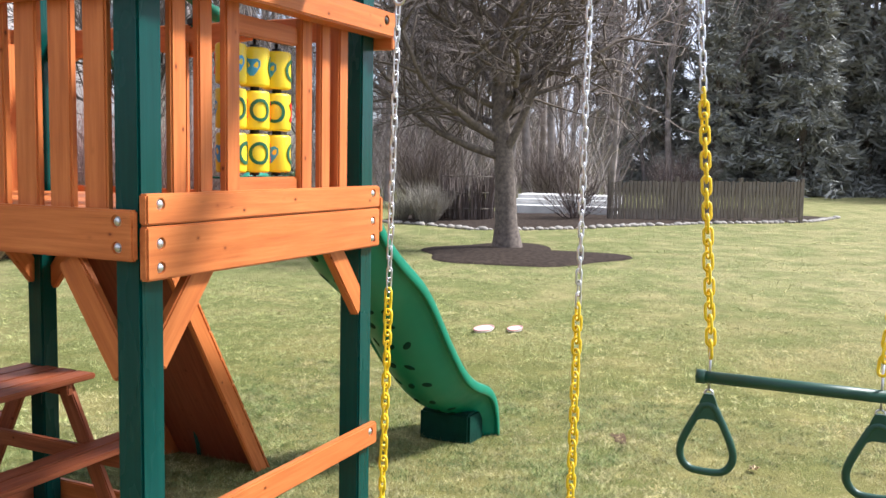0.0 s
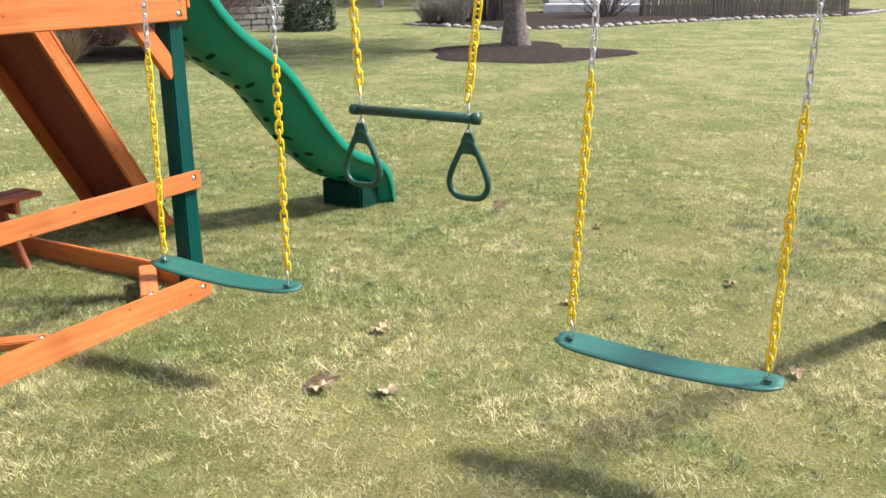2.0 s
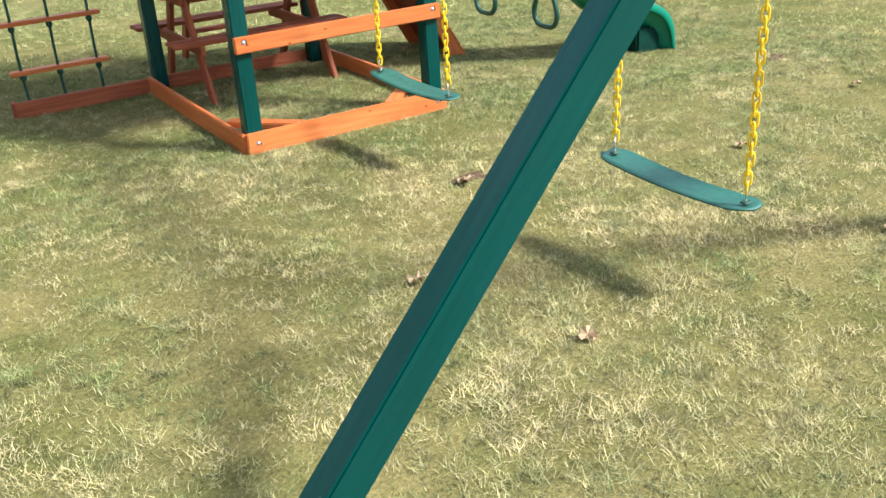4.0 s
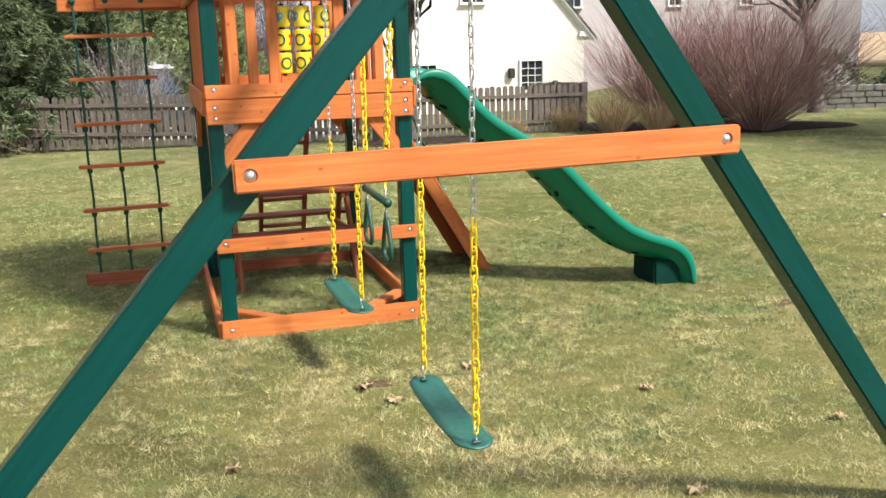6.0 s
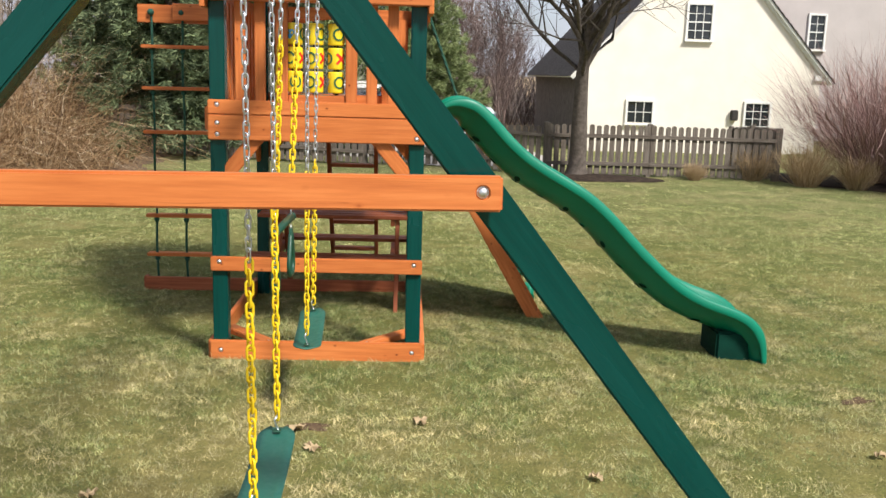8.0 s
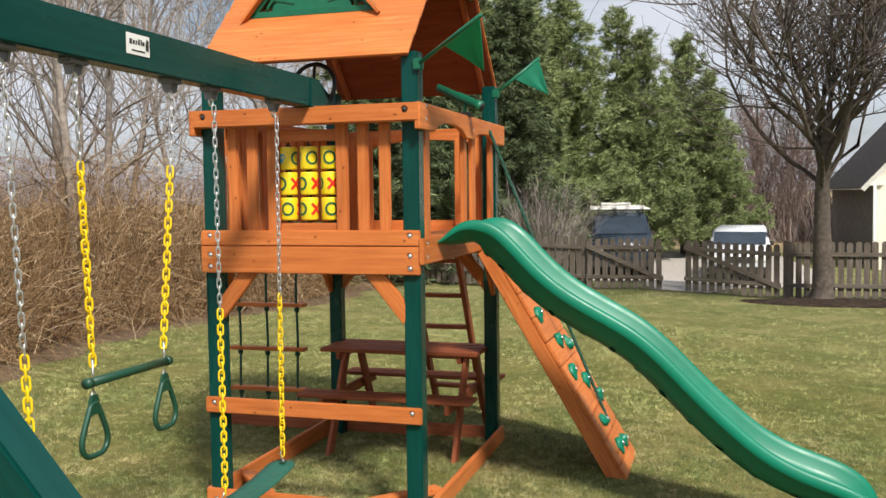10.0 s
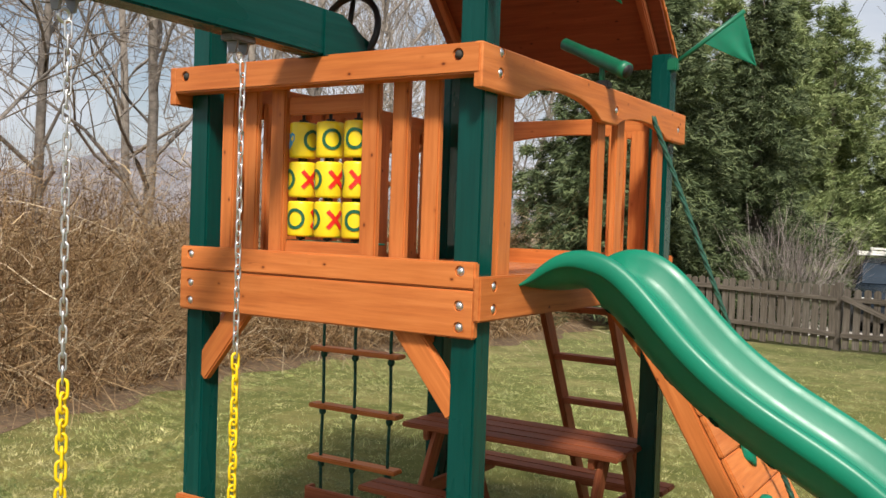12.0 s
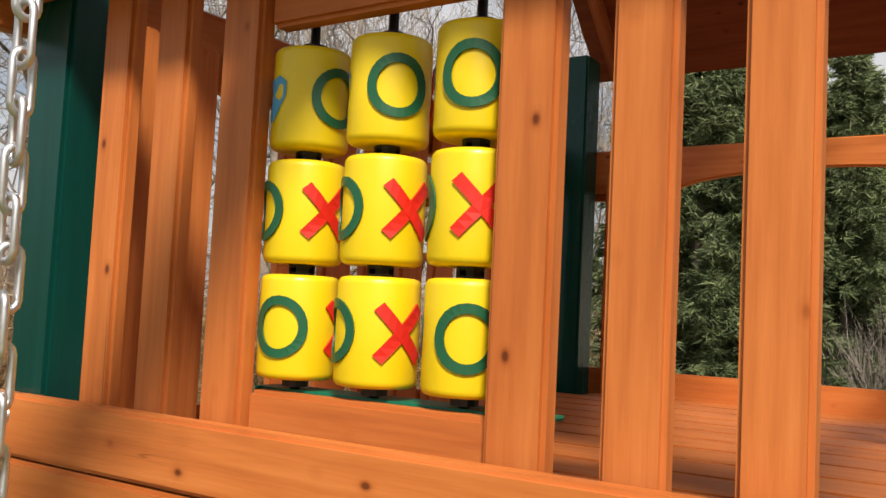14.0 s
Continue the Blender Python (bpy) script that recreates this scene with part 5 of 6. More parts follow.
# woods to the east: bare trees, then firs behind, paled in colour for haze
def build_underwood():
    rng = np.random.default_rng(31)
    n = 6000
    a = np.radians(rng.uniform(8, 42, n))
    d = rng.uniform(40, 74, n)
    x, y = -2.5 + d * np.cos(a), -1.7 + d * np.sin(a)
    keep = ~((a < 0.25) & (d < 60))
    x, y = x[keep], y[keep]
    h = rng.uniform(2.0, 10.0, len(x)) ** 1.0
    me = stems(32, np.stack([x, y, np.zeros(len(x))], 1), h, 0.4, 0.5, 0.015, 6, 0.05)
    tagged(part_of("woodland_saplings", me, WOODSTEM), "hazy grey-brown saplings and undergrowth at the wood's edge", "undergrowth", kind="stuff")



rng = random.Random(5)
spots = []
for k in range(88):
    a = radians(rng.uniform(7.5, 41)) if k < 70 else radians(rng.uniform(-9, 9))
    d = rng.uniform(34, 66) if k < 70 else rng.uniform(57, 66)
    x, y = -2.5 + d * math.cos(a), -1.7 + d * math.sin(a)
    if a < radians(14) and d < 56:
        continue
    spots.append((x, y))
for k, (x, y) in enumerate(spots):
    plant("woodland_tree", (WOOD_A, WOOD_B, WOOD_C)[k % 3], x, y, "leafless woodland tree at the edge of the lawn", turn=rng.uniform(0, 360), size=rng.uniform(0.75, 1.25), group="bare woodland trees", lean=rng.uniform(-3, 3))
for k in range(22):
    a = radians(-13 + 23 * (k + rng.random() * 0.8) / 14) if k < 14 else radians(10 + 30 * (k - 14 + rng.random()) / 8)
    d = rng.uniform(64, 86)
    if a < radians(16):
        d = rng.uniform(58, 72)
    plant("fir_tree", FAR_FIR, -2.5 + d * math.cos(a), -1.7 + d * math.sin(a), "fir at the back of the woods, haze mixed into its needle colour", "conifer", rng.uniform(0, 360), rng.uniform(0.7, 1.15), "dark firs behind the woods")


# ---- brambles, shrubs and grasses ----
def ribbons(path, w, rng):
    """Thin stems along path (N, n, 3), w wide, each turned its own way."""
    N, n = path.shape[:2]
    a = rng.random(N) * np.pi
    side = np.stack([np.cos(a), np.sin(a), 0.3 * np.sin(a * 3)], 1)[:, None, :] * w[:, :, None] * 1.25
    V = np.stack([path - side, path + side], 2).reshape(-1, 3)
    base = (np.arange(N) * n * 2)[:, None]
    i = (np.arange(n - 1) * 2)[None, :]
    q = np.stack([base + i, base + i + 1, base + i + 3, base + i + 2], -1)
    return from_arrays("stems", V, q.reshape(-1), 4)


def stems(seed, roots, heights, lean, bend, width, n=6, rough=0.02):
    """Thin arching stems as flat-sided ribbons with three corners round; one mesh."""
    rng = np.random.default_rng(seed)
    N = len(roots)
    a = rng.random(N) * 2 * np.pi
    d = np.stack([np.cos(a) * lean, np.sin(a) * lean, np.ones(N)], 1) + rng.normal(0, 0.2, (N, 3)) * lean
    d /= np.linalg.norm(d, axis=1)[:, None]
    fall = np.stack([np.cos(a + rng.normal(0, 0.8, N)), np.sin(a + rng.normal(0, 0.8, N)), -0.9 * np.ones(N)], 1) * (bend * rng.random(N) ** 1.3)[:, None]
    t = np.linspace(0, 1, n)[None, :, None]
    H = heights[:, None, None]
    path = roots[:, None, :] + d[:, None, :] * t * H + fall[:, None, :] * (t ** 2) * H + rng.normal(0, rough, (N, n, 3)) * H * t
    w = width * (1.05 - t[..., 0]) * rng.uniform(0.6, 1.4, (N, 1))
    return ribbons(path, w, rng)


def bank_edge(y):
    """x of the foot of the bramble bank."""
    return -5.0 + 0.25 * np.sin(y * 0.9) + 0.9 * smooth01((y - 7.0) / 5.0) * 1.0


def bank_rise(y):
    """The bank stands taller towards the spruces."""
    return 1 + 0.1 * smooth01((y - 5.0) / 4.0)


def build_brambles():
    rng = np.random.default_rng(3)
    n = 24500
    y = rng.uniform(-10.0, 13.5, n)
    depth = rng.random(n) ** 1.25 * 6.0
    x = bank_edge(y) - 0.05 - depth
    keep = ~((y > 11.3) & (x > -5.2))
    x, y, depth = x[keep], y[keep], depth[keep]
    h = (0.7 + 1.95 * np.clip(depth / 1.8, 0, 1)) * rng.uniform(0.55, 1.3, len(x)) * bank_rise(y)
    me = stems(4, np.stack([x, y, ground_z(x, y)], 1), h, 0.7, 1.2, 0.0046, 6, 0.04)
    part_of("brambles", me, BRAMBLE)
    tagged(bpy.data.objects["brambles"], "tangled bank of dry brown brambles at the lawn's edge", "brambles", kind="stuff")
    # loose tangles lying in and over the bank
    n = 19000
    y = rng.uniform(-10.0, 13.2, n)
    depth = 0.1 + rng.random(n) ** 1.2 * 4.5
    x = bank_edge(y) - depth
    keep = ~((y > 11.0) & (x > -5.4))
    x, y, depth = x[keep], y[keep], depth[keep]
    z = ground_z(x, y) + rng.random(len(x)) * np.clip(0.4 + depth * 0.95, 0, 2.1) * bank_rise(y)
    me = stems(6, np.stack([x, y, z], 1), rng.uniform(0.35, 1.3, len(x)), 3.2, 0.8, 0.0046, 6, 0.05)
    tagged(part_of("loose_tangle", me, BRAMBLE), "loose dry stems tangled through the bramble bank", "brambles", kind="stuff")
    # straight dead weeds standing up behind
    n = 9000
    y = rng.uniform(-10, 15, n)
    depth = 0.9 + rng.random(n) * 6.5
    x = bank_edge(y) - depth
    keep = ~((y > 10.5) & (x > -6.0))
    x, y = x[keep], y[keep]
    h = rng.uniform(1.5, 3.3, len(x)) * (0.75 + 0.25 * np.sin(y * 1.1 + x)) * bank_rise(y)
    me = stems(9, np.stack([x, y, ground_z(x, y)], 1), h, 0.2, 0.35, 0.0042, 6)
    tagged(part_of("dead_weeds", me, BRAMBLE), "upright dry weed stalks standing in the bramble bank", "weeds", kind="stuff")
    # litter strip at the foot
    v, f = [], []
    ys = np.linspace(-11, 13, 100)
    for i, yy in enumerate(ys):
        e = float(bank_edge(yy))
        for j, dx in enumerate((0.32 + 0.14 * math.sin(yy * 5), -0.2, -1.5, -9.0)):
            v.append((e + dx, yy, gz(e + dx, yy) + (0.004 if j == 0 else 0.03)))
        if i:
            o = (i - 1) * 4
            f += [(o + j, o + j + 1, o + 5 + j, o + 4 + j) for j in range(3)]
    me = from_lists("leaf_litter", v, f)
    tagged(part_of("leaf_litter", me, LITTER, None, smooth=True), "strip of brown leaf litter under the brambles", "leaf litter", kind="structure")


def build_far_brush():
    """Scrub and thin saplings past the dry field to the west and north."""
    rng = np.random.default_rng(61)
    n = 7000
    a = np.radians(rng.uniform(76, 178, n))
    d = np.where(a < 1.75, rng.uniform(46, 60, n), rng.uniform(17, 34, n))
    x, y = d * np.cos(a), d * np.sin(a)
    keep = ~((x > -6.5) & (y < 44))
    x, y = x[keep], y[keep]
    h = rng.uniform(1.2, 4.6, len(x)) * (0.7 + 0.5 * np.sin(x * 0.35) * np.sin(y * 0.3))
    me = stems(62, np.stack([x, y, ground_z(x, y)], 1), h, 0.3, 0.3, 0.012, 6)
    n = 2600
    a = np.radians(rng.uniform(74, 96, n))
    d = rng.uniform(47, 64, n)
    x, y = d * np.cos(a), d * np.sin(a)
    me2 = stems(63, np.stack([x, y, ground_z(x, y)], 1), rng.uniform(2.0, 6.0, n), 0.3, 0.3, 0.03, 6)
    tagged(part_of("far_thicket", me2, DARKSTEM), "dark brown thicket at the far side of the fields", "thicket", kind="stuff")
    tagged(part_of("far_scrub", me, WOODSTEM), "grey-brown scrub and saplings beyond the dry field", "scrub", kind="stuff")


build_far_brush()
LITTER = paint_mat("leaf_litter", (0.13, 0.083, 0.047), 0.95, 0.5, 18, grain=1.0)
build_brambles()


def twig_shrub(seed, n, radius, height, material, lean=0.45, width=0.006, foot=0.3):
    rng = np.random.default_rng(seed)
    r = radius * foot * np.sqrt(rng.random(n))
    a = rng.random(n) * 2 * np.pi
    roots = np.stack([r * np.cos(a), r * np.sin(a), np.zeros(n)], 1)
    rng2 = np.random.default_rng(seed + 1)
    N = n
    out = rng2.normal(0, 1, (N, 2)) * 0.35 + roots[:, :2] / radius * (0.45 / foot)
    d = np.concatenate([out * lean * 2, np.ones((N, 1))], 1)
    d /= np.linalg.norm(d, axis=1)[:, None]
    m = 5
    t = np.linspace(0, 1, m)[None, :, None]
    H = (height * rng2.uniform(0.65, 1.08, N))[:, None, None]
    P = roots[:, None, :] + d[:, None, :] * t * H + rng2.normal(0, 0.02, (N, m, 3)) * H * t
    # side twigs
    k = 8
    src = np.repeat(np.arange(N), k)
    s = rng2.uniform(0.35, 0.95, N * k)
    i = np.minimum((s * (m - 1)).astype(int), m - 2)
    fr = (s * (m - 1) - i)[:, None]
    p0 = P[src, i] * (1 - fr) + P[src, i + 1] * fr
    d2 = d[src] + rng2.normal(0, 0.35, (N * k, 3))
    d2 /= np.linalg.norm(d2, axis=1)[:, None]
    P2 = p0[:, None, :] + d2[:, None, :] * t * (H[src] * 0.35)
    out = []
    for path, wide in ((P, width), (P2, width * 0.55)):
        me = ribbons(path, np.full(len(path), wide)[:, None] * (1.05 - t[0, :, 0])[None, :], rng2)
        me.materials.append(material)
        out.append(me)
    return out


TWIG_RED = twig_shrub(1, 620, 1.5, 2.7, FINETWIG, 0.85, 0.0065, 0.12)
TWIG_BROWN = twig_shrub(2, 300, 1.3, 2.3, DARKSTEM, 0.45, 0.007)
TWIG_GREY = twig_shrub(7, 170, 1.2, 2.3, WOODSTEM, 0.5, 0.006)
TWIG_STEMS = twig_shrub(6, 70, 1.2, 1.55, DARKSTEM, 0.85, 0.014, 0.1)
GRASS_TUFT = twig_shrub(3, 300, 0.6, 0.75, STRAWGRASS, 0.6, 0.005)
GRASS_PALE = twig_shrub(4, 300, 0.8, 1.2, PALEGRASS, 0.4, 0.006)


def shrub(name, me, x, y, label, category="shrub", size=1.0, turn=0.0, group=""):
    ob = thing(name, label, category, (0, 0, 0), group)
    ob.matrix_basis = pose(x, y, gz(x, y) - 0.02, 0, 0, turn) @ Matrix.Diagonal((size, size, size, 1))
    for p, m in zip(("tuft", "plume") if "grass" in name else ("stem_base", "crown"), me):
        part_of(p, m, None, ob)
    return ob


for k, (x, y, s) in enumerate(((9.2, 11.35, 0.92), (10.4, 10.0, 1.0), (11.6, 13.0, 0.95))):
    shrub("red_twig_shrub", TWIG_RED, x, y, "big leafless shrub of upright reddish twigs in a mulch bed", size=s, turn=61 * k, group="red shrubs by the house")
for k, (x, y, s) in enumerate(((7.75, 11.0, 1.0), (7.1, 11.9, 0.8), (5.9, 11.6, 0.45), (8.5, 10.6, 0.8))):
    shrub("dry_grass_clump", GRASS_TUFT, x, y, "clump of dry tan ornamental grass by the fence", "ornamental grass", s, 40 * k, "grass clumps by the fence")
# the stone-edged bed to the east
for k, (x, y, s) in enumerate(((20.2, 9.2, 0.85), (20.9, 9.8, 0.75), (20.5, 10.2, 0.6))):
    shrub("pale_grass_clump", GRASS_PALE, x, y, "clump of pale dry stems in the stone-edged bed", "ornamental grass", s, 50 * k, "pale clumps in the bed")
for k, (x, y, s) in enumerate(((-1.5, 14.6, 0.9),)):
    shrub("leafless_shrub", TWIG_GREY, x, y, "grey-brown leafless shrub behind the picket fence", size=s, turn=77 * k, group="brown shrubs behind the fence")
for k, (x, y, s) in enumerate(((31.0, 4.5, 0.9), (31.5, 9.5, 1.0), (27.8, 13.0, 1.2))):
    shrub("leafless_shrub", TWIG_BROWN, x, y, "brown leafless shrub beyond the lawn", size=s, turn=77 * k, group="brown shrubs by the terrace")
shrub("leafless_shrub", TWIG_STEMS, 23.5, 6.1, "leafless shrub of many spreading stems before the terrace", group="brown shrubs by the terrace")
build_underwood()


def bush_mesh(seed, r, h):
    rng = np.random.default_rng(seed)
    n = 2600
    d = rng.normal(0, 1, (n, 3))
    d /= np.linalg.norm(d, axis=1)[:, None]
    d[:, 2] = np.abs(d[:, 2]) * 1.0
    P = d * np.array([r, r, h]) * rng.uniform(0.8, 1.05, (n, 1))
    e = d + rng.normal(0, 0.6, d.shape)
    e /= np.linalg.norm(e, axis=1)[:, None]
    c = np.cross(e, rng.normal(0, 1, d.shape))
    c /= np.linalg.norm(c, axis=1)[:, None]
    l = rng.uniform(0.06, 0.12, (n, 1))
    V = np.stack([P - c * l * 0.3, P + e * l - c * l * 0.2, P + e * l * 1.2, P + c * l * 0.4], 1).reshape(-1, 3)
    me = from_arrays("bush_leaves", V, np.arange(len(V)), 4)
    me.materials.append(NEEDLES)
    return me


def evergreen_bush(x, y, r, h, seed, label):
    t = thing("evergreen_bush", label, "bush", (x, y, gz(x, y)), "round bushes on the lawn")
    core = bmesh.new()
    bmesh.ops.create_icosphere(core, subdivisions=3, radius=1.0, matrix=Matrix.Diagonal((r * 0.86, r * 0.86, h * 0.86, 1)))
    part("inner_twigs", core, NEEDLES_HAZED, t)
    part_of("foliage", bush_mesh(seed, r, h), None, t)


evergreen_bush(19.5, 15.5, 1.1, 1.3, 1, "rounded clipped evergreen bush beyond the lawn")
evergreen_bush(17.2, 16.5, 1.2, 1.5, 2, "rounded clipped evergreen bush beyond the lawn")
evergreen_bush(17.0, 11.7, 0.62, 1.4, 4, "dark clipped evergreen bush by the garden wall")
evergreen_bush(14.5, 17.5, 1.3, 1.6, 3, "rounded clipped evergreen bush beyond the lawn")


def flat_patch(name, pts, material, label, category, lift=0.012, rise=0.0):
    """A bed laid on the ground, slightly mounded, with an uneven edge."""
    bm = bmesh.new()
    c = Vector((sum(p[0] for p in pts) / len(pts), sum(p[1] for p in pts) / len(pts)))
    rings = []
    for s in (1.0, 0.97, 0.92, 0.85, 0.77, 0.68, 0.59, 0.5, 0.41, 0.32, 0.23, 0.14, 0.05):
        rings.append([bm.verts.new((c.x + (p[0] - c.x) * s, c.y + (p[1] - c.y) * s, gz(c.x + (p[0] - c.x) * s, c.y + (p[1] - c.y) * s) + lift * (0.3 if s == 1 else 1) + rise * (1 - s * s))) for p in pts])
    n = len(pts)
    for a, b in zip(rings, rings[1:]):
        for k in range(n):
            bm.faces.new((a[k], a[(k + 1) % n], b[(k + 1) % n], b[k]))
    bm.faces.new(rings[-1])
    bmesh.ops.recalc_face_normals(bm, faces=bm.faces[:])
    return tagged(part(name, bm, material, None, "", None, True), label, category, kind="structure")


def blob(cx, cy, rx, ry, turn=0.0, n=40, uneven=0.06, seed=1):
    rng = random.Random(seed)
    ph = [rng.uniform(0, 6.28) for _ in range(4)]
    out = []
    for k in range(n):
        a = 2 * math.pi * k / n
        f = 1 + uneven * sum(math.sin((j + 2) * a + ph[j]) for j in range(4)) / 2
        x, y = rx * math.cos(a) * f, ry * math.sin(a) * f
        out.append((cx + x * math.cos(turn) - y * math.sin(turn), cy + x * math.sin(turn) + y * math.cos(turn)))
    return out


flat_patch("mulch_ring", blob(13.7, 4.3, 1.95, 1.8, 0.0, 72, 0.22, seed=2), MULCH, "dark bark mulch ring round the shade tree", "mulch bed", 0.02, 0.07)
flat_patch("mulch_ring", blob(3.85, 11.45, 1.35, 0.6, seed=3), MULCH, "dark bark mulch under the drive tree", "mulch bed", 0.02, 0.06)
flat_patch("mulch_bed", blob(9.9, 11.4, 2.7, 1.5, radians(-30), 50, 0.12, seed=4), MULCH, "dark mulch bed in front of the house", "mulch bed", 0.03, 0.05)
EAST_LINE = [(20.0, 10.7), (19.6, 9.1), (18.9, 7.4), (19.6, 6.2), (21.1, 5.15), (23.0, 4.1), (25.1, 2.9), (26.9, 1.5), (28.7, 0.0), (31.8, -0.7)]
EAST_BED = EAST_LINE + [(33.5, 2.5), (31.0, 6.5), (27.5, 9.5), (23.5, 11.6)]
flat_patch("mulch_bed", EAST_BED, MULCH, "dark mulch bed with a pale stone edge", "mulch bed", 0.03, 0.12)


def build_edging():
    e = thing("stone_edging", "row of pale rounded stones round the garden bed", "edging")
    bm = bmesh.new()
    bmesh.ops.create_icosphere(bm, subdivisions=2, radius=1.0)
    for v in bm.verts:
        v.co *= 1 + 0.25 * noise.noise(v.co * 1.4)
    me = bpy.data.meshes.new("stone")
    bm.to_mesh(me)
    bm.free()
    me.materials.append(STONE)
    rng = random.Random(8)
    pts = [Vector(p) for p in EAST_LINE]
    for a, b in zip(pts, pts[1:]):
        s = 0.0
        while s < (b - a).length:
            r = rng.uniform(0.055, 0.12)
            p = a + (b - a).normalized() * s
            part_of("stone", me, None, e, "", pose(p.x + rng.uniform(-0.06, 0.06), p.y, gz(p.x, p.y) + r * 0.25, 0, 0, rng.uniform(0, 360)) @ Matrix.Diagonal((r * rng.uniform(0.9, 1.5), r, r * 0.62, 1)), True)
            s += r * rng.uniform(1.7, 3.4)


build_edging()

# ---- picket fence and gates ----
def picket_mesh(h, w=0.094):
    o = [(-w / 2, 0), (w / 2, 0), (w / 2, h - 0.03), (w * 0.3, h - 0.008), (0, h), (-w * 0.3, h - 0.008), (-w / 2, h - 0.03)]
    bm = extrude_bm(o, 0.018)
    for v in bm.verts:
        v.co = Vector((v.co.y, v.co.x, v.co.z))
    bmesh.ops.recalc_face_normals(bm, faces=bm.faces[:])
    me = bpy.data.meshes.new("picket")
    bm.to_mesh(me)
    bm.free()
    me.materials.append(GREYWOOD)
    return me


PICKET = picket_mesh(0.93)
PICKET_LOW = picket_mesh(0.88)


def upright(p, way, turn_deg=0.0):
    """A pose with local x up, local y along way, standing at p."""
    y = Vector((way.x, way.y, 0)).normalized()
    m = Matrix((Vector((0, 0, 1)), y, Vector((0, 0, 1)).cross(y))).transposed().to_4x4()
    m.translation = p
    return m


def build_fence(name, a, b, label, posts=True, gate=None, me=PICKET, pitch=0.128, group="picket fence runs"):
    f = thing(name, label, "gate" if gate else "fence", group=group)
    a, b = Vector((*a, 0)), Vector((*b, 0))
    way = (b - a).normalized()
    L = (b - a).length
    nrm = Vector((way.y, -way.x, 0))
    rng = random.Random(int(L * 1000))
    n = int(L / pitch)
    for k in range(n):
        p = a + way * (L * (k + 0.5) / n)
        z = gz(p.x, p.y)
        m = upright(Vector((p.x, p.y, z + 0.04 + rng.uniform(-0.012, 0.012))), way) @ Matrix.Rotation(radians(rng.uniform(-0.8, 0.8)), 4, "Z")
        part_of("picket", me, None, f, "", m)
    za, zb = gz(a.x, a.y), gz(b.x, b.y)
    for h in (0.24, 0.76):
        plank("fence_rail", a + Vector((0, 0, za + h)) + nrm * 0.029, b + Vector((0, 0, zb + h)) + nrm * 0.029, nrm, 0.07, 0.035, GREYWOOD, f)
    if gate:
        s = (0.2, 0.8) if gate > 0 else (0.8, 0.2)
        plank("diagonal_brace", a + Vector((0, 0, za + s[0])) + nrm * 0.06, b + Vector((0, 0, zb + s[1])) + nrm * 0.06, nrm, 0.08, 0.02, GREYWOOD, f)
    if posts:
        step = 2.35
        n = max(1, round(L / step))
        for k in range(n + 1):
            p = a + way * (L * k / n)
            z = gz(p.x, p.y)
            plank("fence_post", Vector((p.x, p.y, z - 0.1)) - nrm * 0.05, Vector((p.x, p.y, z + 1.0)) - nrm * 0.05, nrm, 0.1, 0.1, GREYWOOD, f, "", 0.01)
    return f


build_fence("picket_fence", (-8.0, 13.4), (-0.28, 12.1), "weathered grey picket fence beside the spruces")
build_fence("picket_gate", (-0.21, 12.05), (1.13, 12.12), "weathered grey picket gate leaf with a diagonal brace", False, -1, PICKET_LOW, group="drive gates")
build_fence("picket_gate", (1.49, 12.15), (3.07, 12.0), "weathered grey picket gate leaf with a diagonal brace", False, -1, PICKET_LOW, group="drive gates")
for a, b in (((3.155, 12.0), (5.1, 11.9)), ((5.1, 11.9), (7.56, 11.85))):
    build_fence("picket_fence", a, b, "weathered grey picket fence in front of the house")
build_fence("picket_fence", (7.56, 11.85), (7.95, 15.5), "weathered grey picket fence running back to the house")

# ---- drive ----
DRIVE_EDGE = [(0.9, 12.15), (1.9, 12.15), (2.9, 15), (5.0, 20), (5.4, 27), (4.5, 37), (-4.5, 37), (-4.5, 25), (-2.5, 19), (0.4, 15)]
flat_patch("drive", [tuple(Vector(a).lerp(Vector(b), k / 10)) for a, b in zip(DRIVE_EDGE, DRIVE_EDGE[1:] + DRIVE_EDGE[:1]) for k in range(10)], DRIVE, "pale gravel drive beyond the gate", "drive", 0.05)


# ---- house ----
def window_unit(parent, m, w, h, cols, rows, sashes=1, label="white window with small panes"):
    """Frame, sill, glazing bars and dark glass; local x across, y up, z out of the wall."""
    win = part("window", box_bm(w, h, 0.03, 0), GLASSDARK, parent, label, m @ Matrix.Translation((0, 0, 0.0)))
    f = 0.09
    for sx in (-1, 1):
        part("window_frame", box_bm(f, h + 2 * f, 0.1, 0.008), TRIMWHITE, win, "", Matrix.Translation((sx * (w / 2 + f / 2), 0, 0.04)))
    part("window_frame", box_bm(w, f, 0.1, 0.008), TRIMWHITE, win, "", Matrix.Translation((0, h / 2 + f / 2, 0.04)))
    part("window_sill", box_bm(w + 2.6 * f, f * 0.8, 0.18, 0.008), TRIMWHITE, win, "", Matrix.Translation((0, -h / 2 - f * 0.9, 0.07)))
    for c in range(1, cols):
        part("glazing_bar", box_bm(0.024, h, 0.03, 0), TRIMWHITE, win, "", Matrix.Translation((-w / 2 + w * c / cols, 0, 0.025)))
    for r in range(1, rows):
        part("glazing_bar", box_bm(w, 0.05 if sashes == 2 and r == rows // 2 else 0.024, 0.034, 0), TRIMWHITE, win, "", Matrix.Translation((0, -h / 2 + h * r / rows, 0.025)))


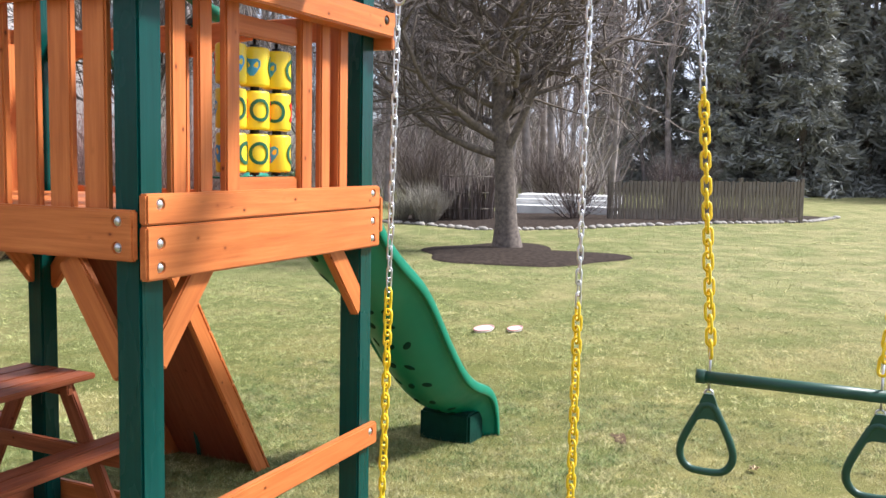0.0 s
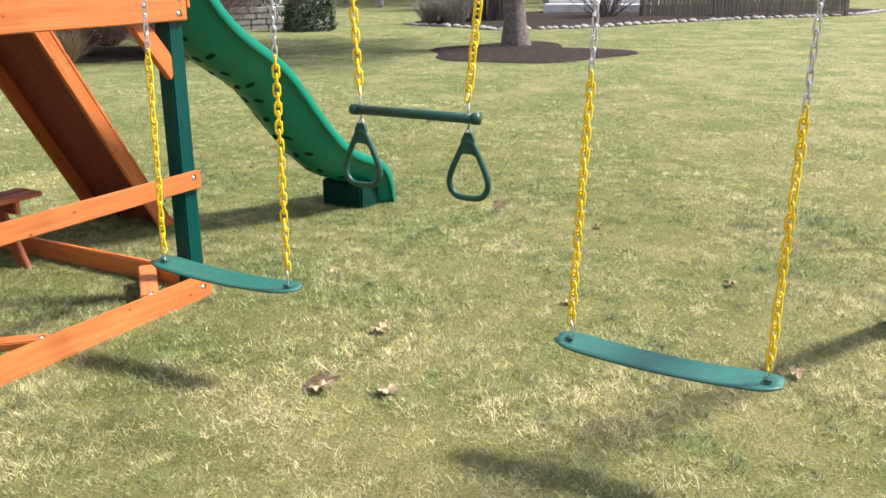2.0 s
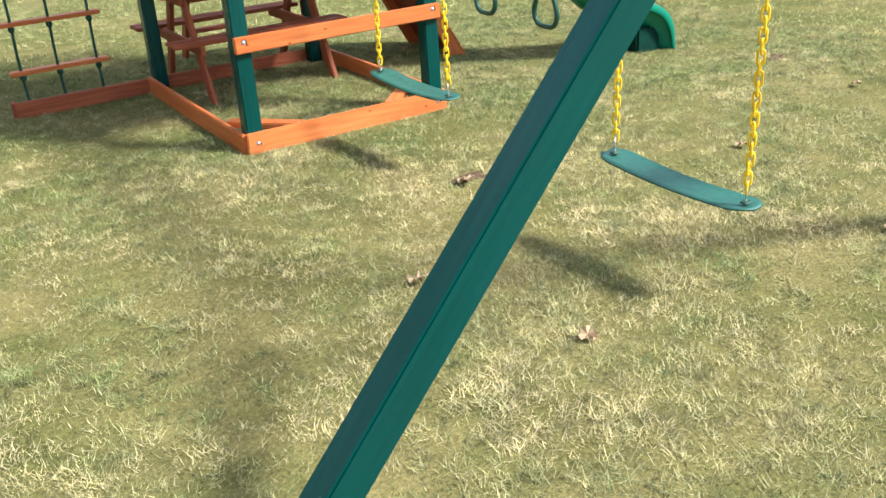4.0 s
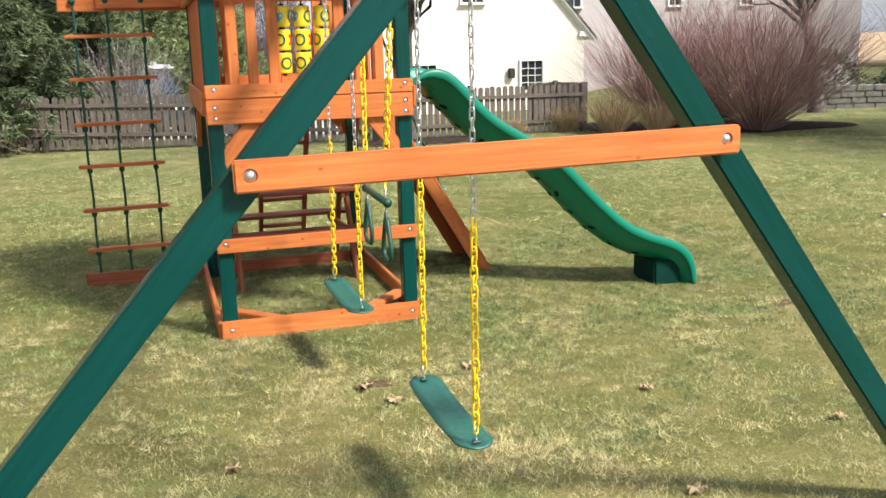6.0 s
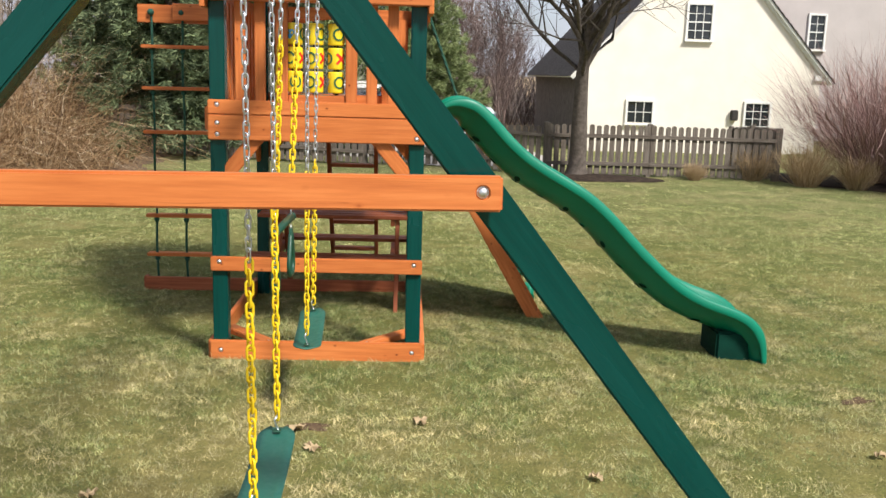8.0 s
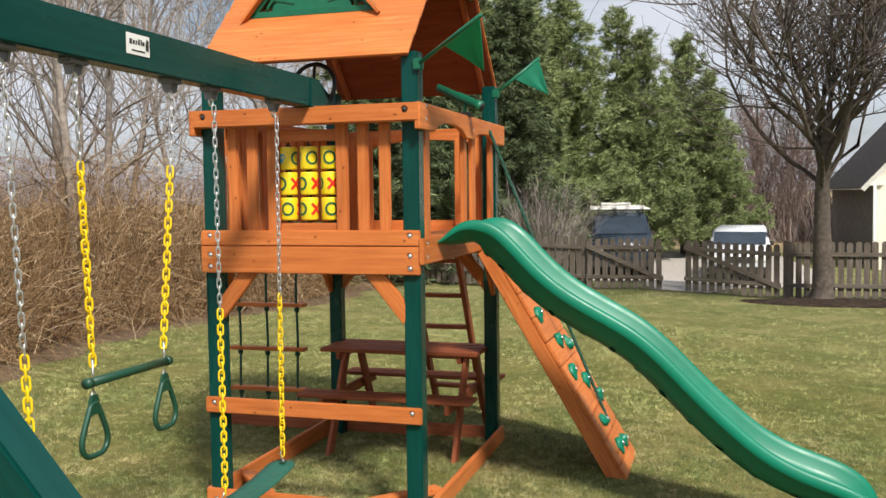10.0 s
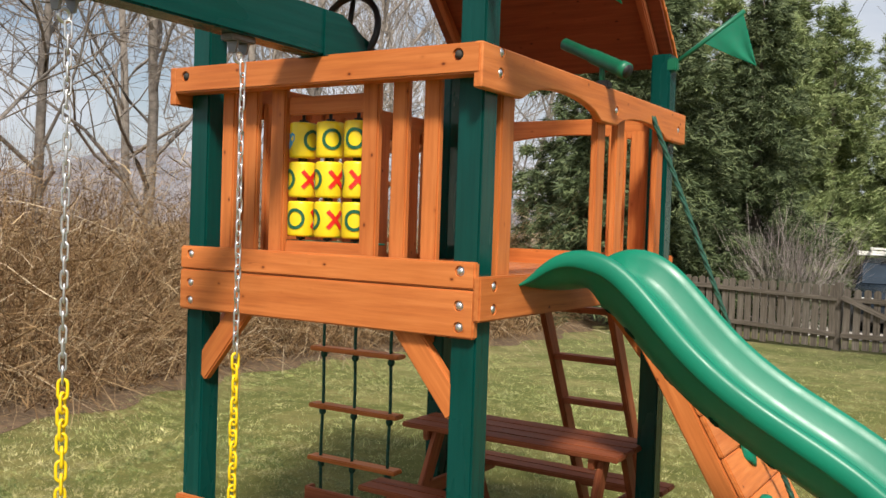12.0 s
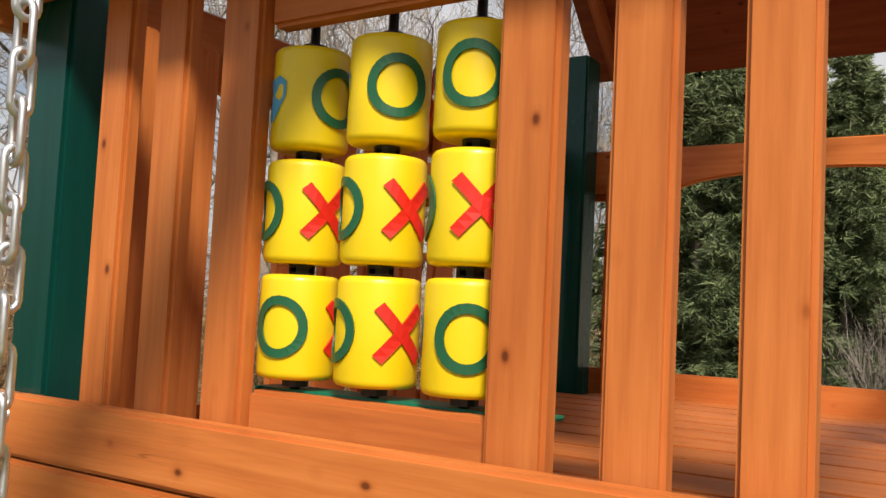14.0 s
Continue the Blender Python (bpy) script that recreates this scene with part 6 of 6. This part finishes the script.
def build_house():
    h = thing("house", "cream stucco house with a steep grey shingle gable roof", "house")
    x0, x1, y0, y1, zb, ze, zr = 7.15, 16.42, 30.3, 43.0, -2.4, 2.15, 7.25
    xm = (x0 + x1) / 2
    m = Matrix(((1, 0, 0, 0), (0, 0, 1, y0 + 0.15), (0, 1, 0, 0), (0, 0, 0, 1)))
    part("gable_wall", extrude_bm([(x0, zb), (x1, zb), (x1, ze), (xm, zr), (x0, ze)], 0.3), STUCCO, h, "cream stucco gable wall", m)
    # only the left wall takes the shade-darkened siding colour
    for x in (x0 + 0.15, x1 - 0.15):
        part("side_wall", box_bm(0.3, y1 - y0 - 0.3, ze - zb, 0), SHADED_SIDING if x < xm else STUCCO, h, "", Matrix.Translation((x, (y0 + y1) / 2 + 0.15, (ze + zb) / 2)))
    part("back_wall", box_bm(x1 - x0 - 0.6, 0.3, ze - zb, 0), STUCCO, h, "", Matrix.Translation((xm, y1 - 0.15, (ze + zb) / 2)))
    for sx in (-1, 1):
        e = Vector((xm + sx * (x1 - xm + 0.42), 0, ze - 0.42))
        r = Vector((xm, 0, zr + 0.06))
        way = (r - e).normalized()
        nrm = Vector((sx * way.z, 0, abs(way.x)))
        full = (r - e).length
        n = 26
        for k in range(n):
            c = e + way * (full * (k + 0.5) / n) + nrm * 0.1
            t = (nrm - way * 0.09).normalized()
            plank("shingle_course", c + Vector((0, y0 - 0.25, 0)), c + Vector((0, y1 + 0.2, 0)), t, full / n + 0.03, 0.03, SHINGLE, h, "", 0)
        c = e + way * full / 2 + nrm * 0.03
        part("roof_deck", box_bm(y1 - y0 + 0.4, full, 0.08, 0), TRIMWHITE, h, "", along(c + Vector((0, y0 - 0.2, 0)), c + Vector((0, y1 + 0.2, 0)), nrm))
        plank("verge_board", e + Vector((0, y0 - 0.06, 0.0)), r + Vector((0, y0 - 0.06, 0.0)), FRONT, 0.2, 0.05, TRIMWHITE, h)
        plank("cornice_return", (xm + sx * (x1 - xm - 0.25), y0 - 0.06, ze - 0.18), (xm + sx * (x1 - xm + 0.25), y0 - 0.06, ze - 0.18), FRONT, 0.22, 0.1, TRIMWHITE, h)
    tube_part("downpipe", [(x0 - 0.02, y0 - 0.08, ze - 0.25), (x0 - 0.02, y0 - 0.08, zb)], 0.05, TRIMWHITE, h, "", 8)
    def wall_m(x, z):
        return Matrix(((1, 0, 0, x), (0, 0, -1, y0), (0, 1, 0, z), (0, 0, 0, 1)))
    window_unit(h, wall_m(9.46, 0.49), 0.95, 0.78, 3, 2)
    window_unit(h, wall_m(11.53, 3.93), 0.88, 1.25, 3, 4, 2, "white sash window")
    window_unit(h, wall_m(14.05, 0.35), 0.92, 1.15, 3, 4, 1, "white glazed door light")
    part("wall_lantern", box_bm(0.26, 0.4, 0.2, 0.03), DARKSTEEL, h, "dark wall lantern", wall_m(13.13, 0.47) @ Matrix.Translation((0, 0, 0.12)))
    # wing behind, in grey stucco
    w = thing("house_wing", "grey stucco house wing with sash windows behind the gable", "house")
    part("wing_wall", box_bm(19.0, 0.3, 12.0, 0), STUCCO_GREY, w, "grey stucco wall", Matrix.Translation((24.1, 34.2, 3.4)))
    part("wing_side", box_bm(0.3, 11.0, 12.0, 0), STUCCO_GREY, w, "", Matrix.Translation((33.4, 39.9, 3.4)))
    plank("wing_eave", (14.4, 33.9, 9.4), (34.0, 33.9, 9.4), FRONT, 0.36, 0.36, TRIMWHITE, w)
    part("wing_roof", extrude_bm([(-6.5, 0), (6.5, 0), (0, 5)], 19.8), SHINGLE, w, "grey shingle roof", Matrix(((0, 0, 1, 24.1), (1, 0, 0, 40.2), (0, 1, 0, 9.5), (0, 0, 0, 1))))
    for x, z in ((17.7, 3.9), (22.9, 3.9), (21.4, 0.0), (26.8, 3.9), (26.0, 0.0), (30.6, 3.9), (30.6, 0.0)):
        window_unit(w, Matrix(((1, 0, 0, x), (0, 0, -1, 34.05), (0, 1, 0, z), (0, 0, 0, 1))), 0.62, 1.35, 2, 4, 2, "white sash window")


build_house()


def build_far_house():
    """Cream house seen past the end of the grey wing."""
    h = thing("far_house", "cream stucco house with a grey roof beyond the garden", "house")
    h.matrix_basis = pose(42.0, 33.5, -1.0, 0, 0, 49)
    part("wall", box_bm(7.0, 8.0, 6.2, 0), STUCCO, h, "", Matrix.Translation((0, 0, 3.1)))
    part("roof", extrude_bm([(-3.9, 0), (3.9, 0), (0, 3.4)], 8.6), SHINGLE, h, "grey shingle roof", Matrix(((1, 0, 0, 0), (0, 0, 1, 0), (0, 1, 0, 6.2), (0, 0, 0, 1))))
    for x, z in ((-1.9, 4.5), (1.7, 4.5), (-1.9, 1.7), (1.7, 1.7)):
        window_unit(h, Matrix(((1, 0, 0, x), (0, 0, -1, -4.0), (0, 1, 0, z), (0, 0, 0, 1))), 0.8, 1.3, 2, 4, 2, "white sash window")
        window_unit(h, Matrix(((0, 0, -1, -3.5), (-1, 0, 0, x), (0, 1, 0, z), (0, 0, 0, 1))), 0.8, 1.3, 2, 4, 2, "white sash window")


def build_garden_wall():
    """Low dry-laid wall: courses of rough blocks."""
    w = thing("garden_wall", "low grey dry-stone garden wall on the lawn's edge", "garden wall")
    a, b = Vector((14.2, 15.4, 0)), Vector((17.3, 13.15, 0))
    way, L = (b - a).normalized(), (b - a).length
    rng = random.Random(12)
    meshes = []
    for k in range(5):
        bm = box_bm(0.34 + 0.05 * k, 0.3, 0.145, 0.02)
        me = bpy.data.meshes.new("stone_block")
        bm.to_mesh(me)
        bm.free()
        me.materials.append(STONE)
        meshes.append(me)
    for row in range(4):
        s = -0.15 * (row % 2)
        while s < L:
            k = rng.randrange(5)
            l = 0.34 + 0.05 * k
            p = a + way * (s + l / 2)
            m = along(p - way, p + way, UP)
            m.translation = (p.x, p.y, gz(p.x, p.y) + 0.05 + 0.15 * row)
            part_of("stone_block", meshes[k], None, w, "", m)
            s += l + 0.012


build_far_house()
build_garden_wall()


# ---- parked vehicles ----
def build_vehicle(name, label, category, x, y, turn, w, l, h, hood, paint, rack):
    """Body shell with bonnet and cabin, glass, lamps and wheels; the front looks along local -y."""
    v = thing(name, label, category)
    v.matrix_basis = pose(x, y, gz(x, y) + 0.02, 0, 0, turn)
    prof = [(-l / 2, 0.3), (-l / 2 + 0.03, hood * 0.9), (-l / 2 + 0.22, hood), (-l / 2 + 1.05, hood + 0.1), (-l / 2 + 1.75, h - 0.1), (-l / 2 + 2.1, h), (l / 2 - 0.5, h), (l / 2 - 0.1, h - 0.12), (l / 2, hood), (l / 2, 0.3)]
    bm = extrude_bm(prof, w)
    for q in bm.verts:
        if q.co.y > hood + 0.12:
            q.co.z *= 0.82
    bmesh.ops.bevel(bm, geom=bm.edges[:], offset=0.05, segments=2, affect="EDGES", clamp_overlap=True)
    base = Matrix(((0, 0, 1, 0), (1, 0, 0, 0), (0, 1, 0, 0), (0, 0, 0, 1)))
    part("body", bm, paint, v, "", base, True)
    a, b = Vector((0, -l / 2 + 1.12, hood + 0.16)), Vector((0, -l / 2 + 1.72, h - 0.14))
    part("windscreen", box_bm(w * 0.84, (b - a).length, 0.02, 0), CARGLASS, v, "bluish windscreen", along(a + Vector((-0.1, 0, 0)) - Vector((0, 0.035, 0)), a.lerp(b, 0) + Vector((0.1, 0, 0)) - Vector((0, 0.035, 0)), Vector((0, -(b - a).z, (b - a).y))) @ Matrix.Translation((0, (b - a).length / 2, 0)))
    for sx in (-1, 1):
        part("side_window", box_bm(0.02, l * 0.45, (h - hood) * 0.6, 0.004), GLASSDARK, v, "", Matrix.Translation((sx * w * 0.452, 0.3, (h + hood) / 2 + 0.04)))
        part("headlight", box_bm(0.34, 0.06, 0.16, 0.02), TRIMWHITE, v, "clear headlight", Matrix.Translation((sx * w * 0.36, -l / 2 + 0.02, hood * 0.78)))
        part("mirror", box_bm(0.16, 0.08, 0.13, 0.02), DARKSTEEL, v, "", Matrix.Translation((sx * (w * 0.5 + 0.02), -l / 2 + 1.35, hood + 0.18)))
        for yy in (-l / 2 + 0.85, l / 2 - 0.85):
            wh = part("wheel", tube(bmesh.new(), [(-0.11, 0, 0), (0.11, 0, 0)], 0.34, 20), TYRE, v, "", Matrix.Translation((sx * (w / 2 - 0.1), yy, 0.34)), False)
            part("rim", tube(bmesh.new(), [(-0.115, 0, 0), (0.115, 0, 0)], 0.2, 14), STEEL, wh)
    part("bumper", box_bm(w * 0.96, 0.14, 0.22, 0.04), DARKSTEEL, v, "", Matrix.Translation((0, -l / 2 - 0.02, 0.42)))
    part("grille", box_bm(w * 0.4, 0.03, 0.18, 0.01), DARKSTEEL, v, "", Matrix.Translation((0, -l / 2 - 0.005, hood * 0.75)))
    if rack:
        for yy in (-0.4, 0.8, 1.8):
            part("rack_bar", tube(bmesh.new(), [(-w * 0.5, yy, h + 0.1), (w * 0.5, yy, h + 0.1)], 0.03, 8), TRIMWHITE, v)
            for sx in (-1, 1):
                part("rack_foot", box_bm(0.05, 0.06, 0.12, 0.008), DARKSTEEL, v, "", Matrix.Translation((sx * w * 0.38, yy, h + 0.04)))
        for x0, x1, z in ((-0.95, -0.2, 0.17), (-0.12, 0.75, 0.17), (-0.6, 0.3, 0.27)):
            ladder = part("roof_ladder", box_bm(0.06, 3.4, 0.08, 0.01), TRIMWHITE, v, "pale ladder lying on the rack", Matrix.Translation((x0, 0.6, h + z)))
            part("ladder_rail", box_bm(0.06, 3.4, 0.08, 0.01), TRIMWHITE, ladder, "", Matrix.Translation((x1 - x0, 0, 0)))
            for k in range(11):
                part("ladder_rung", box_bm(x1 - x0 - 0.06, 0.035, 0.035, 0.004), TRIMWHITE, ladder, "", Matrix.Translation(((x1 - x0) / 2, -1.6 + 0.32 * k, 0)))
    return v


build_vehicle("van", "dark panel van with pale ladders on its roof rack", "van", -1.2, 27.2, 8, 1.95, 4.9, 2.0, 1.15, CARDARK, True)
build_vehicle("car", "silver car parked on the drive behind the gate", "car", 2.68, 26.0, -3, 1.8, 4.4, 1.62, 0.98, CARWHITE, False)


# ---- terrace, reed screen and slat fence to the east ----
def build_east():
    t = thing("garden_terrace", "low pale stone garden terrace with a step", "terrace")
    part("terrace_slab", box_bm(1.2, 3.3, 0.42, 0.02), TERRACE, t, "", pose(25.7, 7.1, 0.07, 0, 0, 11))
    part("terrace_step", box_bm(1.2, 3.3, 0.3, 0.02), TERRACE, t, "", pose(26.4, 7.2, 0.3, 0, 0, 11))
    part("terrace_step", box_bm(1.6, 3.3, 0.3, 0.02), TERRACE, t, "", pose(27.2, 7.35, 0.42, 0, 0, 11))
    f = thing("slat_fence", "weathered grey vertical board fence behind the garden bed", "fence")
    a, b = Vector((23.9, 5.15, 0)), Vector((28.1, 0.2, 0))
    way = (b - a).normalized()
    L = (b - a).length
    n = 54
    rng = random.Random(3)
    bm = box_bm(1.12, L / n * 0.84, 0.025, 0.004)
    me = bpy.data.meshes.new("fence_board")
    bm.to_mesh(me)
    bm.free()
    me.materials.append(GREYWOOD)
    for k in range(n):
        p = a + way * (L * (k + 0.5) / n)
        part_of("fence_board", me, None, f, "", upright(Vector((p.x, p.y, 0.56 + rng.uniform(-0.03, 0.03) + 0.06 * k / n)), way) @ Matrix.Rotation(radians(rng.uniform(-1.2, 1.2)), 4, "Z"))
    nrm = Vector((way.y, -way.x, 0))
    for z in (0.3, 0.85):
        plank("fence_rail", a + Vector((0, 0, z)) - nrm * 0.04, b + Vector((0, 0, z)) - nrm * 0.04, nrm, 0.08, 0.035, GREYWOOD, f)
    for k in range(4):
        p = a + way * (L * k / 3)
        plank("fence_post", Vector((p.x, p.y, -0.1)) - nrm * 0.06, Vector((p.x, p.y, 1.28)) - nrm * 0.06, nrm, 0.1, 0.1, GREYWOOD, f)
    # round screen of woven stems
    s = thing("reed_screen", "round brown woven stem screen in the garden bed", "screen", (21.8, 8.75, 0))
    sv = np.array([(0.72 * math.cos(2 * math.pi * k / 300), 0.72 * math.sin(2 * math.pi * k / 300), 0.0) for k in range(300)])
    me = stems(77, sv, np.random.default_rng(1).uniform(1.3, 1.55, 300), 0.05, 0.1, 0.022, 4)
    part_of("woven_wall", me, DARKSTEM, s)
    for z in (0.3, 0.75, 1.2):
        part("band", ring_bm(0.74, 0.014, 40, 5), GREYWOOD, s, "", Matrix.Translation((0, 0, z)))
    # pots beyond the lawn
    for k, (x, y) in enumerate(((23.0, 16.4), (24.3, 17.0))):
        p = thing("plant_pot", "terracotta plant pot at the edge of the lawn", "plant pot", (x, y, gz(x, y)), "terracotta pots")
        part("pot", tube(bmesh.new(), [(0, 0, 0), (0, 0, 0.3), (0, 0, 0.34), (0, 0, 0.42)], [0.17, 0.25, 0.28, 0.28], 16), TERRACOTTA, p, "", None, True)
        part("soil", tube(bmesh.new(), [(0, 0, 0.415), (0, 0, 0.425)], 0.25, 16), MULCH, p)


build_east()

# distant rise seen over the brambles
flat = bmesh.new()
pts = []
for k in range(40):
    a = radians(98 + 72 * k / 39)
    pts.append((260 * math.cos(a), 260 * math.sin(a), 13 + 5 * math.sin(k * 0.35) + 2 * math.sin(k * 0.9)))
lo = [flat.verts.new((x, y, -6)) for x, y, z in pts]
hi = [flat.verts.new((x * 1.25, y * 1.25, z * 1.25)) for x, y, z in pts]
for k in range(39):
    flat.faces.new((lo[k], lo[k + 1], hi[k + 1], hi[k]))
HILL = paint_mat("wooded_hill", (0.2, 0.2, 0.225), 1.0, 0.4, 0.08)
tagged(part("far_hill", flat, HILL, None, "", None, True), "distant bluish-grey wooded ridge", "hill", kind="structure")


# ---- loose things on the grass ----
def build_leaf(x, y, size, seed, label):
    rng = random.Random(seed)
    bm = bmesh.new()
    n = 22
    c = bm.verts.new((0, 0, 0.012))
    ring = []
    for k in range(n):
        a = 2 * math.pi * k / n
        r = size * (0.55 + 0.45 * abs(math.sin(2.5 * a + seed))) * rng.uniform(0.8, 1.1)
        ring.append(bm.verts.new((r * math.cos(a), r * 0.75 * math.sin(a), rng.uniform(0.0, 0.03))))
    for k in range(n):
        bm.faces.new((c, ring[k], ring[(k + 1) % n]))
    s = bmesh.ops.extrude_face_region(bm, geom=bm.faces[:])
    for v in s["geom"]:
        if isinstance(v, bmesh.types.BMVert):
            v.co.z += 0.002
    ob = part("dry_leaf", bm, LEAF, None, "", pose(x, y, gz(x, y) + 0.012, rng.uniform(-12, 12), rng.uniform(-12, 12), rng.uniform(0, 360)))
    tagged(ob, label, "leaf", "dry leaves on the lawn")


for k, (x, y, s) in enumerate(((0.01, -1.13, 0.065), (0.11, -1.36, 0.05), (-0.73, -1.9, 0.05), (0.62, -1.0, 0.05), (1.4, -1.6, 0.045), (-0.5, -2.6, 0.04), (2.1, -2.2, 0.045), (1.0, -2.7, 0.05), (2.9, -1.2, 0.045))):
    build_leaf(x, y, s, k, "curled pale brown leaf lying in the grass")


SOIL = paint_mat("bare_soil", (0.105, 0.068, 0.04), 0.95, 0.45, 30, grain=1.0, spec=0.1)
for k, (x, y, rx, ry) in enumerate(((0.06, -1.07, 0.11, 0.045), (3.2, -0.35, 0.1, 0.05))):
    flat_patch("bare_patch", blob(x, y, rx, ry, 0.3 * k, 36, 0.3, seed=20 + k), SOIL, "small patch of bare brown soil in the lawn", "bare soil", 0.006)


def build_toy(x, y, w, material, label):
    t = thing("lawn_toy", label, "toy", (x, y, gz(x, y)), "toys on the lawn")
    part("toy_disc", tube(bmesh.new(), [(0, 0, 0.015), (0, 0, 0.03), (0, 0, 0.045)], [w, w, w * 0.8], 20), material, t, "", Matrix.Diagonal((1, 0.5, 0.7, 1)))
    part("toy_rim", ring_bm(w, 0.012, 24, 6), PAPERPINK, t, "", Matrix.Translation((0, 0, 0.03)) @ Matrix.Diagonal((1, 0.5, 0.7, 1)))


build_toy(6.18, 1.81, 0.17, PAPER, "pale flat plastic toy lying on the lawn")
build_toy(6.34, 1.53, 0.13, PAPER, "small pink-edged plastic toy lying on the lawn")


# ---- grass ----
def value_noise(x, y, size, seed):
    """Smooth random values 0 to 1 over a lattice of that size."""
    g = np.random.default_rng(seed).random((257, 257))
    u, v = x / size + 100.37, y / size + 100.71
    i, j = np.floor(u).astype(int), np.floor(v).astype(int)
    a, b = smooth01(u - i), smooth01(v - j)
    i, j = i % 256, j % 256
    return (g[i, j] * (1 - a) + g[i + 1, j] * a) * (1 - b) + (g[i, j + 1] * (1 - a) + g[i + 1, j + 1] * a) * b


def build_grass():
    rng = np.random.default_rng(10)
    spans = ((-3.2, 4.2, -5.0, 2.8, 17500, 0.72), (-5.6, 8.0, -5.6, 8.0, 3600, 1.0), (-6.0, 16.0, -7.0, 12.0, 700, 1.35), (14.0, 30.0, -12.0, 14.0, 90, 2.0))
    out = []
    for k, (x0, x1, y0, y1, dens, size) in enumerate(spans):
        n = int((x1 - x0) * (y1 - y0) * dens)
        # tufts: most blades stand about a clump's centre
        clumps = n // 14
        own = rng.integers(0, clumps, n)
        hsh, hsh2 = rng.random(clumps)[own], rng.random(clumps)[own]
        stray = rng.random(n) < 0.35
        x = np.where(stray, rng.uniform(x0, x1, n), rng.uniform(x0, x1, clumps)[own] + rng.normal(0, 0.017 * size, n))
        y = np.where(stray, rng.uniform(y0, y1, n), rng.uniform(y0, y1, clumps)[own] + rng.normal(0, 0.017 * size, n))
        inside = (x > x0) & (x < x1) & (y > y0) & (y < y1)
        x, y, hsh, hsh2 = x[inside], y[inside], hsh[inside], hsh2[inside]
        # thin and trodden spots
        lush = 0.5 * value_noise(x, y, 0.06 * size, 1) + 0.35 * value_noise(x, y, 0.17, 2) + 0.3 * value_noise(x, y, 0.6, 3)
        bare = sum(np.exp(-((x - px) ** 2 / 0.018 + (y - py) ** 2 / 0.004)) for px, py in ((0.06, -1.07), (3.2, -0.35)))
        keep = rng.random(len(x)) < np.clip(2.6 * (lush - 0.28), 0.12, 1.0) * (1 - 0.85 * np.clip(bare, 0, 1))
        x, y, hsh, hsh2, lush = x[keep], y[keep], hsh[keep], hsh2[keep], lush[keep]
        # bare of grass: beds, bank and board lines
        keep = x > bank_edge(y) + 0.1
        keep &= (x - 13.7) ** 2 + (y - 4.3) ** 2 > 3.4
        keep &= ((x - 3.9) / 1.3) ** 2 + ((y - 11.6) / 0.6) ** 2 > 1
        keep &= ~((np.abs(y - 0.015) < 0.02) & (np.abs(x) < 0.64)) & ~((np.abs(np.abs(x) - 0.642) < 0.02) & (y > 0) & (y < 1.8))
        for other in spans[:k]:
            keep &= ~((x > other[0]) & (x < other[1]) & (y > other[2]) & (y < other[3]))
        x, y, hs, hs2, lush = x[keep], y[keep], hsh[keep], hsh2[keep], lush[keep]
        m = len(x)
        patch = np.sin(x * 2.1 + 1.3 * np.sin(y * 1.7)) * np.sin(y * 2.3 + 1.1 * np.sin(x * 1.9))
        h = (0.022 + 0.016 * hs + 0.007 * patch) * rng.uniform(0.5, 1.35, m) * (0.8 + 0.2 * size) * (0.6 + 0.75 * lush)
        # each tuft leans its own way
        a = hs2 * 2 * np.pi + rng.normal(0, 1.5, m)
        flat = rng.random(m) < 0.2
        lean = np.where(flat, rng.uniform(1.6, 4.5, m), rng.uniform(0.25, 1.5, m) + 0.3 * (hs - 0.5))
        h = h * np.where(flat, 1.4, 1.0)
        comb = 0.5 * np.sin(x * 0.9 + y * 1.2)
        d = np.stack([np.cos(a) * lean + comb * 0.4, np.sin(a) * lean, np.ones(m)], 1)
        d /= np.linalg.norm(d, axis=1)[:, None]
        w = 0.0019 * size * rng.uniform(0.7, 1.4, m)
        b = a + np.pi / 2 + rng.normal(0, 0.5, m)
        side = np.stack([np.cos(b), np.sin(b), np.zeros(m)], 1) * w[:, None]
        p = np.stack([x, y, ground_z(x, y) - 0.004], 1)
        mid = p + d * (h * 0.6)[:, None]
        bend = np.stack([np.cos(a), np.sin(a), -0.45 * np.ones(m)], 1) * (h * rng.uniform(0.1, 0.5, m))[:, None]
        tip = mid + d * (h * 0.5)[:, None] + bend
        out.append(np.stack([p - side, p + side, tip], 1))
    for V, mat, label in ((out[0], GRASS, "short dormant lawn grass, straw-coloured mixed with green"), (np.concatenate(out[1:]), GRASS_WIDE, "open lawn of short green and straw-coloured grass")):
        me = from_arrays("grass", V.reshape(-1, 3), np.arange(V.shape[0] * 3), 3)
        tagged(part_of("grass", me, mat), label, "grass", kind="stuff")


build_grass()
bore_holes()
